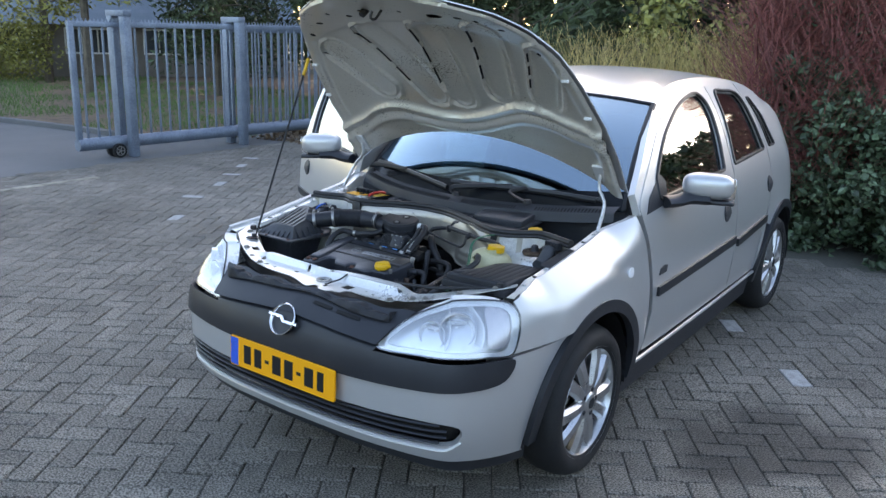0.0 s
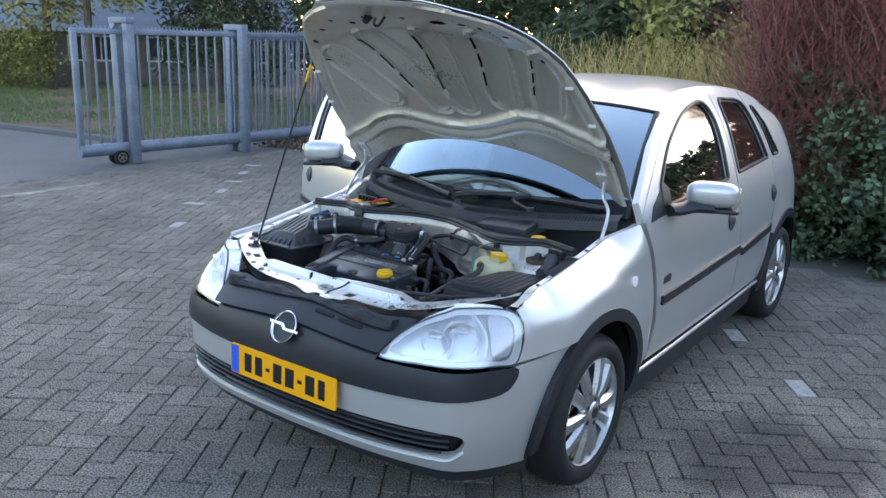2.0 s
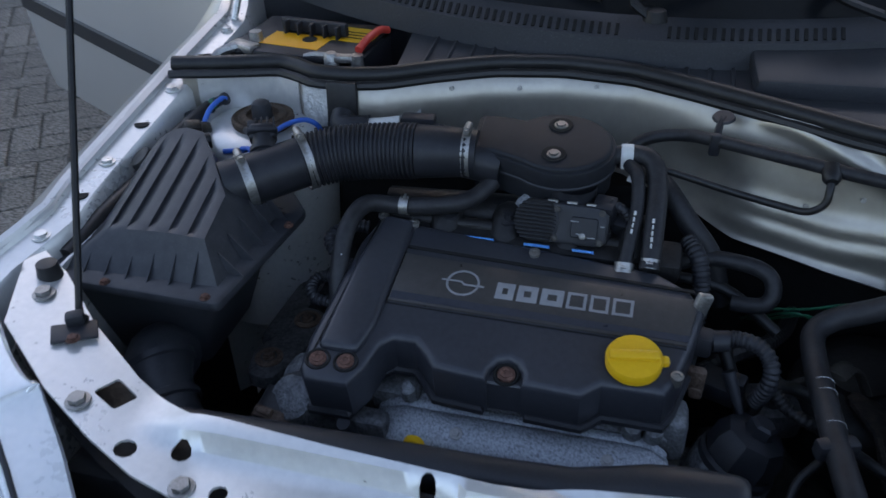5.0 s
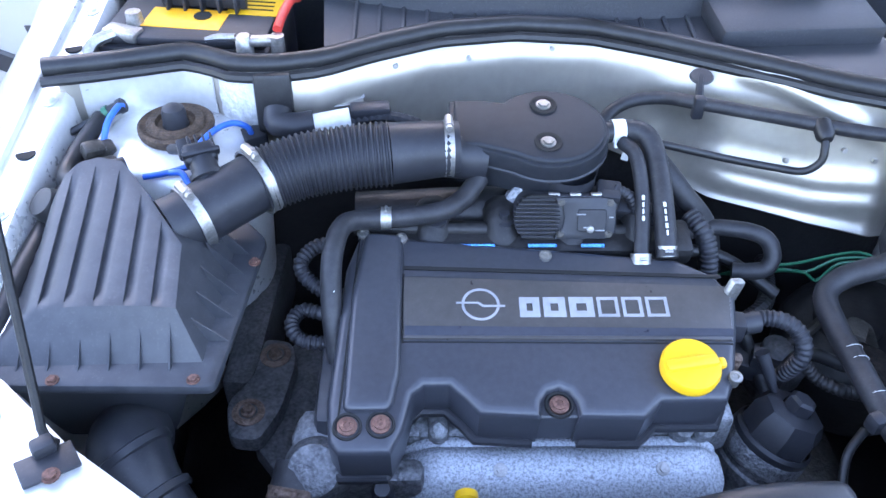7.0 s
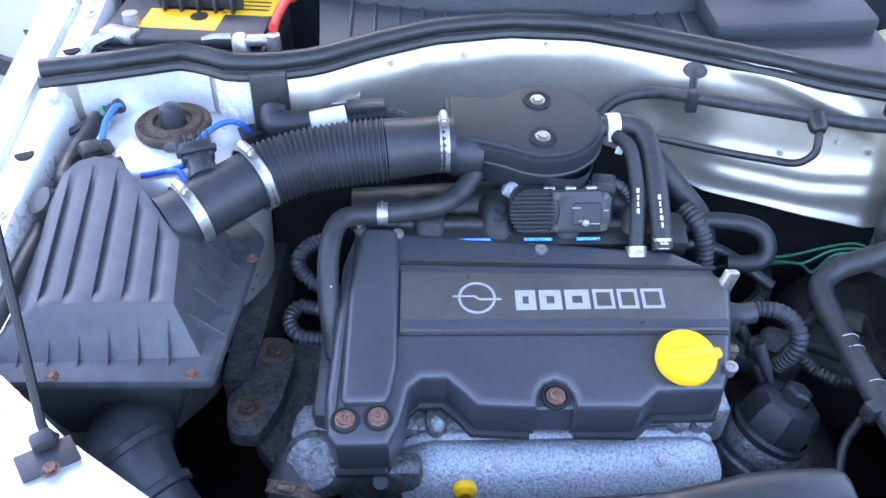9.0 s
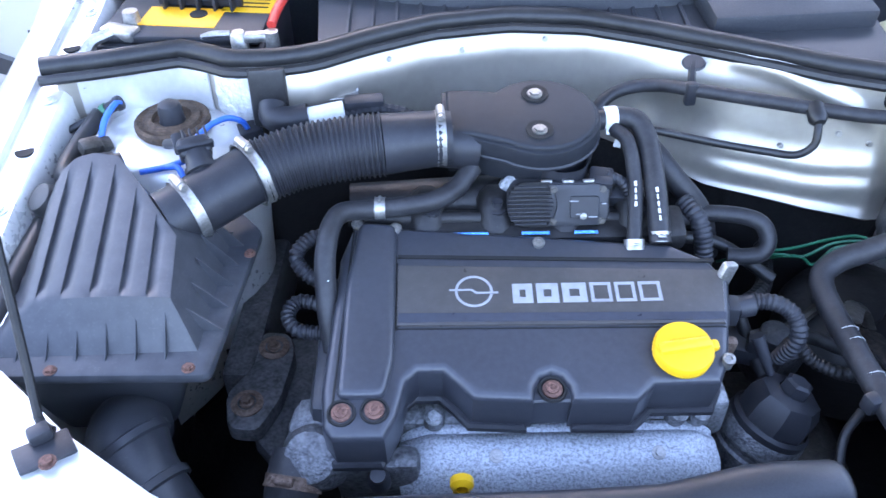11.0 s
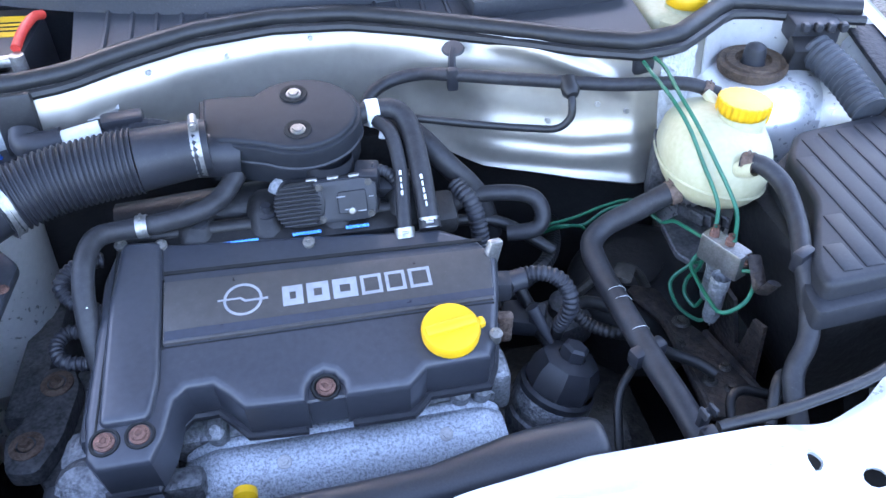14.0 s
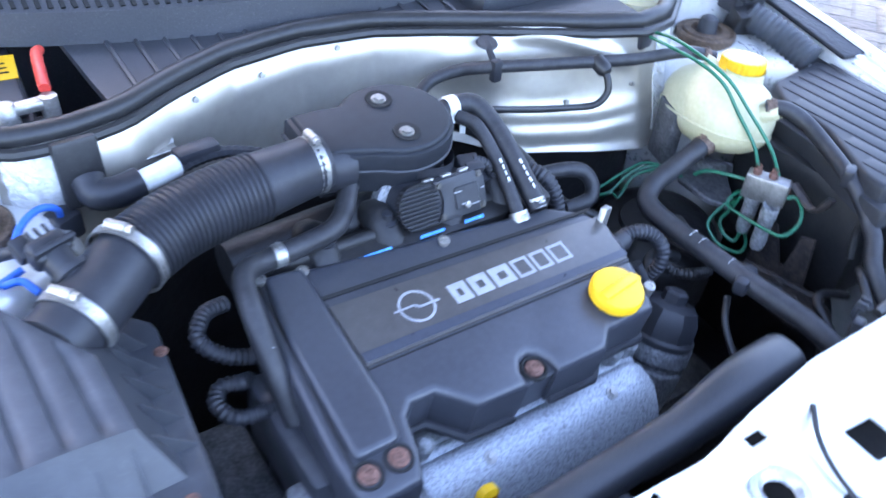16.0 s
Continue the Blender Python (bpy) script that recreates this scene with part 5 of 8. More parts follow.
# wheels
def wheel(x, y, side):
    root = new("wheel")
    root.parent = car
    root.location = Vector((x, y, .292)) - car.location
    ax = pose(0, 0, 0, 0, 90 * side, 0)

    def own(name, bm, mat):
        ob = part(name, bm, mat)
        ob.parent = root
        return ob

    bm = bmesh.new()
    lathe(bm, [(.205, -.17), (.235, -.182), (.265, -.175), (.284, -.155), (.292, -.12), (.292, -.06), (.284, -.03), (.268, -.008), (.245, .002), (.218, -.004), (.205, -.012)], ax, 56)
    own("tyre", bm, "tyre")
    bm = bmesh.new()
    lathe(bm, [(.216, -.004), (.219, -.010), (.213, -.016), (.204, -.012), (.195, -.035), (.188, -.10), (.19, -.17), (.205, -.175)], ax, 48)
    own("rim", bm, "alloy")
    bm = bmesh.new()
    for k in range(10):
        m = ax @ pose(0, 0, 0, 0, 0, 72 * (k // 2) + (15 if k % 2 else -15))
        pts = [(.035, -.018), (.10, -.014), (.16, -.020), (.200, -.026)]
        g = bmesh.new()
        ring = []
        for i, (r, h) in enumerate(pts):
            w = (.024, .026, .029, .037)[i]
            ring.append([g.verts.new((r, a, h + b)) for a, b in ((-w, -.010), (-w * .55, .006), (w * .55, .006), (w, -.010), (w * .6, -.03), (-w * .6, -.03))])
        for a, b in zip(ring, ring[1:]):
            for j in range(6):
                g.faces.new((a[j], a[(j + 1) % 6], b[(j + 1) % 6], b[j]))
        bmesh.ops.transform(g, matrix=m, verts=g.verts)
        join(bm, g)
    own("spokes", bm, "alloy")
    bm = bmesh.new()
    lathe(bm, [(.075, -.035), (.068, -.012), (.04, -.010), (.034, -.004), (.03, -.002), (0, -.002)], ax, 28)
    own("hub", bm, "alloy")
    bm = bmesh.new()
    lathe(bm, [(0, .0008), (.021, .0005), (.024, -.003)], ax, 20)
    own("hub_badge", bm, "bumper")
    for k in range(5):
        a = radians(72 * k + 18)
        bm = bmesh.new()
        c = ax @ Vector((.050 * math.cos(a), .050 * math.sin(a), -.012))
        lathe(bm, [(.010, -.01), (.010, .004), (0, .006)], toward(c, c + Vector((side, 0, 0))), 6)
        own("wheel_bolt", bm, "bumper")
    bm = bmesh.new()
    lathe(bm, [(.04, -.09), (.13, -.09), (.13, -.105), (.04, -.105)], ax, 32)
    own("brake_disc", bm, "dirty")
    return root


wheel(.800, FW, 1)
wheel(-.800, FW, -1)
wheel(.770, RW, 1)
wheel(-.770, RW, -1)

# ---------------------------------------------------------------- the bonnet, propped open
H_ANG = 47.0
H0 = Vector((0, 1.20, 1.030))
HD = Vector((0, -math.cos(radians(H_ANG)), math.sin(radians(H_ANG))))
HN = Vector((0, math.sin(radians(H_ANG)), math.cos(radians(H_ANG))))


def hood_shape(x, s):
    return -.055 * (x / .69) ** 2 - .16 * max(0.0, s - .62) ** 2 / .2 - .02 * max(0, .2 - s) / .2


def hood_pt(x, s, h=0.0):
    return H0 + Vector((x, 0, 0)) + HD * s + HN * (hood_shape(x, s) + .055 + h)


def hood_w(s):
    return float(np.interp(s, [0, .15, .35, .55, .70, .82, .92, .99, 1.03], [.70, .70, .69, .655, .61, .545, .455, .33, .22]))


def rear_s(x):
    return .20 * (1 - min(1, abs(x) / .70) ** 2.2)


TONGUES = [(-.46, .66, -.32, .45), (-.215, .77, -.075, .42), (.07, .79, .057, .42), (.34, .80, .27, .47), (.55, .70, .48, .47)]


RIDGE = soft_table(([-.1, 0, .11, .22, .33, .45, .55, .7], [.303, .300, .316, .35, .38, .362, .315, .27]))


def inner_relief(x, s):
    """Pressed relief of the inner panel: raised rim, a wavy ridge across and five tongue-shaped channels."""
    w = hood_w(s)
    edge = min(w - abs(x) - .06, .848 - .42 * x * x - s)
    h = -.012 - .012 / (1 + math.exp(max(-40.0, min(40.0, edge / .005))))
    h += .016 * math.exp(-(max(0.0, min(w - abs(x), 1.07 - .30 * x * x - s)) / .014) ** 2)
    d = s - float(np.interp(abs(x), *RIDGE)) - .09 * x
    h += -.022 / (1 + math.exp(max(-40.0, min(40.0, d / .009))))
    h += -.012 * math.exp(-((d + .002) / .011) ** 2) + .010 * math.exp(-((d + .040) / .012) ** 2) - .006 * math.exp(-((d + .075) / .012) ** 2)
    for xa, sa, xb, sb in TONGUES:
        dx, ds = xb - xa, sb - sa
        L2 = dx * dx + ds * ds
        t = max(0.0, min(1.0, ((x - xa) * dx + (s - sa) * ds) / L2))
        r = math.hypot(x - xa - t * dx, s - sa - t * ds)
        fade = .35 + .65 * t if x > xa + t * dx else 1.0
        h += (-.013 * math.exp(-((r - .073) / .007) ** 2) - .007 * math.exp(-((r - .050) / .006) ** 2)) * fade / (1 + math.exp(max(-40.0, min(40.0, -(d - .03) / .010))))
    return h


def hood_outline(inset):
    ss = [.0, .15, .35, .55, .70, .82, .92, .99]
    right = [(hood_w(s) - inset, s + (inset if s == 0 else 0)) for s in ss]
    top = [(x, 1.075 - .30 * x * x - inset) for x in (.24, .12, 0, -.12, -.24)]
    left = [(-x, s) for x, s in reversed(right)]
    rear_edge = [(x, rear_s(x) + inset) for x in np.linspace(-.60, .60, 13)]
    return right + top + left + rear_edge


bm = panel(hood_outline(0.0), lambda x, s: hood_pt(x, s), (), 0.05, 0.004)
hood = part("bonnet", bm, "paint", car, "open bonnet showing its ribbed inner panel")
holes = []
for cx, cs, a, b in ((.20, .905, .036, .016), (-.21, .895, .015, .010), (.30, .90, .020, .010), (.37, .885, .012, .009), (-.50, .775, .014, .012), (-.30, .915, .010, .010), (.06, .93, .010, .009), (.53, .70, .010, .010), (-.40, .85, .018, .009), (.45, .84, .016, .008), (-.12, .935, .014, .009)):
    holes.append([(cx + a * math.cos(q), cs + b * math.sin(q)) for q in np.arange(0, 6.28, .7)])
for xa, sa, xb, sb in TONGUES:
    for t0, t1 in ((-.02, .20), (.28, .50), (.58, .80)):
        p = [(xa + (xb - xa) * t - .0715, sa + (sb - sa) * t) for t in (t0, t1)]
        holes.append([(p[0][0], p[0][1]), (p[0][0] + .005, p[0][1]), (p[1][0] + .005, p[1][1]), (p[1][0], p[1][1])])
bm = panel(hood_outline(0.007), lambda x, s: hood_pt(x, s, inner_relief(x, s)), holes, 0.0078, 0.0015)
part("inner_panel", bm, "hood_in", hood)
# black sheet behind slits and holes; its colour stands for the shade inside
bm = panel(hood_outline(0.03), lambda x, s: hood_pt(x, s, -.0055), (), 0.06, 0.001)
part("inner_backing", bm, "black", hood)
bm = bmesh.new()
c = hood_pt(0.0, .95, -.03)
tube(bm, [c, c - HN * .045, c - HN * .06 + HD * .02, c - HN * .04 + HD * .03], .005, 8, 4)
part("latch_striker", bm, "dirty", hood)
bm = bmesh.new()
lathe(bm, [(.012, -.02), (.016, .0), (.012, .03), (0, .032)], toward(hood_pt(-.09, .94, -.02), hood_pt(-.09, .94, -.08)), 14)
part("latch_buffer", bm, "rubber", hood)
for s in (1, -1):
    bm = bmesh.new()
    a, b = hood_pt(s * .62, .12, -.035), Vector((s * .665, 1.01, .885))
    tube(bm, [a, a + Vector((0, -.0, -.06)), Vector((s * .655, 1.075, .98)), b], .009, 8, 5, flat=.6)
    box(bm, (.05, .09, .012), Matrix.Translation(a) @ Euler((radians(-H_ANG), 0, 0)).to_matrix().to_4x4(), .003)
    part("hinge", bm, "paint_in", hood)
for s in (1, -1):
    for t in (.22, .42, .60):
        bm = bmesh.new()
        box(bm, (.03, .012, .012), Matrix.Translation(hood_pt(s * (hood_w(t) - .03), t, -.028)), .004)
        part("rubber_stop", bm, "label", hood)
# ---------------------------------------------------------------- engine bay: body metal
SEAL = [(-.675, .826), (-.62, .838), (-.57, .852), (-.517, .868), (-.485, .858), (-.45, .838), (-.40, .838), (-.344, .852), (-.283, .890), (-.20, .930), (-.10, .948), (.0, .938), (.08, .905), (.147, .872), (.215, .838), (.28, .802), (.346, .776), (.40, .783), (.457, .825), (.50, .858), (.54, .851), (.605, .823), (.665, .802)]
_sx, _sy = np.array([p[0] for p in SEAL]), np.array([p[1] for p in SEAL])


def seal_y(x):
    return float(np.interp(x, _sx, _sy))


def fw(x, z):
    """The firewall: it follows the seal at the top and leans towards the engine lower down, with pressed swages."""
    d = .87 - z
    y = seal_y(x) - .008 - .10 * d - .030 * (1 - math.exp(-max(0.0, .872 - z) / .030)) * math.exp(-((x + .10) / .34) ** 4)
    w = 1 / (1 + math.exp(-(x - .09) / .02))
    y += .012 * (1 - w) / (1 + math.exp(max(-40, min(40, (z - .842 - .06 * x) / .010))))
    y += w * (.030 * math.exp(-((x - .10) / .045) ** 2) * math.exp(-((z - .76) / .05) ** 4) - .018 / (1 + math.exp(max(-40, min(40, (z - .765) / .02)))))
    for zc in (.732, .759):
        y -= .0045 * math.exp(-((z - zc - .12 * max(0.0, x - .27)) / .0095) ** 2) * math.exp(-((x - .25) / .12) ** 4)
    y -= .009 * math.exp(-((z - (.868 - .9 * max(0.0, x - .20) ** 1.5)) / .010) ** 2) * math.exp(-((x - .25) / .08) ** 6)
    y -= .02 * math.exp(-((z - .69) / .012) ** 2)
    return (x, y, z)


bm = panel([(-.66, .70), (-.66, .875)] + [(x, .875) for x in np.arange(-.6, .62, .05)] + [(.66, .875), (.66, .70), (.36, .70), (.16, .705), (.0, .735), (-.15, .75), (-.42, .745), (-.45, .70)], fw, (), 0.006, 0.004, flip=True)
firewall = part("firewall", bm, "foil", car, "bare metallic firewall with pressed swages")
# black sheet below the metal: the bay's shade is in its colour
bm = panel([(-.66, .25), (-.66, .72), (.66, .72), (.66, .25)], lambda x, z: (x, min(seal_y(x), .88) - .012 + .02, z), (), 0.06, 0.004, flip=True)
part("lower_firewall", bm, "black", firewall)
bm = bmesh.new()
line = [(x, seal_y(x), .880) for x in np.concatenate([np.arange(-.675, .66, .02), [.665]])]
tube(bm, line, .0125, 12, 1)
tube(bm, [(x, y - .016, z - .010) for x, y, z in line], .0068, 8, 1)
part("bonnet_seal", bm, "rubber", car, "double-lipped black rubber seal")
for x, z in ((-.255, .855), (-.05, .858), (.30, .802), (.22, .765), (.335, .795), (-.16, .85), (.24, .775)):
    bm = bmesh.new()
    p = Vector(fw(x, z))
    rod(bm, p, p + Vector((0, -.008, .002)), .0035, seg=8)
    bolt(bm, p, (0, -1, .2), .004, .004)
    part("weld_stud", bm, "zinc", firewall)

for s in (1, -1):
    # inner apron and strut tower
    def ap(u, v):
        y, z = u, v
        d = math.hypot(y - .79, 0)
        return (s * (.640 - .02 * (1 - min(1, abs(y - .6) / .3)) - .10 * math.exp(-((y - .79) / .10) ** 2) * (1 if z < .8 else .3)), y, z)

    bm = panel([(.30, .35), (.30, .70), (.42, .775), (.70, .81), (1.0, .86), (1.0, .35)], ap, (), 0.04, 0.004, flip=s > 0)
    apron = part("inner_apron", bm, "paint_in", car)
    bm = bmesh.new()
    lathe(bm, [(.108, -.30), (.108, -.10), (.104, -.040), (.092, -.014), (.078, -.004), (.060, .0), (0, .002)], pose(s * .52, .79, .815, 0, -4 * s, 0), 36)
    tower = part("strut_tower", bm, "paint_in", apron)
    bm = bmesh.new()
    lathe(bm, [(.044, -.003), (.046, .004), (.0455, .009), (.042, .011), (.040, .009), (.036, .0085), (.034, .012), (.024, .013), (.022, .008), (.016, .007)], pose(s * .52, .79, .818), 40)
    part("strut_mount", bm, "mountrust", tower)
    bm = bmesh.new()
    lathe(bm, [(.0165, .006), (.0150, .010), (.0145, .024), (.0125, .030), (.007, .0335), (0, .0345)], pose(s * .52, .79, .818), 28)
    part("strut_cap", bm, "plastic", tower)

# slam panel across the nose
half_front = [(-.655, .42), (-.61, .325), (-.52, .262), (-.45, .225), (-.39, .20), (-.323, .186), (-.27, .172), (-.211, .165), (-.142, .166), (-.10, .155), (-.07, .143), (-.03, .126), (-.01, .123), (.007, .150), (.03, .145), (.046, .124), (.085, .122), (.10, .135), (.134, .140), (.142, .165), (.16, .172), (.231, .165), (.331, .169), (.343, .196), (.387, .195), (.434, .211), (.47, .232), (.53, .28), (.60, .365), (.655, .44)]
half_rear = [(.645, .472), (.59, .43), (.52, .378), (.447, .328), (.40, .298), (.36, .286), (.30, .280), (.23, .281), (.126, .282), (.022, .270), (-.06, .256), (-.22, .262), (-.365, .272), (-.444, .308), (-.53, .362), (-.60, .42), (-.645, .445)]


def slam(x, y):
    """The slam panel: a low front shelf, a raised beam along its rear, both ends rising to the wings."""
    z = .742 + float(np.interp(abs(x), [0, .34, .42, .53, .66], [0, .004, .016, .037, .060]))
    k = max(0.0, min(1.0, (y - (.228 if x > -.09 else .240)) / .016))
    end = max(0.0, min(1.0, (.37 - x) / .09)) * max(0.0, min(1.0, (x + .42) / .09))
    end *= end * (3 - 2 * end)
    z += .026 * k * k * (3 - 2 * k) * end
    z -= .010 * math.exp(-((y - .262) / .004) ** 2) * end * (1 if x > -.09 else 0) * .4
    return (x, y, z)


def disc(x, y, r, n=10, q=1.0):
    return [(x + r * math.cos(2 * math.pi * k / n), y + q * r * math.sin(2 * math.pi * k / n)) for k in range(n)]


holes = [rounded([(.098, .180), (.140, .177), (.142, .216), (.101, .219)], .004), disc(-.252, .198, .008), disc(-.305, .205, .009), disc(.242, .192, .008), disc(.366, .225, .010), disc(-.150, .212, .010, 8), disc(-.006, .207, .017, 16, .85), rounded([(-.012, .242), (.012, .242), (.012, .254), (-.012, .254)], .003), disc(.043, .165, .011), disc(.20, .205, .006), disc(-.120, .247, .008), disc(-.36, .238, .010), rounded([(-.475, .275), (-.445, .262), (-.432, .285), (-.462, .300)], .004), disc(-.41, .225, .011), disc(.447, .252, .012), disc(.318, .245, .008)]
bm = panel(half_front + half_rear, slam, holes, 0.009, 0.003)
slam_panel = part("slam_panel", bm, "paint_in", car, "silver painted slam panel with punched holes")
# black sheet that gives the punched holes their shade by colour
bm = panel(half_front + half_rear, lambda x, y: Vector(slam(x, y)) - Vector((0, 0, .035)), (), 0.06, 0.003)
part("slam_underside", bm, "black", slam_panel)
bm = bmesh.new()
lathe(bm, [(.014, -.004), (.020, .002), (.027, .002), (.028, -.002)], pose(-.006, .207, .745), 24)
part("latch_ring", bm, "zinc", slam_panel)
bm = bmesh.new()
tube(bm, [(.075, .245, .772), (.062, .222, .756), (.050, .195, .750), (.043, .165, .746)], .003, 6, 4)
part("latch_rod", bm, "black", slam_panel)
for x, y in ((.44, .228), (.605, .395), (.395, .215), (-.48, .258), (-.60, .378), (.52, .31), (-.34, .202), (.325, .182)):
    bm = bmesh.new()
    bolt(bm, Vector(slam(x, y)), (0, 0, 1), .009, .008)
    part("panel_bolt", bm, "bolt", slam_panel)
for s in (1, -1):
    bm = bmesh.new()
    lathe(bm, [(0, .022), (.012, .02), (.015, .0), (.017, -.01)], pose(s * .615, .41, .790), 14)
    part("bump_stop", bm, "rubber", slam_panel)
bm = bmesh.new()
for k in range(3):
    box(bm, (.035 - .010 * k, .0016, .0006), pose(.285, .208 - .007 * k, .7452))
part("sticker_print", bm, "print", slam_panel)
bm = bmesh.new()
box(bm, (.06, .032, .0008), pose(.285, .200, .7444))
part("sticker", bm, "label", slam_panel)

# radiator and fan shroud, and the shade-black floor of the bay
bm = bmesh.new()
box(bm, (.95, .05, .38), pose(-.02, .245, .52), .008)
part("radiator", bm, "black", car)
# floor sheet added to close the bay, black in place of shade
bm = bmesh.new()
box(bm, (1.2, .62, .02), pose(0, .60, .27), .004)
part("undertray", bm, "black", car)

# prop rod
rod_top = Vector((-.640, .768, 1.483))
bm = bmesh.new()
base = Vector((-.547, .366, .791))
tube(bm, [base + Vector((.014, -.010, -.004)), base, base.lerp(rod_top, .1), base.lerp(rod_top, .9), rod_top, rod_top + Vector((.012, 0, .012))], .0042, 8, 5)
prop = part("prop_rod", bm, "black", car)
bm = bmesh.new()
tube(bm, [base.lerp(rod_top, .90), base.lerp(rod_top, .95), rod_top], .0075, 8, 3)
part("rod_grip", bm, "yellow", prop)
bm = bmesh.new()
box(bm, (.047, .030, .004), pose(-.535, .337, .7835, 0, 6, 35), .0015)
box(bm, (.020, .016, .014), pose(-.541, .350, .791, 0, 0, 35), .004)
part("rod_bracket", bm, "plastic", prop)
bm = bmesh.new()
bolt(bm, (-.528, .325, .785), (0, 0, 1), .0055, .004)
part("rod_screw", bm, "rust", prop)

# cowl cover, wipers
def cowl_at(x, y):
    z = .872 + .10 * max(0.0, y - .93)
    return (x, y, z)


COWL = [(-.345, seal_y(-.33) + .012)] + [(x, seal_y(x) + .012) for x in np.arange(-.28, .38, .05)] + [(.382, .80), (.392, .92), (.40, 1.06), (.20, 1.07), (-.10, 1.07), (-.362, 1.09)]
bm = panel(COWL, cowl_at, (), 0.04, 0.01)
cowl = part("cowl_cover", bm, "cowl", car, "dark grey plastic cowl cover")
bm = bmesh.new()
for x in np.arange(-.31, .20, .032):
    y0 = seal_y(x) + .03
    a, b = Vector(cowl_at(x, y0)), Vector(cowl_at(x, 1.04))
    tube(bm, [a, (a + b) / 2, b], .0035, 5, 1)
part("cowl_ribs", bm, "cowl", cowl)
bm = bmesh.new()
box(bm, (.22, .12, .03), pose(.27, .965, .888, 6, 0, 4), .006)
part("cowl_step", bm, "cowl", cowl)
xs2 = np.linspace(-.66, .66, 23)
bm = bmesh.new()
rows = []
for x in xs2:
    f = screen(x, 0.0)
    rows.append([bm.verts.new(p) for p in (f + Vector((0, .012, .012)), f + Vector((0, -.016, .003)), f + Vector((0, -.046, -.012)), f + Vector((0, -.052, -.05)))])
for a, b in zip(rows, rows[1:]):
    for i in range(3):
        bm.faces.new((a[i], b[i], b[i + 1], a[i + 1]))
scuttle = part("scuttle_grille", bm, "cowl", cowl)
# grille slots as small black boxes that stand for shaded openings
bm = bmesh.new()
for x in np.arange(-.62, .62, .0125):
    if abs(x) < .03 or .28 < x < .36:
        continue
    f = screen(x, 0.0)
    box(bm, (.005, .022, .002), Matrix.Translation(f + Vector((0, -.031, -.0035))) @ pose(0, 0, 0, 26))
tagged(part("slot_strip", bm, "ink", scuttle), kind="stuff")


def wiper(x0, x1, x2):
    """Wiper arm and blade lying along the foot of the screen."""
    a = screen(x0, 0.0) + Vector((0, -.045, .018))
    b, c = screen(x1, .07) + Vector((0, -.02, .022)), screen(x2, .03) + Vector((0, -.02, .02))
    bm = bmesh.new()
    tube(bm, [a, a.lerp(b, .3) + Vector((0, 0, .02)), b.lerp(c, .45) + Vector((0, -.01, .018))], .014, 8, 5, flat=.5, taper=.009)
    lathe(bm, [(0, .018), (.014, .015), (.018, 0)], pose(*a), 14)
    w = part("wiper", bm, "black", car)
    bm = bmesh.new()
    tube(bm, [b, b.lerp(c, .5) + Vector((0, -.006, .008)), c], .008, 6, 5, flat=1.5)
    part("blade", bm, "rubber", w)


wiper(.02, -.05, .58)
wiper(-.58, -.60, -.06)
wiper(.34, .06, .60)

# ---------------------------------------------------------------- battery
bat = empty("battery", (-.52, .98, .78), "black car battery with orange and yellow labels beside the cowl", "battery")
bm = bmesh.new()
box(bm, (.225, .17, .16), pose(-.525, .985, .80, 0, 0, -4), .006)
part("case", bm, "plastic", bat)
bm = bmesh.new()
box(bm, (.215, .16, .012), pose(-.525, .985, .886, 0, 0, -4), .004)
part("lid", bm, "plastic", bat)
bm = bmesh.new()
box(bm, (.105, .055, .001), pose(-.536, .962, .8925, 0, 0, -7))
part("orange_label", bm, "orange", bat)
bm = bmesh.new()
box(bm, (.07, .06, .001), pose(-.448, 1.003, .8925, 0, 0, -7))
part("yellow_label", bm, "yellow", bat)
bm = bmesh.new()
lathe(bm, [(0, .001), (.012, .001), (.012, 0)], pose(-.515, .968, .8932), 18)
part("vent_plug", bm, "ink", bat)
for k in range(3):
    bm = bmesh.new()
    box(bm, (.05, .003, .0006), pose(-.448, .988 + .012 * k, .8934, 0, 0, -7))
    part("print_bar", bm, "ink", bat)
bm = bmesh.new()
lathe(bm, [(.012, -.02), (.011, .016), (.008, .020), (0, .021)], pose(-.446, .885, .888), 14)
lathe(bm, [(.010, -.02), (.009, .016), (0, .018)], pose(-.404, .885, .892), 14)
box(bm, (.05, .016, .012), pose(-.425, .886, .900, 0, 0, 4), .004)
tube(bm, [(-.46, .905, .895), (-.485, .91, .892), (-.50, .908, .888)], .005, 8, 4)
part("terminal_clamp", bm, "zinc", bat)
bm = bmesh.new()
tube(bm, [(-.404, .893, .912), (-.400, .925, .918), (-.394, .965, .918), (-.388, .985, .912)], .0062, 10, 4)
part("terminal_cap", bm, "red", bat)
bm = bmesh.new()
lathe(bm, [(.012, .0), (.010, .020), (0, .021)], pose(-.60, .95, .888), 14)
box(bm, (.05, .025, .015), pose(-.61, .925, .890, 0, 0, -20), .004)
tube(bm, [(-.62, .92, .892), (-.645, .90, .885), (-.65, .87, .86)], .008, 8, 4)
part("earth_clamp", bm, "zinc", bat)
bm = bmesh.new()
tube(bm, [(-.63, .90, .868), (-.52, .890, .878), (-.41, .905, .868)], .007, 8, 4)
part("hold_down", bm, "black", bat)

bm = bmesh.new()
box(bm, (.118, .012, .022), pose(-.517, .998, .904, 0, 0, -7), .003)
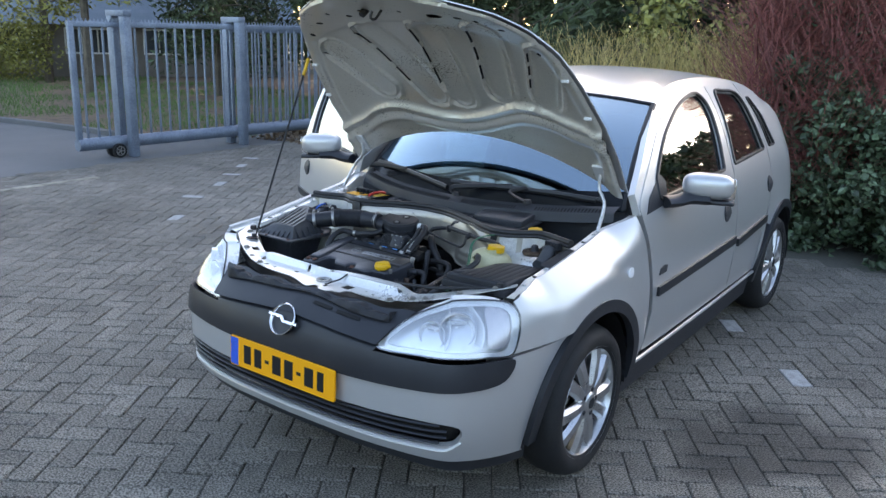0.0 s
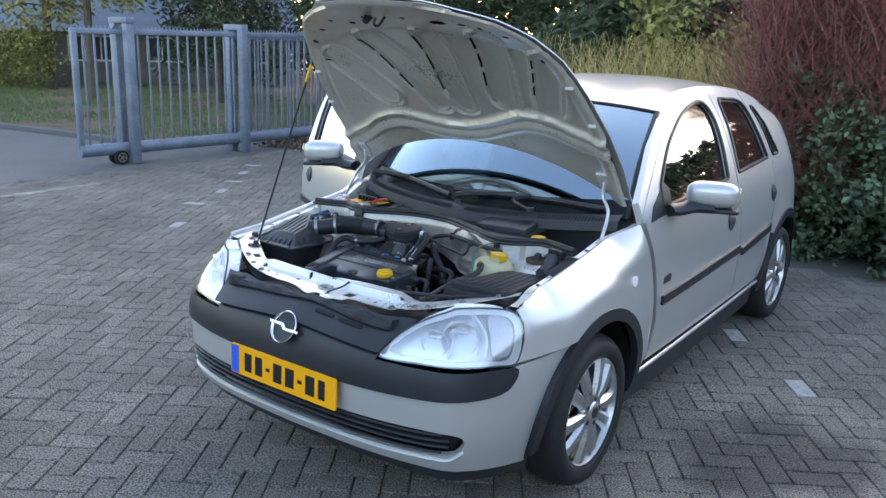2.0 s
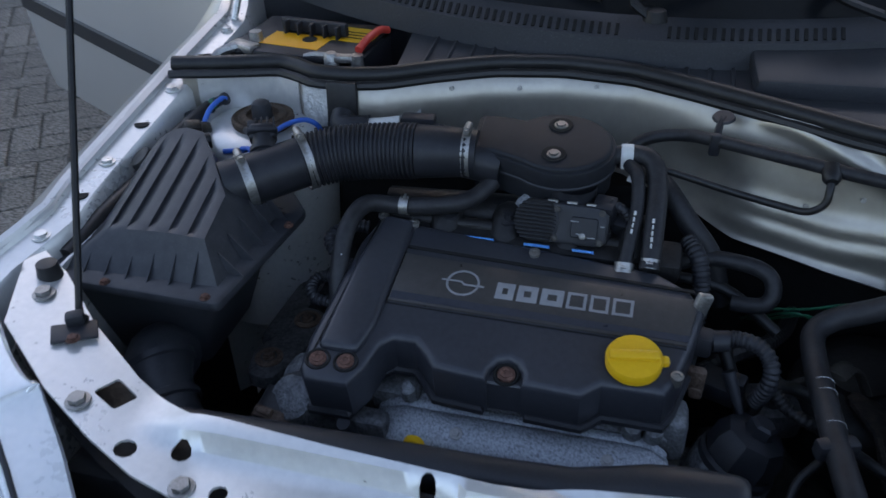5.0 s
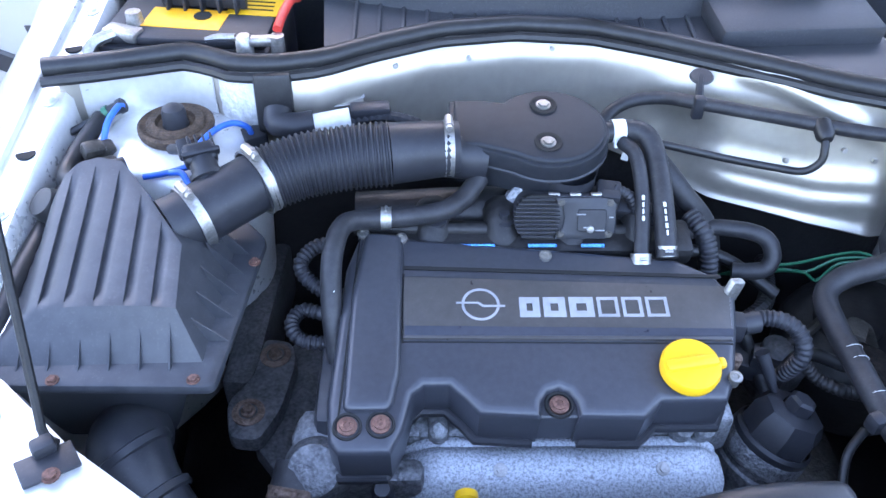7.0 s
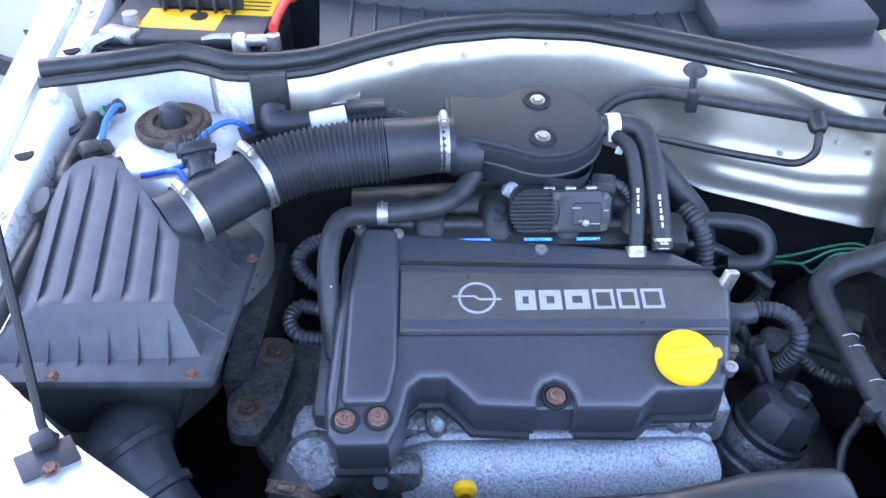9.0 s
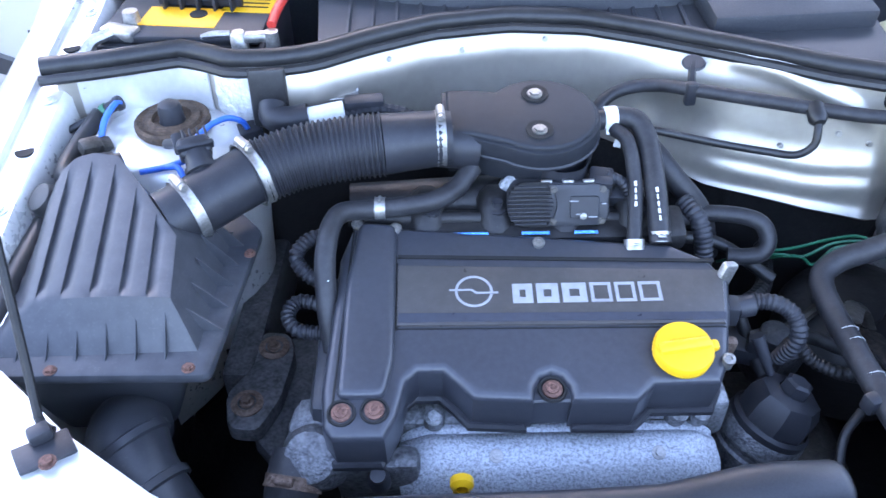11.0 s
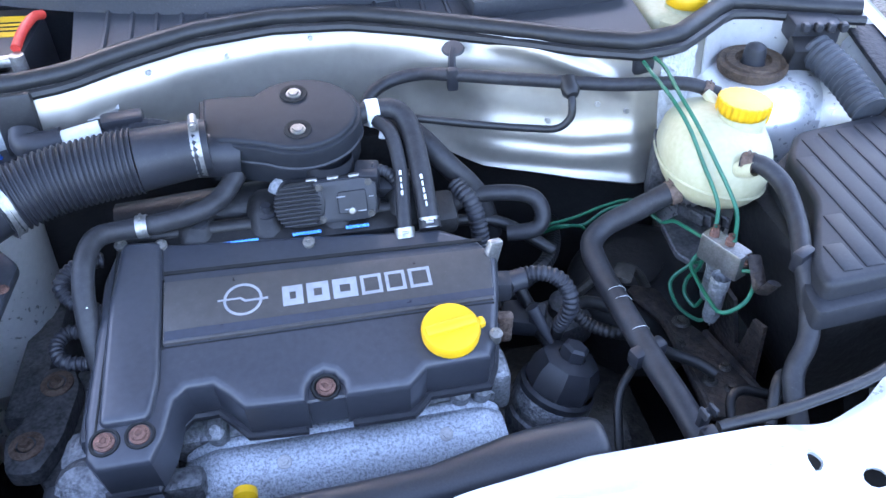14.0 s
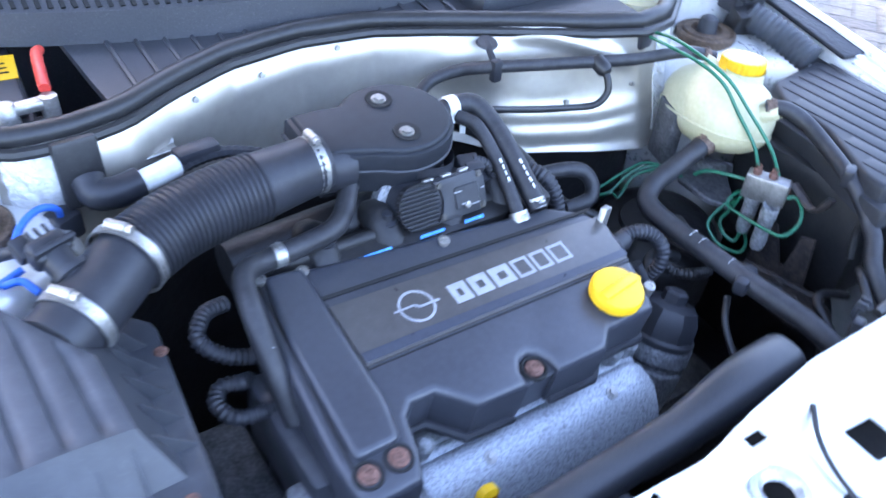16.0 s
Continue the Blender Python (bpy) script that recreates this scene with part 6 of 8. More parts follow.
for k in range(5):
    box(bm, (.004, .016, .020), pose(-.564 + .0235 * k, .992 - .003 * k, .903, 0, 0, -7), .001, 1)
part("lid_bar", bm, "plastic", bat)
bat.location = Vector(bat.location) + Vector((.0, .006, -.017))
# ---------------------------------------------------------------- engine
eng = empty("engine", (-.09, .53, .40), "four-cylinder petrol engine under a black plastic cover, dusty and part rusted", "engine")
EC = Matrix.Translation((-.085, .54, .752)) @ Euler((radians(11.0), 0, 0)).to_matrix().to_4x4()


def ec(x, y):
    """Plan place to the cover's own axes."""
    return (x + .085, (y - .54) / .98)


bm = bmesh.new()
box(bm, (.38, .19, .26), pose(-.10, .575, .50, 11), .02)
box(bm, (.36, .12, .14), pose(-.09, .46, .46), .02)
box(bm, (.06, .18, .26), pose(-.285, .52, .52), .02)
part("engine_block", bm, "dirty", eng)
top = [(-.312, .400), (-.302, .388), (-.252, .388), (-.240, .412), (-.232, .448), (-.220, .459), (-.195, .459), (-.180, .444), (-.166, .428), (-.106, .424), (-.104, .440), (-.097, .451), (-.086, .455), (-.076, .451), (-.069, .440), (-.068, .424), (-.004, .422), (.006, .430), (.016, .440), (.082, .440), (.094, .462), (.110, .52), (.118, .560), (.100, .590), (.062, .612), (-.243, .643), (-.292, .648), (-.306, .60), (-.316, .44)]
bm = bmesh.new()
prism(bm, [ec(x, y) for x, y in top], -.060, 0, EC, .009, 3)
cover = part("valve_cover", bm, "cover", eng, "black plastic valve cover with grey lettering")
bm = bmesh.new()
prism(bm, [ec(x + (.004 if x > -.09 else -.004), y + (.004 if y > .53 else -.005)) for x, y in top], -.064, -.054, EC, .003, 1)
part("cover_flange", bm, "plastic", cover)
bm = bmesh.new()
prism(bm, rounded([ec(*p) for p in ((-.300, .428), (-.252, .428), (-.244, .47), (-.243, .640), (-.286, .645), (-.297, .56))], .010, 3), -.02, .0085, EC, .008, 4)
part("timing_ridge", bm, "cover", cover)
bm = bmesh.new()
prism(bm, [ec(*p) for p in ((-.110, .428), (-.064, .428), (-.064, .465), (-.110, .465))], -.060, -.012, EC, .002, 1)
part("bolt_boss", bm, "cover", cover)
# thin black strip: the groove's shade as colour, nothing is cut
bm = bmesh.new()
prism(bm, [ec(*p) for p in ((-.305, .405), (-.303, .405), (-.2905, .644), (-.2925, .644))], -.004, .0006, EC)
part("edge_groove", bm, "ink", cover)
# the shadow gaps round the name panel, painted as black strips
bm = bmesh.new()
prism(bm, [ec(*p) for p in ((-.2445, .590), (-.2410, .590), (-.2410, .505), (-.2445, .505))], -.002, .0012, EC)
part("panel_gap", bm, "ink", cover)
bm = bmesh.new()
prism(bm, [ec(*p) for p in ((-.242, .507), (.100, .503), (.100, .5015), (-.242, .5055))], -.002, .0006, EC)
part("panel_gap", bm, "ink", cover)
PAN = [(-.242, .586), (.112, .572), (.100, .505), (-.242, .509)]
bm = bmesh.new()
prism(bm, [ec(*p) for p in PAN], -.002, .0035, EC, .0025, 2)
plq = part("name_panel", bm, material("warm_grey_name_panel", (.040, .037, .036), (.056, .052, .050), rough=.30, scale=8, fine=90, dust=.05), cover)
# bluish sheen along the panel's lower edge, painted as a strip
bm = bmesh.new()
prism(bm, [ec(*p) for p in ((-.240, .523), (.103, .518), (.101, .509), (-.240, .512))], .0030, .0042, EC)
part("bright_band", bm, material("painted_blue_sheen", (.027, .031, .042), (.036, .041, .055), rough=.30), plq)
# laid-on black strip; a scored line's shade is in its colour
bm = bmesh.new()
prism(bm, [ec(*p) for p in ((-.242, .600), (.105, .587), (.105, .583), (-.242, .596))], 0, .0022, EC)
part("score_line", bm, "ink", cover)
LG = EC @ Matrix.Translation((*ec(-.160, .549), .0036))
bm = bmesh.new()
lathe(bm, [(.0175, 0), (.0175, .0006), (.0203, .0006), (.0203, 0)], LG, 32)
prism(bm, [(-.026, .003), (-.002, .003), (.003, -.001), (.026, -.001), (.026, -.0035), (.002, -.0035), (-.003, .001), (-.026, .001)], 0, .0007, LG)
part("ring_mark", bm, "print", plq)
x = -.119
for k, w in enumerate((.0255, .0275, .0300, .0265, .0255, .0275)):
    bm = bmesh.new()
    a, b = x, x + w - .004
    ya, yb = .533, .5575
    w2 = .0075 if k < 3 else .0035
    bars = [(a, ya, a + w2, yb), (b - w2, ya, b, yb), (a + w2, yb - w2, b - w2, yb), (a + w2, ya, b - w2, ya + w2)]
    for p, q, r, s in bars:
        prism(bm, [ec(p, q), ec(r, q), ec(r, s), ec(p, s)], .0034, .0041, EC)
    part("print_bar", bm, "print", plq)
    x += w
bm = bmesh.new()
CP = EC @ Matrix.Translation((*ec(.046, .470), .0))
lathe(bm, [(.025, -.004), (.025, .003), (.0298, .005), (.0305, .014), (.0285, .0178), (.024, .0185), (0, .0182)], CP, 48)
box(bm, (.054, .013, .007), CP @ pose(0, 0, .0195, 0, 0, 8), .0035)
box(bm, (.010, .012, .010), CP @ pose(.032, .004, .011, 0, 0, 8), .004)
part("oil_cap", bm, "yellow", cover, "yellow oil filler cap")
for x, y, mt in ((-.294, .414, "rust"), (-.262, .416, "rust"), (-.086, .440, "rust"), (.092, .462, "bolt"), (-.245, .636, "bolt"), (-.288, .643, "bolt"), (-.085, .612, "bolt")):
    deep = -.010 if y == .440 else 0.0
    c = EC @ Vector((*ec(x, y), (.002 if mt == "bolt" else .001) + deep))
    at = Matrix.Translation(c) @ EC.to_3x3().to_4x4()
    if mt == "rust":
        # black ring on the surface stands for a shaded recess
        bm = bmesh.new()
        lathe(bm, [(.0105, -.003), (.0118, .0006), (.0140, .0010), (.0148, -.002)], at, 24)
        part("bolt_recess", bm, "ink", cover)
    bm = bmesh.new()
    lathe(bm, [(0, .003), (.0028, .003), (.0034, .0044), (.0066, .0040), (.0072, .002), (.0098 if mt == "rust" else .006, .0012), (.0098 if mt == "rust" else .006, -.010)], at, 18)
    part("cover_bolt", bm, mt, cover)

# exhaust manifold shield and castings at the front
def shield_at(x, t):
    y, z = .462 - .075 * t, .640 - .010 * t - .055 * t * t * t
    z -= .03 * max(0.0, abs(x + .073) - .145) / .03 * .6 if abs(x + .073) > .145 else 0
    z -= .004 * math.exp(-((t - .12) / .05) ** 2)
    return (x, y, z)


bm = panel(rounded([(-.240, 0), (.094, 0), (.100, .5), (.085, 1.0), (-.235, 1.0), (-.245, .5)], .05), shield_at, (), 0.022, 0.003)
shield = part("heat_shield", bm, "shield", eng, "speckled corroded metal heat shield")
for x in (-.140, .032):
    bm = bmesh.new()
    p = Vector(shield_at(x, .45))
    lathe(bm, [(.0125, -.002), (.0120, .0012), (.008, .0022), (.0, .0022)], pose(*p, 30), 24)
    part("bolt_seat", bm, "dirty", shield)
    bm = bmesh.new()
    lathe(bm, [(.0078, .0), (.0074, .002), (.0050, .0025)], pose(p.x, p.y - .001, p.z + .0018, 30), 18)
    bolt(bm, p + Vector((0, -.0015, .003)), (0, -.5, .87), .0045, .004)
    part("shield_bolt", bm, "bolt", shield)
for x in (-.205, .055, .078):
    bm = bmesh.new()
    lathe(bm, [(.010, 0), (.010, .022), (.006, .026), (0, .026)], pose(x, .462, .645, 20), 14)
    box(bm, (.022, .03, .016), pose(x, .470, .648, 20), .005)
    part("casting_boss", bm, "cast", eng)
bm = bmesh.new()
box(bm, (.36, .05, .06), pose(-.08, .490, .620, 11), .012)
part("cylinder_head", bm, "cast", eng)
bm = bmesh.new()
lathe(bm, [(.028, -.03), (.038, 0), (.036, .03), (.026, .05), (.012, .055), (0, .055)], toward((-.325, .435, .63), (-.335, .38, .70)), 22)
box(bm, (.06, .05, .09), pose(-.325, .455, .635, 10, 0, -15), .016)
box(bm, (.09, .03, .07), pose(-.265, .425, .61, 5), .010)
part("thermostat_housing", bm, "castdark", eng)
bm = bmesh.new()
tube(bm, [(-.345, .425, .648), (-.352, .39, .628), (-.358, .35, .565), (-.34, .33, .48)], .028, 16, 6)
h = part("lower_hose", bm, "hose", eng)
bm = bmesh.new()
clamp(bm, (-.350, .398, .634), (-.1, -.5, -.3), .0285, .013)
part("hose_clamp", bm, "rustdark", h)
bm = bmesh.new()
lathe(bm, [(.012, 0), (.012, .02), (.008, .025), (.008, .035), (0, .036)], pose(-.262, .402, .625, 20), 12)
part("sensor", bm, "plastic", eng)
bm = bmesh.new()
box(bm, (.018, .004, .055), pose(-.178, .392, .625, 12), .002)
lathe(bm, [(.006, 0), (.012, .004), (.012, .012), (.006, .016)], pose(-.178, .392, .650, 90), 14)
part("dipstick_handle", bm, "yellow", eng)

# engine mount at the timing end
bm = bmesh.new()
prism(bm, rounded([(-.44, .49), (-.405, .485), (-.385, .53), (-.375, .60), (-.385, .635), (-.42, .64), (-.425, .58), (-.45, .54)], .012), .585, .606, Matrix(), .004, 2)
mount = part("mount_bracket", bm, "grime", eng)
bm = bmesh.new()
prism(bm, rounded([(-.39, .650), (-.325, .650), (-.325, .452), (-.379, .452), (-.417, .499), (-.40, .58)], .008), .555, .583, Matrix(), .004, 2)
part("mount_plate", bm, "grime", eng)
bm = bmesh.new()
box(bm, (.042, .34, .10), pose(-.440, .755, .535, 0, 0, -3), .008)
for k in range(5):
    lathe(bm, [(0, .003), (.006, .002), (.010, 0)], pose(-.443 + .003 * (k % 2), .66 + .04 * k, .585), 12)
part("chassis_rail", bm, "grime", car)
for x, y in ((-.422, .524), (-.402, .610)):
    bm = bmesh.new()
    lathe(bm, [(.019, .0), (.019, .002), (.013, .004), (.011, .003)], pose(x, y, .606), 22)
    bolt(bm, (x, y, .608), (0, 0, 1), .006, .008)
    part("mount_bolt", bm, "rustdark", mount)
bm = bmesh.new()
box(bm, (.03, .16, .09), pose(-.318, .52, .655), .012)
part("belt_cover", bm, "dusty", eng)

# intake side: throttle lid, body, manifold
TL = Matrix.Translation((-.070, .735, .8505)) @ Euler((radians(9), radians(0), 0)).to_matrix().to_4x4()
lid = [(.070 * math.cos(a) - .005, .065 * math.sin(a) + .002) for a in np.linspace(radians(-128), radians(140), 26)] + [(-.085, .048), (-.120, .048), (-.120, -.032), (-.092, -.034)]
bm = bmesh.new()
prism(bm, [(x * .94, y * .93) for x, y in lid], -.050, -.010, TL, .006, 2)
prism(bm, lid, -.016, .006, TL, .004, 2)
prism(bm, [(x * .945 - .001, y * .93) for x, y in lid], .002, .0115, TL, .005, 3)
thr = part("throttle_lid", bm, "lidblack", eng, "round black intake lid with two bolts")
bm = bmesh.new()
prism(bm, [(x * 1.025, y * 1.03) for x, y in lid], -.019, -.015, TL, .0015, 1)
part("lid_seam", bm, "plastic", thr)
for y in (.033, -.030):
    # black ring: the shade of a sunken bolt seat, by colour
    bm = bmesh.new()
    c = TL @ Vector((-.010, y, .0125))
    lathe(bm, [(.016, .0), (.0155, .0012), (.011, .0014)], Matrix.Translation(c) @ TL.to_3x3().to_4x4(), 20)
    part("bolt_recess", bm, "ink", thr)
    bm = bmesh.new()
    bolt(bm, c, TL.to_3x3() @ Vector((0, 0, 1)), .0062, .004)
    part("lid_bolt", bm, "bolt", thr)
bm = bmesh.new()
tube(bm, [(-.215, .712, .838), (-.150, .716, .828)], .0265, 20, 2)
part("lid_inlet", bm, "plastic", thr)
bm = bmesh.new()
prism(bm, [(-.05 - .022 * math.sin(a), -.028 * math.cos(a)) for a in np.linspace(0, math.pi, 12)] + [(.040, .028), (.054, .020), (.054, -.020), (.042, -.028)], -.022, .024, pose(-.064, .680, .793, 66, 0, 0) @ Matrix.Diagonal((.92, .92, 1, 1)), .004, 2)
TB = pose(-.064, .680, .793, 66, 0, 0) @ Matrix.Diagonal((.92, .92, 1, 1))
prism(bm, rounded([(-.024, -.026), (-.014, -.014), (-.011, 0), (-.014, .014), (-.024, .026), (.038, .026), (.051, .018), (.051, -.018), (.040, -.026)], .003, 3), .022, .028, TB, .0015, 2)
prism(bm, rounded([(.004, -.016), (.004, .012), (.040, .012), (.040, -.016)], .004, 3), .026, .030, TB, .001, 1)
lathe(bm, [(.030, -.03), (.030, .05)], pose(-.065, .705, .785), 20)
rod(bm, (-.13, .69, .785), (-.115, .69, .785), .013)
box(bm, (.02, .03, .02), pose(.0, .69, .795, 20, 0, -10), .004)
tb = part("throttle_body", bm, "plastic", eng)
for k in range(10):
    v = -.0235 + .0052 * k
    x0 = -.052 - .0215 * math.sqrt(max(0.0, 1 - (v / .028) ** 2))
    x1 = -.026 + .010 * (1 - (v / .026) ** 2)
    bm = bmesh.new()
    box(bm, (x1 - x0, .0024, .010), TB @ pose((x0 + x1) / 2, v, .0225), .0008, 1)
    part("cooling_fin", bm, "plastic", tb)
# black plate: the shade between the fins is its colour
bm = bmesh.new()
prism(bm, [(-.05 - .0225 * math.sin(a), -.0285 * math.cos(a)) for a in np.linspace(0, math.pi, 12)] + [(-.02, .0285), (-.02, -.0285)], .015, .0243, TB, .001, 1)
part("grille_back", bm, "ink", tb)
for x in (-.024, .002, .028):
    bm = bmesh.new()
    box(bm, (.014, .004, .008), TB @ pose(x, .0285, .019), .0012, 1)
    part("clip", bm, "zinc", tb)
for x in (-.016, .044):
    for y in (-.020, .020):
        bm = bmesh.new()
        bolt(bm, TB @ Vector((x, y, .028)), TB.to_3x3() @ Vector((0, 0, 1)), .003, .002)
        part("body_screw", bm, "dirty", tb)
for x0, dz, w in ((-.056, .006, .010), (-.050, -.008, .006), (-.034, -.011, .010), (-.022, .003, .005)):
    bm = bmesh.new()
    box(bm, (w, .0012, .0012), pose(x0, .6523 + .445 * dz, .8040 + dz, -24))
    part("moulded_mark", bm, "print", tb)
bm = bmesh.new()
prism(bm, [(-.050 - .026 * math.sin(a), -.031 * math.cos(a)) for a in np.linspace(0, math.pi, 12)] + [(.02, .031), (.02, -.031)], -.026, -.008, pose(-.064, .680, .793, 66, 0, 0), .003, 1)
part("casting", bm, "cast", tb)
bm = bmesh.new()
lathe(bm, [(.005, 0), (.004, .004), (0, .005)], toward((-.045, .6500, .793), (-.045, .610, .809)), 8)
part("body_screw", bm, "bolt", tb)
bm = bmesh.new()
box(bm, (.028, .026, .030), pose(-.022, .685, .813, 15, 0, -12), .004)
box(bm, (.022, .012, .012), pose(-.022, .672, .822, 15, 0, -12), .002)
tube(bm, [(-.018, .685, .824), (.002, .682, .815), (.014, .675, .795), (.022, .665, .772)], .006, 10, 5, rib=.001, pitch=.005)
part("throttle_plug", bm, "plastic", tb)
tb.location = Vector(tb.location) + Vector((.013, -.006, -.012))
bm = bmesh.new()
tube(bm, [(-.30, .705, .75), (-.10, .71, .755), (.06, .70, .75)], .030, 12, 4)
man = part("intake_manifold", bm, "black", eng)
for x in (-.21, -.13, -.05, .03):
    bm = bmesh.new()
    tube(bm, [(x, .71, .76), (x, .68, .775), (x, .655, .76), (x, .62, .72)], .021, 10, 4, flat=.8)
    part("intake_runner", bm, "black", man)
bm = bmesh.new()
box(bm, (.36, .05, .03), pose(-.09, .655, .752, 11), .008)
part("port_flange", bm, "black", man)
bm = bmesh.new()
rod(bm, (-.30, .662, .768), (.06, .660, .764), .009, seg=12)
rail = part("fuel_rail", bm, "black", eng)
for a, b in ((-.187, -.148), (-.110, -.078), (-.050, -.024)):
    bm = bmesh.new()
    tube(bm, [(a + .008, .632, .7665), ((a + b) / 2 + .008, .631, .7675), (b + .008, .632, .7665)], .0016, 8, 3, rib=.0006, pitch=.004)
    part("blue_sleeve", bm, "bluelight", rail)
for x in (-.205, -.128, -.065, -.01, .045):
    bm = bmesh.new()
    lathe(bm, [(.012, -.015), (.012, .012), (.006, .014), (.006, .022), (0, .022)], pose(x, .662, .768), 12)
    part("injector", bm, "plastic", rail)

# breather and vacuum hoses on the engine
def hose(name, pts, r, mat="hose", parent=None, label="", n=7, rib=0.0, pitch=.006, seg=12):
    bm = bmesh.new()
    tube(bm, pts, r, seg, n, rib=rib, pitch=pitch)
    return part(name, bm, mat, parent, label)


hose("breather_hose", [(-.01, .745, .842), (.018, .747, .846), (.040, .738, .844), (.050, .712, .828), (.052, .66, .798), (.052, .612, .765)], .0125, parent=eng)
hose("vacuum_hose", [(.012, .735, .838), (.025, .712, .833), (.029, .675, .808), (.026, .640, .785), (.022, .608, .760)], .0085, parent=eng)
bm = bmesh.new()
lathe(bm, [(.0128, -.008), (.0138, -.007), (.0138, .007), (.0128, .008)], toward((.008, .747, .845), (1.008, .847, .845)), 20)
box(bm, (.014, .003, .018), pose(.009, .7345, .840, -20, 0, 5), .001, 1)
box(bm, (.009, .001, .016), pose(.018, .7300, .824, -25, 20, 5))
part("hose_band", bm, "label", eng)
for p in ((.0225, .612, .764), (.052, .618, .770)):
    bm = bmesh.new()
    clamp(bm, p, (0, -.6, -.7), .011, .012)
    part("hose_clamp", bm, "zinc", eng)
hose("coolant_pipe", [(-.312, .52, .70), (-.318, .55, .75), (-.318, .59, .787), (-.308, .632, .797), (-.278, .653, .788), (-.240, .655, .790), (-.20, .655, .798), (-.175, .675, .80), (-.155, .70, .812)], .0115, parent=eng)
bm = bmesh.new()
clamp(bm, (-.262, .654, .789), (1, 0, 0), .012, .012)
part("hose_clamp", bm, "zinc", eng)
hose("ribbed_conduit", [(-.325, .600, .69), (-.337, .590, .702), (-.358, .592, .704), (-.368, .574, .702), (-.356, .553, .698), (-.315, .548, .695)], .0072, "plastic", eng, rib=.0016)
hose("ribbed_conduit", [(-.318, .665, .74), (-.345, .655, .745), (-.361, .630, .738), (-.342, .610, .724), (-.308, .604, .712)], .0075, "plastic", eng, rib=.0016)
hose("ribbed_conduit", [(.115, .552, .722), (.150, .558, .724), (.173, .553, .726), (.190, .544, .719), (.197, .532, .706), (.195, .527, .685), (.188, .535, .655)], .0085, "plastic", eng, rib=.0014, pitch=.006)
hose("ribbed_conduit", [(.200, .535, .690), (.206, .529, .678), (.221, .519, .666), (.247, .507, .660), (.290, .515, .640)], .0068, "black", eng, rib=.0012, pitch=.006)
bm = bmesh.new()
box(bm, (.022, .012, .034), pose(.118, .527, .684, 10, 0, -6), .004)
box(bm, (.016, .016, .020), pose(.121, .530, .664, 10, 0, -6), .004)
part("end_plate", bm, "rustdark", eng)
bm = bmesh.new()
rod(bm, (.152, .531, .698), (.166, .515, .668), .008, .006, 12)
rod(bm, (.166, .515, .668), Vector((.166, .515, .668)) + (Vector((.166, .515, .668)) - Vector((.152, .531, .698))) * .35, .005, .004, 10)
part("oil_pressure_sensor", bm, "plastic", eng)
bm = bmesh.new()
box(bm, (.028, .026, .028), pose(.118, .550, .720, 0, 0, -10), .005)
rod(bm, (.13, .552, .721), (.148, .555, .722), .0125)
part("sensor_plug", bm, "plastic", eng)
hose("cross_hose", [(.065, .685, .722), (.12, .705, .730), (.17, .700, .732), (.198, .688, .728), (.206, .674, .712), (.198, .666, .698), (.178, .668, .692), (.160, .672, .690)], .0105, parent=eng)
hose("ribbed_conduit", [(.095, .69, .765), (.110, .665, .755), (.117, .65, .73), (.119, .64, .695), (.115, .63, .66)], .010, "plastic", eng, rib=.0014)
hose("heater_hose", [(.03, .80, .80), (.06, .755, .800), (.095, .725, .768), (.130, .715, .725), (.15, .71, .66)], .0145, parent=eng)
bm = bmesh.new()
box(bm, (.018, .01, .04), pose(.112, .565, .755, 0, 15, 20), .003)
part("lifting_eye", bm, "zinc", eng)
bm = bmesh.new()
OF = toward((.176, .484, .614), (.176 + .34, .484 + .12, .614 + .9))
lathe(bm, [(.044, -.014), (.0455, -.010), (.0455, -.003), (.042, .001)], OF, 28)
lathe(bm, [(.042, .0), (.041, .024), (.034, .038), (.017, .042)], OF, 8)
lathe(bm, [(.0165, .036), (.0160, .054), (.012, .057), (0, .057)], OF, 6)
part("oil_filter_housing", bm, "plastic", eng)
bm = bmesh.new()
lathe(bm, [(.036, -.13), (.041, -.09), (.045, -.075), (.046, -.045), (.043, -.042), (.043, -.036), (.047, -.032), (.047, -.013), (.044, -.009), (.030, -.008)], OF, 26)
box(bm, (.07, .07, .09), pose(.115, .50, .53), .02)
part("filter_base", bm, "castdark", eng)
bm = bmesh.new()
box(bm, (.03, .05, .06), pose(.100, .49, .635), .010)
part("end_casting", bm, "cast", eng)
for k, p in enumerate((((.175, .53, .58), (.195, .545, .650), (.225, .56, .662), (.275, .56, .64)), ((.15, .60, .68), (.17, .57, .64), (.18, .53, .62)), ((.06, .70, .70), (.15, .70, .69), (.22, .66, .66)))):
    hose("wire_loom", p, .008, "rubber", eng)


def print_marks(a, b, r, n, facing):
    """Short pale print bars along a hose between a and b."""
    a, b, o = Vector(a), Vector(b), Vector(facing).normalized() * (r + .0002)
    for k in range(n):
        bm = bmesh.new()
        p, q = a.lerp(b, (k + .12) / n), a.lerp(b, (k + .78) / n)
        tube(bm, [p + o, p.lerp(q, .5) + o, q + o], .0012 if k % 3 else .0017, 5, 1, flat=1.0)
        part("print_bar", bm, "label", eng)


print_marks((.0515, .665, .801), (.052, .63, .779), .0122, 5, (-.1, -.6, .7))
print_marks((.0288, .672, .806), (.0265, .645, .788), .0082, 4, (-.1, -.6, .7))
print_marks((-.314, .610, .792), (-.318, .560, .760), .0115, 6, (.25, -.6, .7))
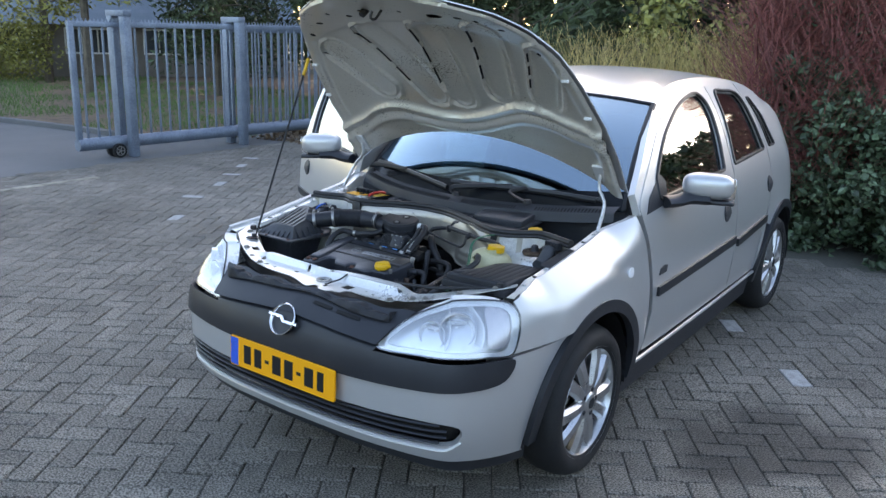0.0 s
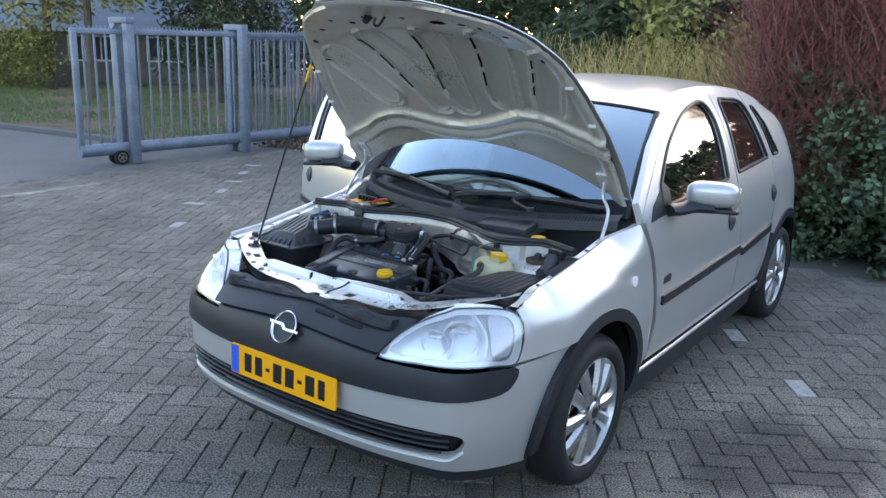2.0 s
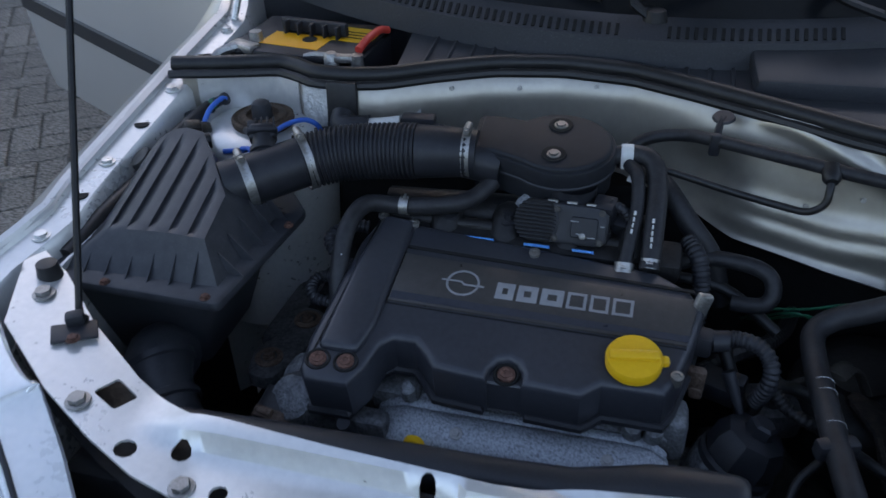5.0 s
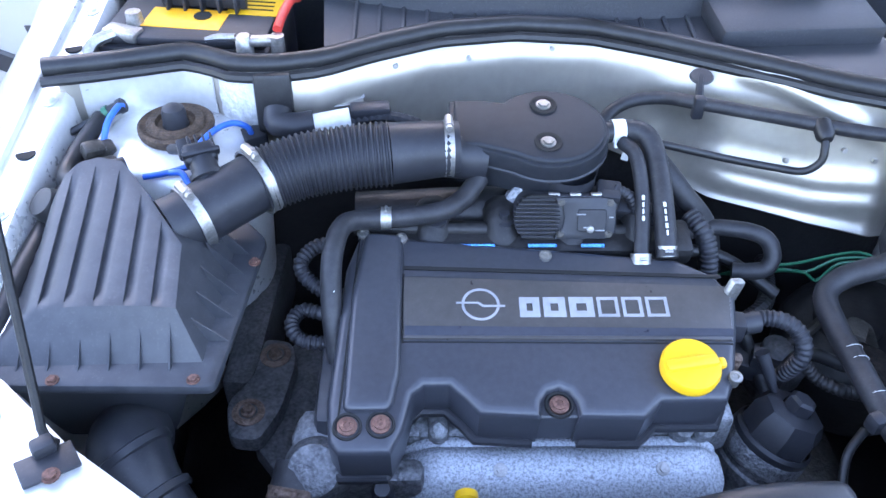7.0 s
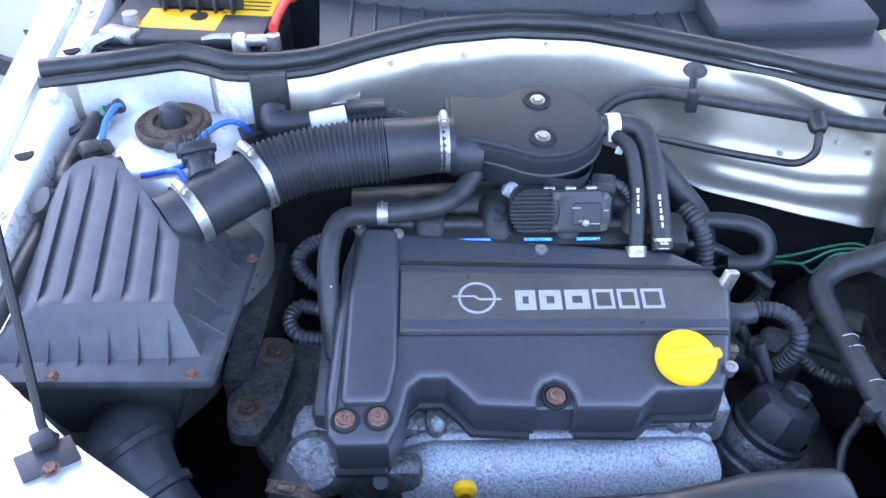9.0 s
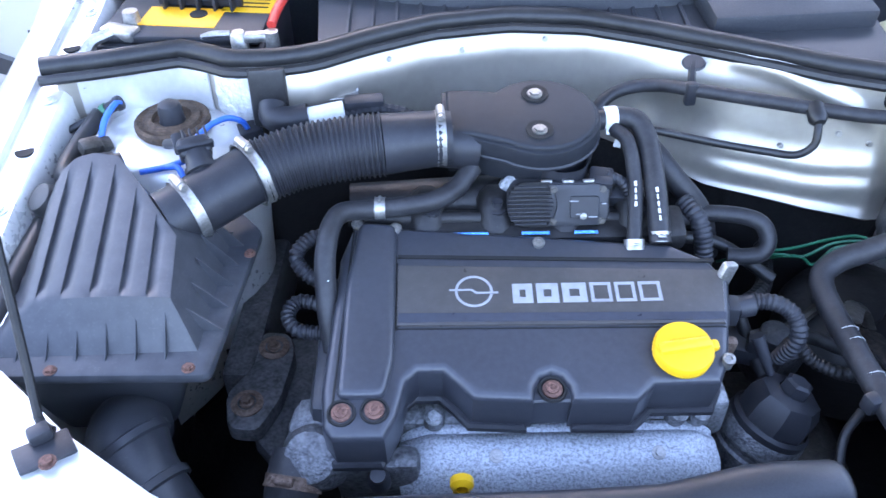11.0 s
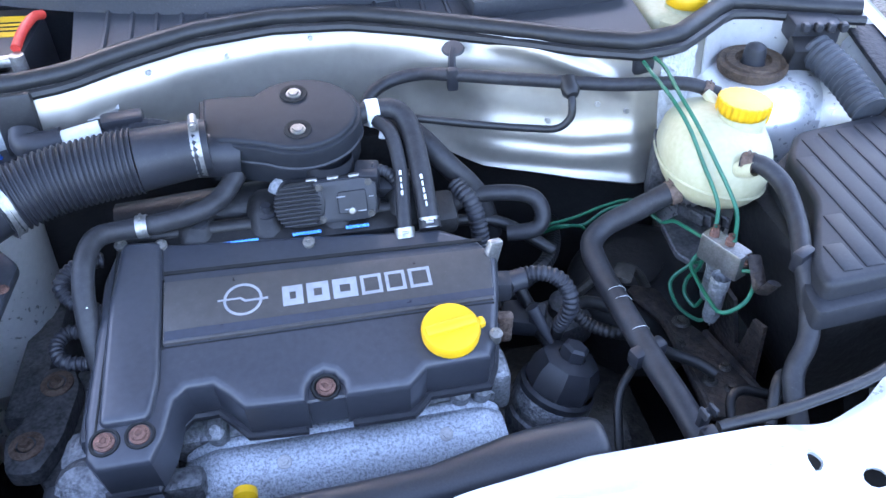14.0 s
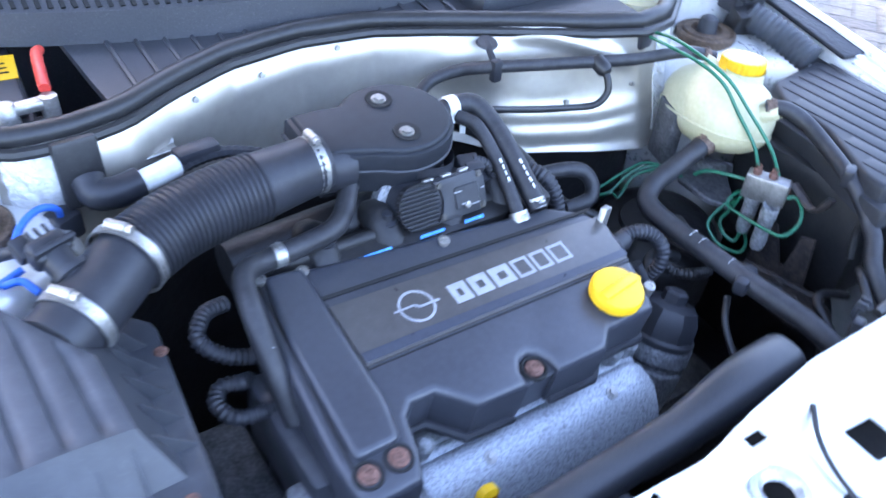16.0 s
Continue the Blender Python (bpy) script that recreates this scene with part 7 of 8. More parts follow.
# gearbox mass to the left of the engine
bm = bmesh.new()
box(bm, (.18, .22, .18), pose(.23, .56, .40), .03)
rod(bm, (.16, .52, .40), (.28, .52, .40), .10, seg=20)
part("gearbox", bm, "dirty", eng)
bm = bmesh.new()
box(bm, (.07, .06, .05), pose(.225, .62, .565, 8, 0, 15), .010)
lathe(bm, [(.020, 0), (.020, .02), (.012, .026), (0, .026)], pose(.225, .62, .588, 8), 16)
part("selector_turret", bm, "grime", eng)
bm = bmesh.new()
tube(bm, [(.225, .62, .60), (.27, .64, .615), (.31, .68, .61), (.33, .74, .60)], .007, 8, 5)
part("selector_rod", bm, "dirty", eng)
bm = bmesh.new()
tube(bm, [(.13, .60, .63), (.17, .625, .645), (.21, .66, .64), (.24, .72, .62), (.26, .79, .60)], .010, 8, 5, rib=.001)
part("gearbox_loom", bm, "rubber", eng)
bm = bmesh.new()
box(bm, (.05, .035, .03), pose(.155, .575, .635, 10, 0, -20), .005)
box(bm, (.02, .02, .035), pose(.170, .560, .650, 10, 0, -20), .004)
part("coil_plug", bm, "plastic", eng)

# dark cross tube in front of the engine
bm = bmesh.new()
secs = [(-.42, .316, .690, .020), (-.25, .316, .697, .020), (-.08, .317, .700, .020), (.0, .317, .704, .021), (.04, .318, .711, .024), (.07, .318, .717, .027), (.10, .319, .719, .028), (.150, .320, .720, .0275), (.157, .320, .720, .0255), (.160, .320, .720, .022)]
rings = []
for x, y, z, r in secs:
    rings.append([bm.verts.new((x, y + math.copysign(abs(math.cos(a)) ** .75, math.cos(a)) * r, z + math.copysign(abs(math.sin(a)) ** .75, math.sin(a)) * r)) for a in np.arange(20) * math.pi / 10])
for a, b in zip(rings, rings[1:]):
    for k in range(20):
        bm.faces.new((a[k], a[(k + 1) % 20], b[(k + 1) % 20], b[k]))
bm.faces.new(rings[0][::-1])
bm.faces.new(rings[-1])
ct = thing("cross_tube", bm, "bumper", "dark plastic duct tube lying behind the slam panel", "duct")
bm = bmesh.new()
box(bm, (.03, .03, .02), pose(-.10, .300, .682), .004)
part("tube_clip", bm, "plastic", ct)

# ---------------------------------------------------------------- air filter box
air = empty("air_filter_box", (-.53, .56, .60), "ribbed black air filter box, dusty, with a clamped outlet", "air filter box")


def frustum(bm, base, top, z0, z1, bevel=.012, zt=None):
    g = bmesh.new()
    a = [g.verts.new((x, y, z0)) for x, y in base]
    b = [g.verts.new((x, y, (z1 if zt is None else zt[i]))) for i, (x, y) in enumerate(top)]
    g.faces.new(a[::-1])
    g.faces.new(b)
    n = len(a)
    for i in range(n):
        g.faces.new((a[i], a[(i + 1) % n], b[(i + 1) % n], b[i]))
    bmesh.ops.recalc_face_normals(g, faces=g.faces)
    es = [e for e in g.edges if not all(v in a for v in e.verts)]
    bmesh.ops.bevel(g, geom=es, offset=bevel, segments=3, profile=.5, affect="EDGES", clamp_overlap=True)
    join(bm, g)


GROOVES = (.14, .31, .50, .69, .86)


def lid_top(u, v):
    """The lid's sloping top: u across it, v along it from the front edge to the back."""
    y0, y1 = .500 - .012 * u, float(np.interp(u, [0, .06, .16, .30, .50, .72, 1], [.622, .650, .666, .670, .663, .622, .560]))
    y = y0 + (y1 - y0) * v
    x = -.614 + .157 * u + (.002 - .016 * u) * (y - .5) / .16
    z = .797 + .020 * u + (.33 - .095 * u) * (y - .495) + .022 * u * (1 - u) - .007 * max(0.0, 1 - u / .10) ** 2
    return Vector((x, y, z))


us = [(0, 0), (.03, 0), (.07, 0)]
for g in GROOVES:
    us += [(g - .014, 0), (g - .009, 1), (g + .010, 1), (g + .050, .35), (g + .070, 0)]
us += [(1, 0)]
vs_ = [0, .035, .10, .2, .35, .5, .65, .78, .86, .93, 1]
bm = bmesh.new()
grid = []
for v in vs_:
    row = []
    for u, depth in us:
        fade = max(0.0, min(1.0, (v - .02) / .08)) * max(0.0, min(1.0, (.93 - v) / .15))
        row.append(bm.verts.new(lid_top(u, v) - Vector((0, 0, .0042 * depth * fade))))
    grid.append(row)
for a, b in zip(grid, grid[1:]):
    for i in range(len(a) - 1):
        bm.faces.new((a[i], a[i + 1], b[i + 1], b[i]))
front, right, back, left = grid[0], [r[-1] for r in grid], grid[-1][::-1], [r[0] for r in grid][::-1]
FOOT = ((-.655, .452), (-.432, .458), (-.428, .640), (-.640, .690), (-.655, .452))
for side, (p, q) in zip((front, right, back, left), zip(FOOT, FOOT[1:])):
    n = len(side) - 1
    low = [bm.verts.new((p[0] + (q[0] - p[0]) * i / n, p[1] + (q[1] - p[1]) * i / n, .770)) for i in range(n + 1)]
    mid = [bm.verts.new(a.co.lerp(b.co, .10) + Vector((0, 0, -.001))) for a, b in zip(side, low)]
    for x, y in ((side, mid), (mid, low)):
        for i in range(n):
            bm.faces.new((x[i + 1], x[i], y[i], y[i + 1]))
bmesh.ops.remove_doubles(bm, verts=bm.verts, dist=1e-5)
bmesh.ops.recalc_face_normals(bm, faces=bm.faces)
lidp = part("filter_lid", bm, "dusty", air, sharp=30)
bm = bmesh.new()
prism(bm, rounded([(-.675, .432), (-.416, .428), (-.396, .64), (-.45, .705), (-.65, .70)], .010), .758, .771, Matrix(), .004, 2, low=True)
part("lid_flange", bm, "dusty", lidp)
bm = bmesh.new()
frustum(bm, [(-.63, .50), (-.50, .50), (-.50, .64), (-.63, .66)], [(-.655, .455), (-.445, .455), (-.440, .65), (-.64, .68)], .60, .759, .015)
part("filter_base", bm, "dusty", air)
def fin(a, b, out):
    """A thin gusset from a high on the lid's skirt down to b on the flange."""
    a, b, out = Vector(a), Vector(b), Vector(out)
    side = out.cross(Vector((0, 0, 1))).normalized() * .0009
    foot = b - out * .022
    bm = bmesh.new()
    v = [bm.verts.new(p) for p in (a - side, a + side, b + side, b - side, foot + side, foot - side)]
    for f in ((0, 1, 2, 3), (1, 4, 2), (0, 3, 5)):
        bm.faces.new([v[i] for i in f])
    part("gusset", bm, "dusty", lidp)


for k in range(6):
    x = -.604 + .0288 * k
    fin((x - .003, .482, .789 + .003 * k), (x - .002, .447, .7705), (0, -1, 0))
for k in range(5):
    y = .492 + .032 * k
    fin((-.4455 - .001 * k, y, .797 + .005 * k), (-.412, y - .006, .7705), (1, 0, 0))
for x, y in ((-.437, .437), (-.568, .437), (-.404, .60)):
    bm = bmesh.new()
    bolt(bm, (x, y, .771), (0, 0, 1), .0045, .004)
    part("lid_screw", bm, "rust", lidp)
A, B, C = Vector((-.466, .618, .819)), Vector((-.404, .668, .829)), Vector((-.192, .713, .843))
bm = bmesh.new()
tube(bm, [(-.488, .602, .816), A, A.lerp(B, .5), B, B + Vector((.012, .008, .002))], .0335, 24, 4)
outl = part("outlet_tube", bm, "plastic", air)
bm = bmesh.new()
rod(bm, (-.446, .640, .836), (-.460, .672, .855), .015, seg=18)
lathe(bm, [(.015, -.004), (.019, -.003), (.019, .003), (.015, .004)], toward((-.452, .655, .845), (-.466, .687, .864)), 20)
box(bm, (.036, .024, .024), pose(-.463, .678, .858, 30, 0, 22), .006, 3)
box(bm, (.040, .006, .014), pose(-.459, .670, .866, 30, 0, 22), .002)
box(bm, (.016, .022, .016), pose(-.482, .690, .857, 30, 0, 22), .003)
for k in range(4):
    box(bm, (.0028, .020, .004), pose(-.473 + .0075 * k, .680 + .003 * k, .8705, 30, 0, 22), .001, 1)
rod(bm, (-.485, .692, .856), (-.505, .712, .842), .006, seg=10)
part("air_sensor", bm, "plastic", outl)
bm = bmesh.new()
clamp(bm, A.lerp(B, .03), B - A, .0345, .012)
part("hose_clamp", bm, "zinc", outl)
bm = bmesh.new()
tube(bm, [(-.53, .47, .64), (-.525, .44, .655), (-.505, .40, .64), (-.475, .37, .60), (-.44, .35, .53)], .042, 20, 6)
dct = part("inlet_duct", bm, "dusty", air)
for t in ((-.520, .43, .654), (-.495, .39, .63), (-.465, .363, .585)):
    bm = bmesh.new()
    lathe(bm, [(.042, -.006), (.046, -.004), (.046, .004), (.042, .006)], toward(t, Vector(t) + Vector((.03, -.03, -.02))), 24)
    part("duct_ring", bm, "dusty", dct)

ih = empty("intake_hose", (-.30, .69, .85), "ribbed black intake hose with zinc clamps at both ends", "hose")
D = Vector((-.258, .704, .842))
hose("bellows", [B + Vector((.004, .003, 0)), B.lerp(D, .35) + Vector((0, .008, .003)), B.lerp(D, .7) + Vector((0, .006, .002)), D], .0342, "plastic", ih, rib=.0030, pitch=.0060, seg=28)
bm = bmesh.new()
tube(bm, [D, D.lerp(C, .5), C, C + Vector((.012, .001, 0))], .0352, 24, 4, taper=.0300)
part("hose_end", bm, "plastic", ih)
for p, d in ((B + Vector((.002, .002, 0)), B - A), (C, Vector((1, .05, 0)))):
    bm = bmesh.new()
    clamp(bm, p, d, .0372 if p.x < -.3 else .0306, .011)
    part("hose_clamp", bm, "zinc", ih)

# ---------------------------------------------------------------- coolant tank, fuse box, brake lines, hoses
tank = empty("coolant_tank", (.42, .65, .70), "milky white coolant tank with a yellow screw cap", "coolant tank")
g = bmesh.new()
bmesh.ops.create_uvsphere(g, u_segments=36, v_segments=24, radius=1.0)
for v in g.verts:
    x, y, z = v.co
    v.co = (math.copysign(abs(x) ** .85, x) * .066 * (1.0 + .10 * z), math.copysign(abs(y) ** .85, y) * .088, math.copysign(abs(z) ** .9, z) * (.062 if z > 0 else .047))
bmesh.ops.transform(g, matrix=pose(.420, .664, .782, -6, 10, -18), verts=g.verts)
bm = bmesh.new()
join(bm, g)
lathe(bm, [(.028, -.03), (.028, .02)], pose(.440, .652, .83), 24)
tube(bm, [pose(.420, .664, .782, -6, 10, -18) @ Vector((math.copysign(abs(math.cos(a)) ** .85, math.cos(a)) * .066, math.copysign(abs(math.sin(a)) ** .85, math.sin(a)) * .0875, -.006)) for a in np.linspace(0, 2 * math.pi, 41)], .0022, 6, 1)
part("tank_body", bm, "tank", tank)
bm = bmesh.new()
prism(bm, [(.0300 * math.cos(a) * (1 + .05 * (k // 2 % 2)), .0300 * math.sin(a) * (1 + .05 * (k // 2 % 2))) for k, a in enumerate(np.linspace(0, 2 * math.pi, 96, endpoint=False))], 0, .021, pose(.446, .662, .838, -3, 4), .0012, 1)
part("cap", bm, "yellow", tank, "yellow screw cap")
for p, d, r in (((.416, .579, .822), (.2, -.6, .4), .0135), ((.378, .628, .768), (-.8, 0, -.1), .0165), ((.424, .694, .842), (-.3, .5, .3), .0095)):
    bm = bmesh.new()
    lathe(bm, [(r * .7, -.03), (r * .75, .004), (r * .6, .012)], toward(p, Vector(p) + Vector(d)), 16)
    part("spigot", bm, "tank", tank)
bm = bmesh.new()
box(bm, (.02, .05, .09), pose(.372, .70, .745, 0, 0, -20), .004)
part("tank_bracket", bm, "grime", tank)
tank.location = Vector(tank.location) + Vector((-.012, -.007, 0))


def free_hose(name, pts, r, label, category="hose", mat="hose", clamps=(), rib=0.0, pitch=.006):
    bm = bmesh.new()
    tube(bm, pts, r, 14, 8, rib=rib, pitch=pitch)
    ob = thing(name, bm, mat, label, category)
    for p, d, w in clamps:
        c = bmesh.new()
        clamp(c, p, d, r + .0005, w)
        part("hose_clamp", c, "rustdark", ob)
    return ob


ha = free_hose("coolant_hose", [(.398, .640, .775), (.365, .622, .770), (.340, .618, .764), (.305, .622, .742), (.268, .624, .720), (.247, .606, .709), (.246, .56, .702), (.252, .50, .697), (.259, .43, .692), (.268, .36, .687), (.275, .29, .67)], .0138, "thick black rubber coolant hose from tank to radiator", clamps=[((.346, .618, .765), (-.8, 0, -.2), .012)])
for p in ((.2495, .53, .6995), (.2510, .515, .698), (.2555, .47, .6948)):
    bm = bmesh.new()
    lathe(bm, [(.0137, -.0004), (.0141, 0), (.0137, .0004)], toward(p, Vector(p) + Vector((.1, -1, -.08))), 20, -10, 130)
    part("white_mark", bm, "label", ha)
bm = bmesh.new()
box(bm, (.045, .018, .022), pose(.257, .445, .692, 0, 0, 20), .005)
part("hose_clip", bm, "plastic", ha)
hb = free_hose("overflow_hose", [(.402, .582, .826), (.418, .563, .830), (.430, .535, .820), (.424, .49, .806), (.410, .45, .797), (.404, .415, .777), (.390, .380, .752), (.368, .358, .735), (.362, .335, .715), (.358, .30, .69)], .0105, "black rubber overflow hose from the coolant tank", clamps=[((.407, .576, .828), (.3, -.3, .1), .012)])
bm = bmesh.new()
box(bm, (.025, .014, .025), pose(.408, .447, .797, 0, 0, 25), .004)
rod(bm, (.42, .445, .80), (.445, .43, .79), .004)
part("hose_clip", bm, "plastic", hb)
hc = free_hose("tank_vent_hose", [(-.005, .80, .800), (.015, .822, .822), (.045, .838, .830), (.082, .832, .838), (.116, .802, .849), (.20, .768, .851), (.30, .735, .850), (.385, .715, .852), (.424, .696, .844)], .0085, "thin black vent hose clipped along the firewall", clamps=[((.412, .703, .848), (.6, -.3, -.15), .010)])
bm = bmesh.new()
lathe(bm, [(0, .003), (.013, .003), (.015, 0)], toward((.124, .832, .868), (.122, .825, .90)), 20)
tube(bm, [(.124, .832, .868), (.120, .82, .864), (.117, .804, .854)], .005, 6, 3)
box(bm, (.014, .012, .030), pose(.116, .797, .846), .003)
part("firewall_clip", bm, "plastic", hc)
hd = free_hose("brake_vacuum_line", [(.045, .74, .835), (.073, .735, .831), (.14, .735, .814), (.20, .732, .803), (.230, .720, .806), (.246, .718, .820), (.249, .724, .836), (.250, .735, .846)], .0048, "thin black vacuum line running into a firewall grommet", mat="rubber")
bm = bmesh.new()
lathe(bm, [(0, .008), (.007, .006), (.011, 0), (.011, -.02)], toward((.250, .734, .846), (.250, .70, .835)), 18)
part("grommet", bm, "rubber", hd)

fb = empty("fuse_box", (.53, .53, .62), "black ribbed fuse box lid beside the coolant tank", "fuse box")
FB = [(.505, .645), (.632, .662), (.632, .41), (.400, .392), (.404, .425), (.460, .52), (.472, .60)]
bm = bmesh.new()
prism(bm, rounded(FB, .014), .788, .812, Matrix(), .008, 3)
fl = part("lid", bm, "fuse", fb)
bm = bmesh.new()
prism(bm, rounded([(x + (.012 if x > .5 else -.012), y + (.008 if y > .5 else -.014)) for x, y in FB], .012), .765, .790, Matrix(), .005, 2)
part("lid_rim", bm, "fuse", fl)
for k in range(8):
    x = .436 + .0255 * k
    y0 = float(np.interp(x, (.400, .632), (.392, .41))) + .012
    y1 = float(np.interp(x - .011, (.404, .46, .472, .505, .632), (.425, .52, .60, .645, .662))) - .014
    bm = bmesh.new()
    box(bm, (.0215, y1 - y0, .006), pose(x, (y0 + y1) / 2, .8105), .0016, 2)
    part("lid_rib", bm, "fuse", fl)
bm = bmesh.new()
box(bm, (.20, .22, .17), pose(.535, .52, .68), .015)
part("base", bm, "black", fb)

vb = empty("brake_valve_block", (.382, .505, .70), "bright aluminium brake valve block with green pipes", "brake valve")
bm = bmesh.new()
box(bm, (.022, .056, .036), pose(.371, .524, .744, 0, 0, 25), .003)
part("block", bm, "bolt", vb)
for dx, dy in ((-.012, -.02), (.006, .015)):
    bm = bmesh.new()
    lathe(bm, [(.004, -.070), (.008, -.068), (.010, -.060), (.010, -.02), (.011, -.018), (.011, .0)], pose(.369 + dx * .7, .522 + dy, .732), 16)
    part("valve_stem", bm, "cast", vb)
for x, y, z in ((.362, .538, .763), (.372, .520, .763), (.383, .503, .750)):
    bm = bmesh.new()
    lathe(bm, [(.006, -.004), (.006, .005), (.004, .007), (.004, .012)], pose(x, y, z), 6)
    part("pipe_nut", bm, "rust", vb)
G0 = [[(.362, .538, .768), (.371, .561, .789), (.360, .591, .824), (.349, .618, .856), (.344, .66, .869), (.344, .72, .869), (.347, .752, .866)],
      [(.374, .515, .768), (.386, .546, .789), (.371, .585, .829), (.357, .616, .860), (.353, .66, .873), (.360, .72, .874), (.362, .757, .868)],
      [(.380, .496, .742), (.386, .488, .745), (.382, .473, .738), (.369, .463, .725), (.349, .466, .712), (.347, .491, .706), (.352, .539, .700), (.356, .560, .700), (.364, .562, .712), (.366, .548, .728)],
      [(.372, .545, .728), (.368, .560, .700), (.365, .570, .690), (.346, .573, .670), (.339, .565, .660), (.344, .545, .645), (.362, .525, .638), (.373, .524, .648), (.372, .530, .664)],
      [(.366, .552, .715), (.366, .559, .690), (.359, .565, .670), (.352, .552, .660), (.359, .536, .652), (.366, .534, .664)],
      [(.362, .550, .745), (.352, .575, .742), (.346, .600, .735), (.340, .615, .722)]]
for p in G0:
    hose("brake_pipe", p, .0024, "green", vb, n=8, seg=8)
for k in range(3):
    hose("brake_pipe", [(.19 + .01 * k, .76, .60), (.215 + .02 * k, .715 - .012 * k, .655 + .008 * k), (.26 + .01 * k, .705 - .01 * k, .672 - .006 * k), (.30, .70 - .008 * k, .690), (.335, .69 - .01 * k, .70), (.352, .64, .70)], .002, "green", vb, n=4, seg=6)
bm = bmesh.new()
box(bm, (.030, .025, .032), pose(.352, .772, .858, 0, 0, 10), .006)
part("pipe_grommet", bm, "plastic", vb)
bm = bmesh.new()
prism(bm, rounded([(.356, .650), (.420, .676), (.440, .634), (.402, .590), (.372, .556), (.352, .590)], .006), .684, .692, Matrix(), .002, 1)
plate_ = part("carrier_plate", bm, "grime", vb)
for k in range(4):
    bm = bmesh.new()
    box(bm, (.005, .044, .016), pose(.394 + .010 * k, .648 - .004 * k, .699, -10, 0, 20), .002, 1)
    part("plate_ridge", bm, "grime", plate_)
bm = bmesh.new()
prism(bm, rounded([(.300, .600), (.312, .610), (.340, .594), (.350, .541), (.364, .512), (.372, .490), (.392, .396), (.378, .376), (.318, .394), (.322, .472), (.324, .537), (.306, .580)], .006), .622, .630, Matrix(), .003, 2)
beam = part("carrier_beam", bm, "carrier", vb, "dark rust-flecked steel carrier")
bm = bmesh.new()
for x0, y0, x1, y1 in ((.322, .400, .326, .537), (.326, .537, .306, .585), (.366, .512, .391, .400)):
    tube(bm, [(x0, y0, .630), ((x0 + x1) / 2, (y0 + y1) / 2, .631), (x1, y1, .630)], .0045, 6, 3)
part("rolled_edge", bm, "carrier", beam)
bm = bmesh.new()
prism(bm, [(0, -.03), (.004, .062), (.026, .058), (.046, .006), (.052, .004), (.060, .060), (.078, .064), (.088, -.03)], -.003, .003, Matrix.Translation((.378, .520, .640)) @ Matrix(((.16, 0, .99, 0), (-.99, 0, .16, 0), (0, 1, 0, 0), (0, 0, 0, 1))), .001, 1)
part("carrier_flange", bm, "carrier", beam)
for x, y, r in ((.345, .533, .011), (.340, .440, .009), (.357, .425, .007), (.330, .500, .006), (.365, .455, .007)):
    bm = bmesh.new()
    lathe(bm, [(r, .0), (r, .002), (r * .7, .004)], pose(x, y, .629), 16)
    bolt(bm, (x, y, .632), (0, 0, 1), r * .55, .005)
    part("carrier_bolt", bm, "dirty", beam)
bm = bmesh.new()
tube(bm, [(.392, .500, .758), (.388, .480, .750), (.382, .462, .746), (.376, .448, .756), (.380, .440, .775)], .008, 8, 5, flat=.45)
part("rusty_bracket", bm, "carrier", vb)
bm = bmesh.new()
tube(bm, [(.270, .560, .690), (.290, .590, .682), (.305, .596, .668), (.318, .590, .645)], .012, 8, 5, flat=.3)
part("pipe_bracket", bm, "dirty", vb)
for pts, r, mt in (([(.318, .346, .655), (.326, .379, .670), (.340, .389, .674), (.362, .385, .670), (.390, .377, .660)], .0055, "black"), ([(.268, .468, .676), (.300, .468, .655), (.330, .455, .645), (.345, .440, .640)], .007, "rubber"), ([(.250, .455, .66), (.226, .430, .640), (.215, .38, .60), (.212, .33, .55)], .005, "rubber"), ([(.405, .40, .70), (.412, .41, .735), (.402, .395, .755), (.39, .37, .70)], .005, "black")):
    hose("pipe_run", pts, r, mt, vb, n=6, seg=10)
bm = bmesh.new()
lathe(bm, [(.100, -.10), (.100, -.02), (.092, .0), (.070, .014), (.030, .020), (0, .020)], pose(.345, .655, .600, 6, -6), 36)
lathe(bm, [(.045, .010), (.043, .024), (.020, .026), (0, .026)], pose(.330, .660, .600, 6, -6), 24)
part("gearbox_end_cover", bm, "black", eng)
bm = bmesh.new()
box(bm, (.013, .006, .020), pose(.247, .309, .757, 0, 0, 15), .0015)
for dx in (-.005, .005):
    box(bm, (.0035, .012, .010), pose(.247 + dx, .305 + dx * .27, .769, 0, 0, 15), .001, 1)
box(bm, (.016, .012, .040), pose(.252, .302, .725, 0, 0, 15), .002)
part("front_clip", bm, "plastic", vb)
free_hose("bonnet_cable", [(.25, .290, .766), (.33, .294, .772), (.42, .312, .777), (.50, .355, .784), (.58, .410, .79), (.622, .51, .80), (.632, .64, .81)], .0055, "thin black bonnet cable along the slam panel edge", "cable", "rubber")
free_hose("washer_hose", [(.385, .36, .70), (.37, .37, .715), (.352, .355, .72), (.335, .325, .70)], .006, "thin black washer hose in the front corner", mat="rubber")

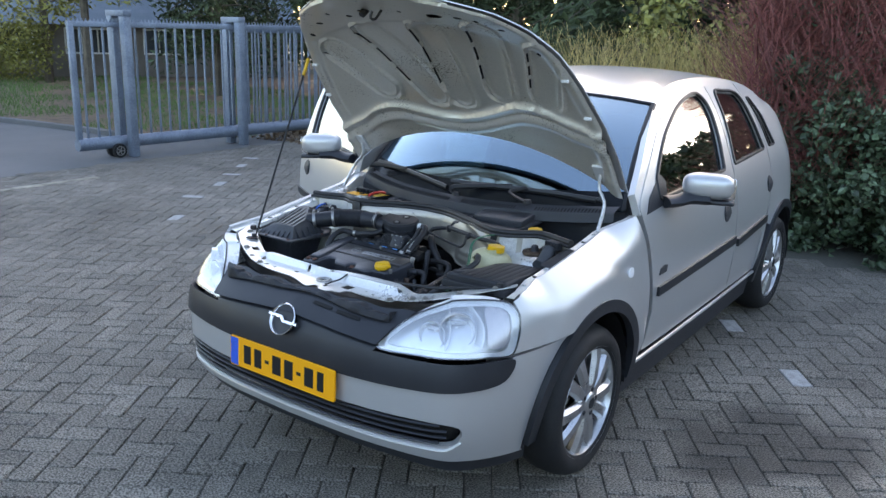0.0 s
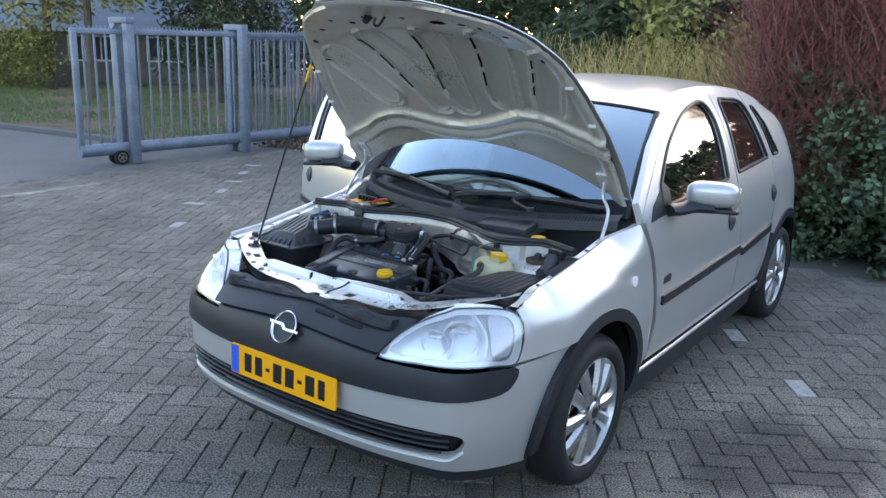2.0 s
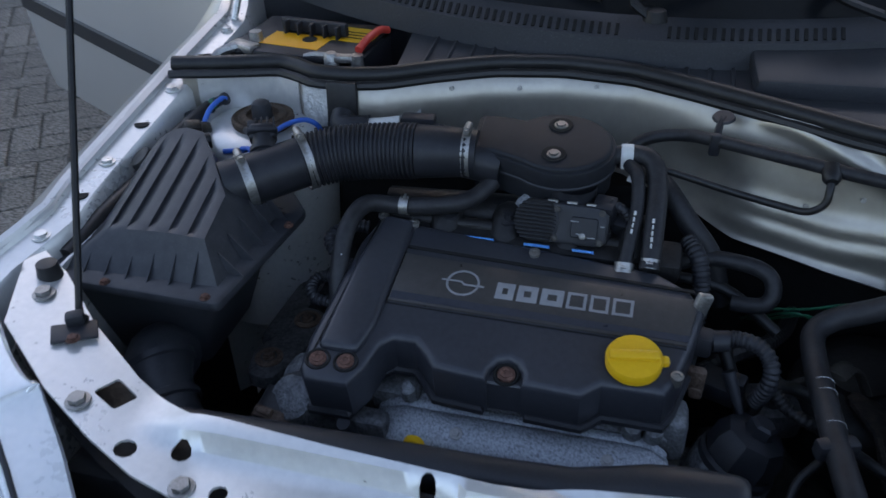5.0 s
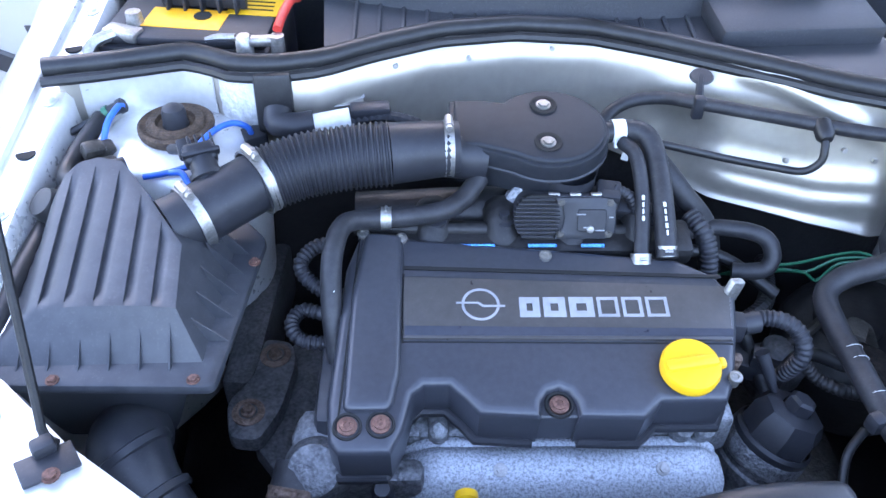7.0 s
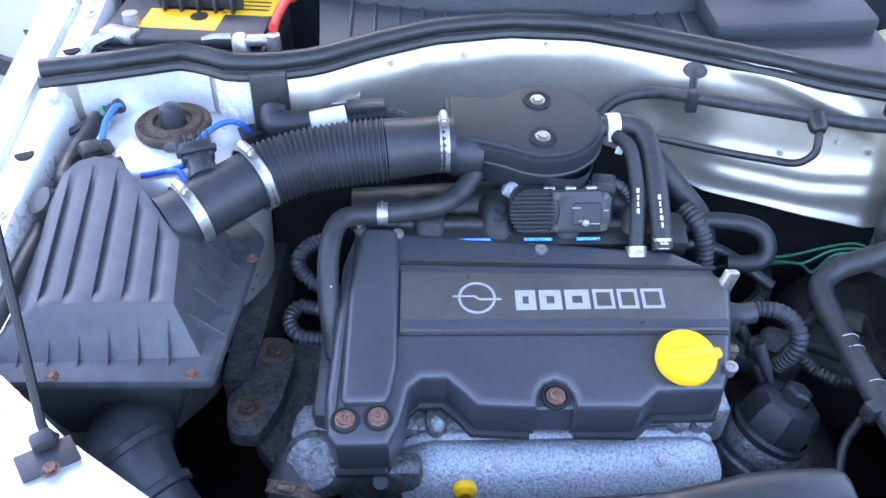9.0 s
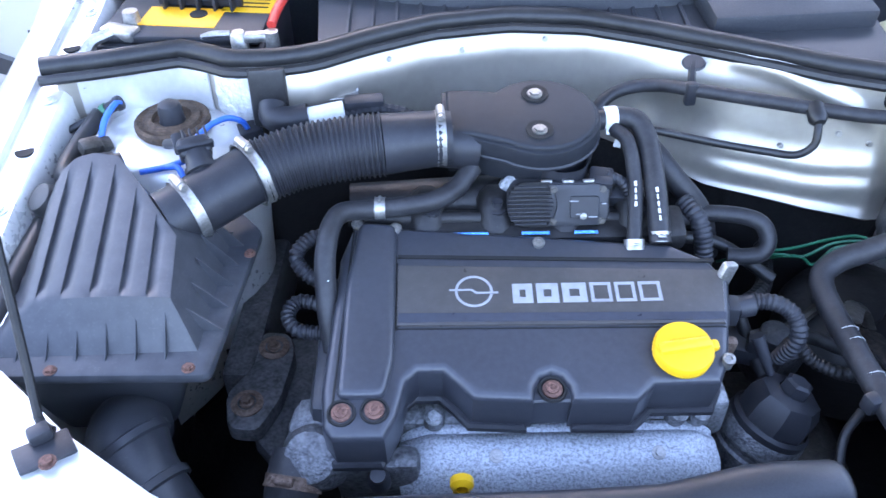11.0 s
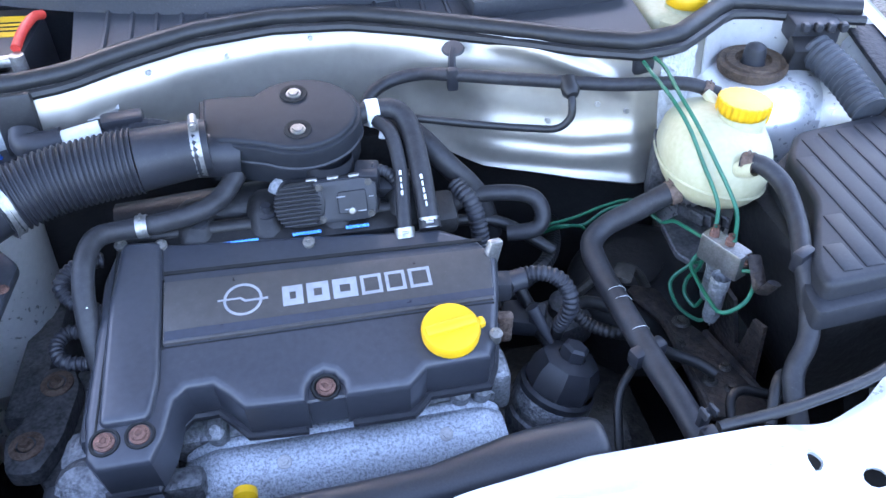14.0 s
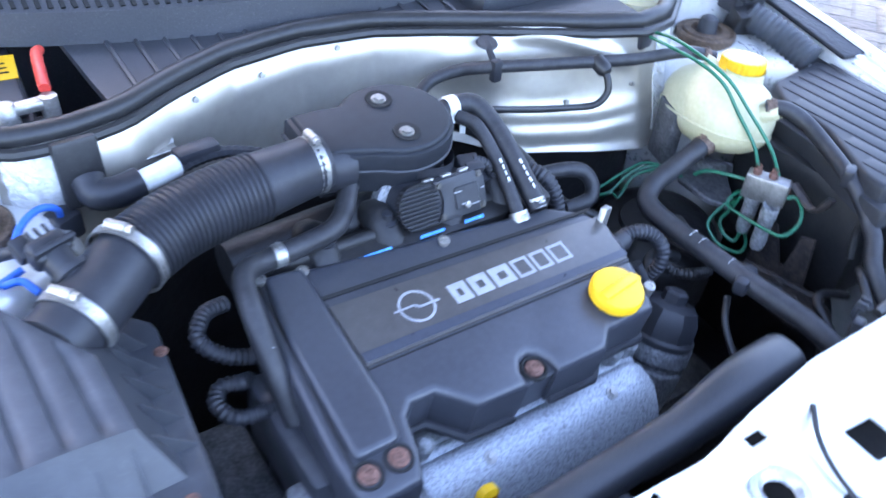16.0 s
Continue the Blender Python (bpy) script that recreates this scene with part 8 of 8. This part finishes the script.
# left-hand corner by the fuse box: bellows and connector
bm = bmesh.new()
tube(bm, [(.590, .772, .846), (.598, .745, .840), (.607, .71, .830), (.612, .66, .815)], .0200, 18, 12, rib=.0026, pitch=.0095)
wl = thing("wiring_bellows", bm, material("grey_blue_rubber", (.022, .025, .031), (.048, .053, .062), rough=.6, scale=20, fine=120, dust=.1), "grey ribbed rubber wiring bellows beside the strut tower", "bellows")
bm = bmesh.new()
box(bm, (.062, .050, .03), pose(.598, .802, .862, 0, 0, -10), .004)
for k in range(4):
    box(bm, (.010, .012, .012), pose(.575 + .016 * k, .778 - .003 * k, .874, 0, 0, -10), .002, 1)
part("connector", bm, "plastic", wl)
bm = bmesh.new()
box(bm, (.050, .030, .040), pose(.585, .775, .838, 20, 0, -12), .004)
part("connector_base", bm, "black", wl)
# dark plate laid on the channel to stand for the shaded gap there
bm = bmesh.new()
box(bm, (.050, .180, .008), pose(.668, .712, .841, 9, 3, -4), .003)
part("gutter_rubber", bm, "foam", wl)
bm = bmesh.new()
tube(bm, [(.60, .42, .76), (.632, .50, .775), (.640, .60, .79), (.645, .72, .80)], .014, 8, 5)
part("apron_loom", bm, "rubber", wl)
# brake fluid cap behind the seal
bm = bmesh.new()
lathe(bm, [(.027, -.012), (.028, -.010), (.028, .0), (.026, .004), (.010, .005), (0, .005)], pose(.461, .889, .882), 32)
rs = thing("brake_fluid_reservoir", bm, "yellow", "yellow-capped brake fluid reservoir behind the rubber seal", "reservoir")
bm = bmesh.new()
lathe(bm, [(.055, -.060), (.055, -.035), (.048, -.024), (.027, -.018), (.025, -.008)], pose(.461, .892, .881), 32)
box(bm, (.13, .10, .05), pose(.468, .915, .838), .018, 3)
part("reservoir_body", bm, "tank", rs)

# right-hand corner: blue hoses, looms, flap, white connector
bl = empty("blue_vacuum_hose", (-.54, .74, .80), "bright blue vacuum hoses with black connectors by the strut tower", "hose")
hose("hose_run", [(-.583, .803, .842), (-.587, .796, .845), (-.594, .772, .838), (-.598, .755, .820), (-.598, .750, .798)], .0038, "blue", bl, seg=10)
hose("hose_run", [(-.490, .735, .822), (-.472, .768, .828), (-.452, .784, .830), (-.436, .792, .820), (-.432, .800, .800)], .0038, "blue", bl, seg=10)
hose("hose_run", [(-.54, .700, .812), (-.51, .705, .815), (-.485, .712, .82)], .0038, "blue", bl, seg=10)
hose("hose_run", [(-.505, .690, .825), (-.49, .685, .828), (-.48, .672, .82)], .0038, "blue", bl, seg=10)
bm = bmesh.new()
rod(bm, (-.606, .802, .832), (-.582, .806, .843), .0075)
rod(bm, (-.650, .784, .815), (-.606, .802, .832), .0045)
lathe(bm, [(.0075, -.004), (.0095, -.003), (.0095, .003), (.0075, .004)], toward((-.586, .805, .841), (-.562, .809, .852)), 14)
part("connector", bm, "plastic", bl)
bm = bmesh.new()
box(bm, (.03, .03, .03), pose(-.432, .802, .792, 0, 0, 30), .004)
part("connector", bm, "plastic", bl)
bm = bmesh.new()
rod(bm, (-.607, .8015, .8315), (-.601, .803, .8345), .0088)
part("green_ring", bm, "green", bl)
lm = empty("wiring_loom", (-.62, .66, .76), "black taped wiring loom along the inner apron", "wiring loom")
hose("loom", [(-.615, .80, .80), (-.628, .75, .79), (-.632, .71, .785), (-.62, .685, .79), (-.585, .685, .80), (-.56, .70, .80)], .011, "rubber", lm)
hose("loom", [(-.63, .78, .77), (-.635, .66, .765), (-.64, .56, .76), (-.645, .47, .745)], .013, "rubber", lm)
for p in ((-.60, .745, .79), (-.59, .72, .785), (-.605, .73, .80), (-.585, .705, .79)):
    bm = bmesh.new()
    box(bm, (.026, .020, .018), pose(*p, 20, 10, 40), .005)
    part("plug", bm, "dirty", lm)
bm = bmesh.new()
lathe(bm, [(.018, -.03), (.020, .0), (.016, .012), (0, .014)], pose(-.628, .64, .79, 20, -30), 18)
part("round_connector", bm, "rubber", lm)
bm = bmesh.new()
box(bm, (.046, .012, .075), pose(-.402, .812, .842, -8, 0, 4), .005)
lm.location = Vector(lm.location) + Vector((.004, 0, .028))
fp = thing("rubber_flap", bm, "rubber", "black rubber flap hanging from the firewall seal", "flap")
bm = bmesh.new()
tube(bm, [(-.398, .805, .835), (-.396, .79, .826), (-.375, .784, .826), (-.352, .787, .828)], .017, 12, 4)
part("elbow", bm, "plastic", fp)
bm = bmesh.new()
rod(bm, (-.361, .784, .827), (-.310, .796, .831), .0125, seg=16)
wc = thing("white_connector", bm, "label", "white plastic cable connector on the firewall side", "connector")
bm = bmesh.new()
box(bm, (.05, .024, .018), pose(-.285, .803, .836, 0, 0, 6), .005)
tube(bm, [(-.31, .793, .828), (-.275, .797, .832), (-.24, .794, .829), (-.19, .775, .815), (-.15, .75, .80)], .0065, 8, 4, rib=.001)
part("cable_end", bm, "plastic", wc)
bm = bmesh.new()
box(bm, (.04, .002, .035), pose(-.315, seal_y(-.315) - .018, .842, -25, 0, 10), .0008, 1)
box(bm, (.045, .022, .002), pose(-.318, seal_y(-.315) - .028, .826, 0, 0, 10), .0008, 1)
thing("metal_tab", bm, "zinc", "small bent metal tab on the firewall", "bracket")
bm = panel([(-.47, .735), (-.47, .865), (-.425, .865), (-.418, .735)], lambda x, z: Vector(fw(x, z)) + Vector((0, -.004 - .002 * math.sin(x * 400) * math.sin(z * 300), 0)), (), 0.007, 0.002, flip=True)
part("insulation_patch", bm, "white_paint", firewall)
bm = panel([(.378, .72), (.378, .866), (.437, .866), (.437, .72)], lambda x, z: Vector(fw(x, z)) + Vector((0, -.004 - .002 * math.sin(x * 400) * math.sin(z * 300), 0)), (), 0.007, 0.002, flip=True)
part("insulation_patch", bm, "white_paint", firewall)
for a, b in ((.455, .605), (-.635, -.478)):
    bm = panel([(a, .71), (a, .868), (b, .868), (b, .71)], lambda x, z: Vector(fw(x, z)) + Vector((0, -.006, 0)), (), 0.012, 0.002, flip=True)
    part("side_bulkhead", bm, "paint_in", firewall)
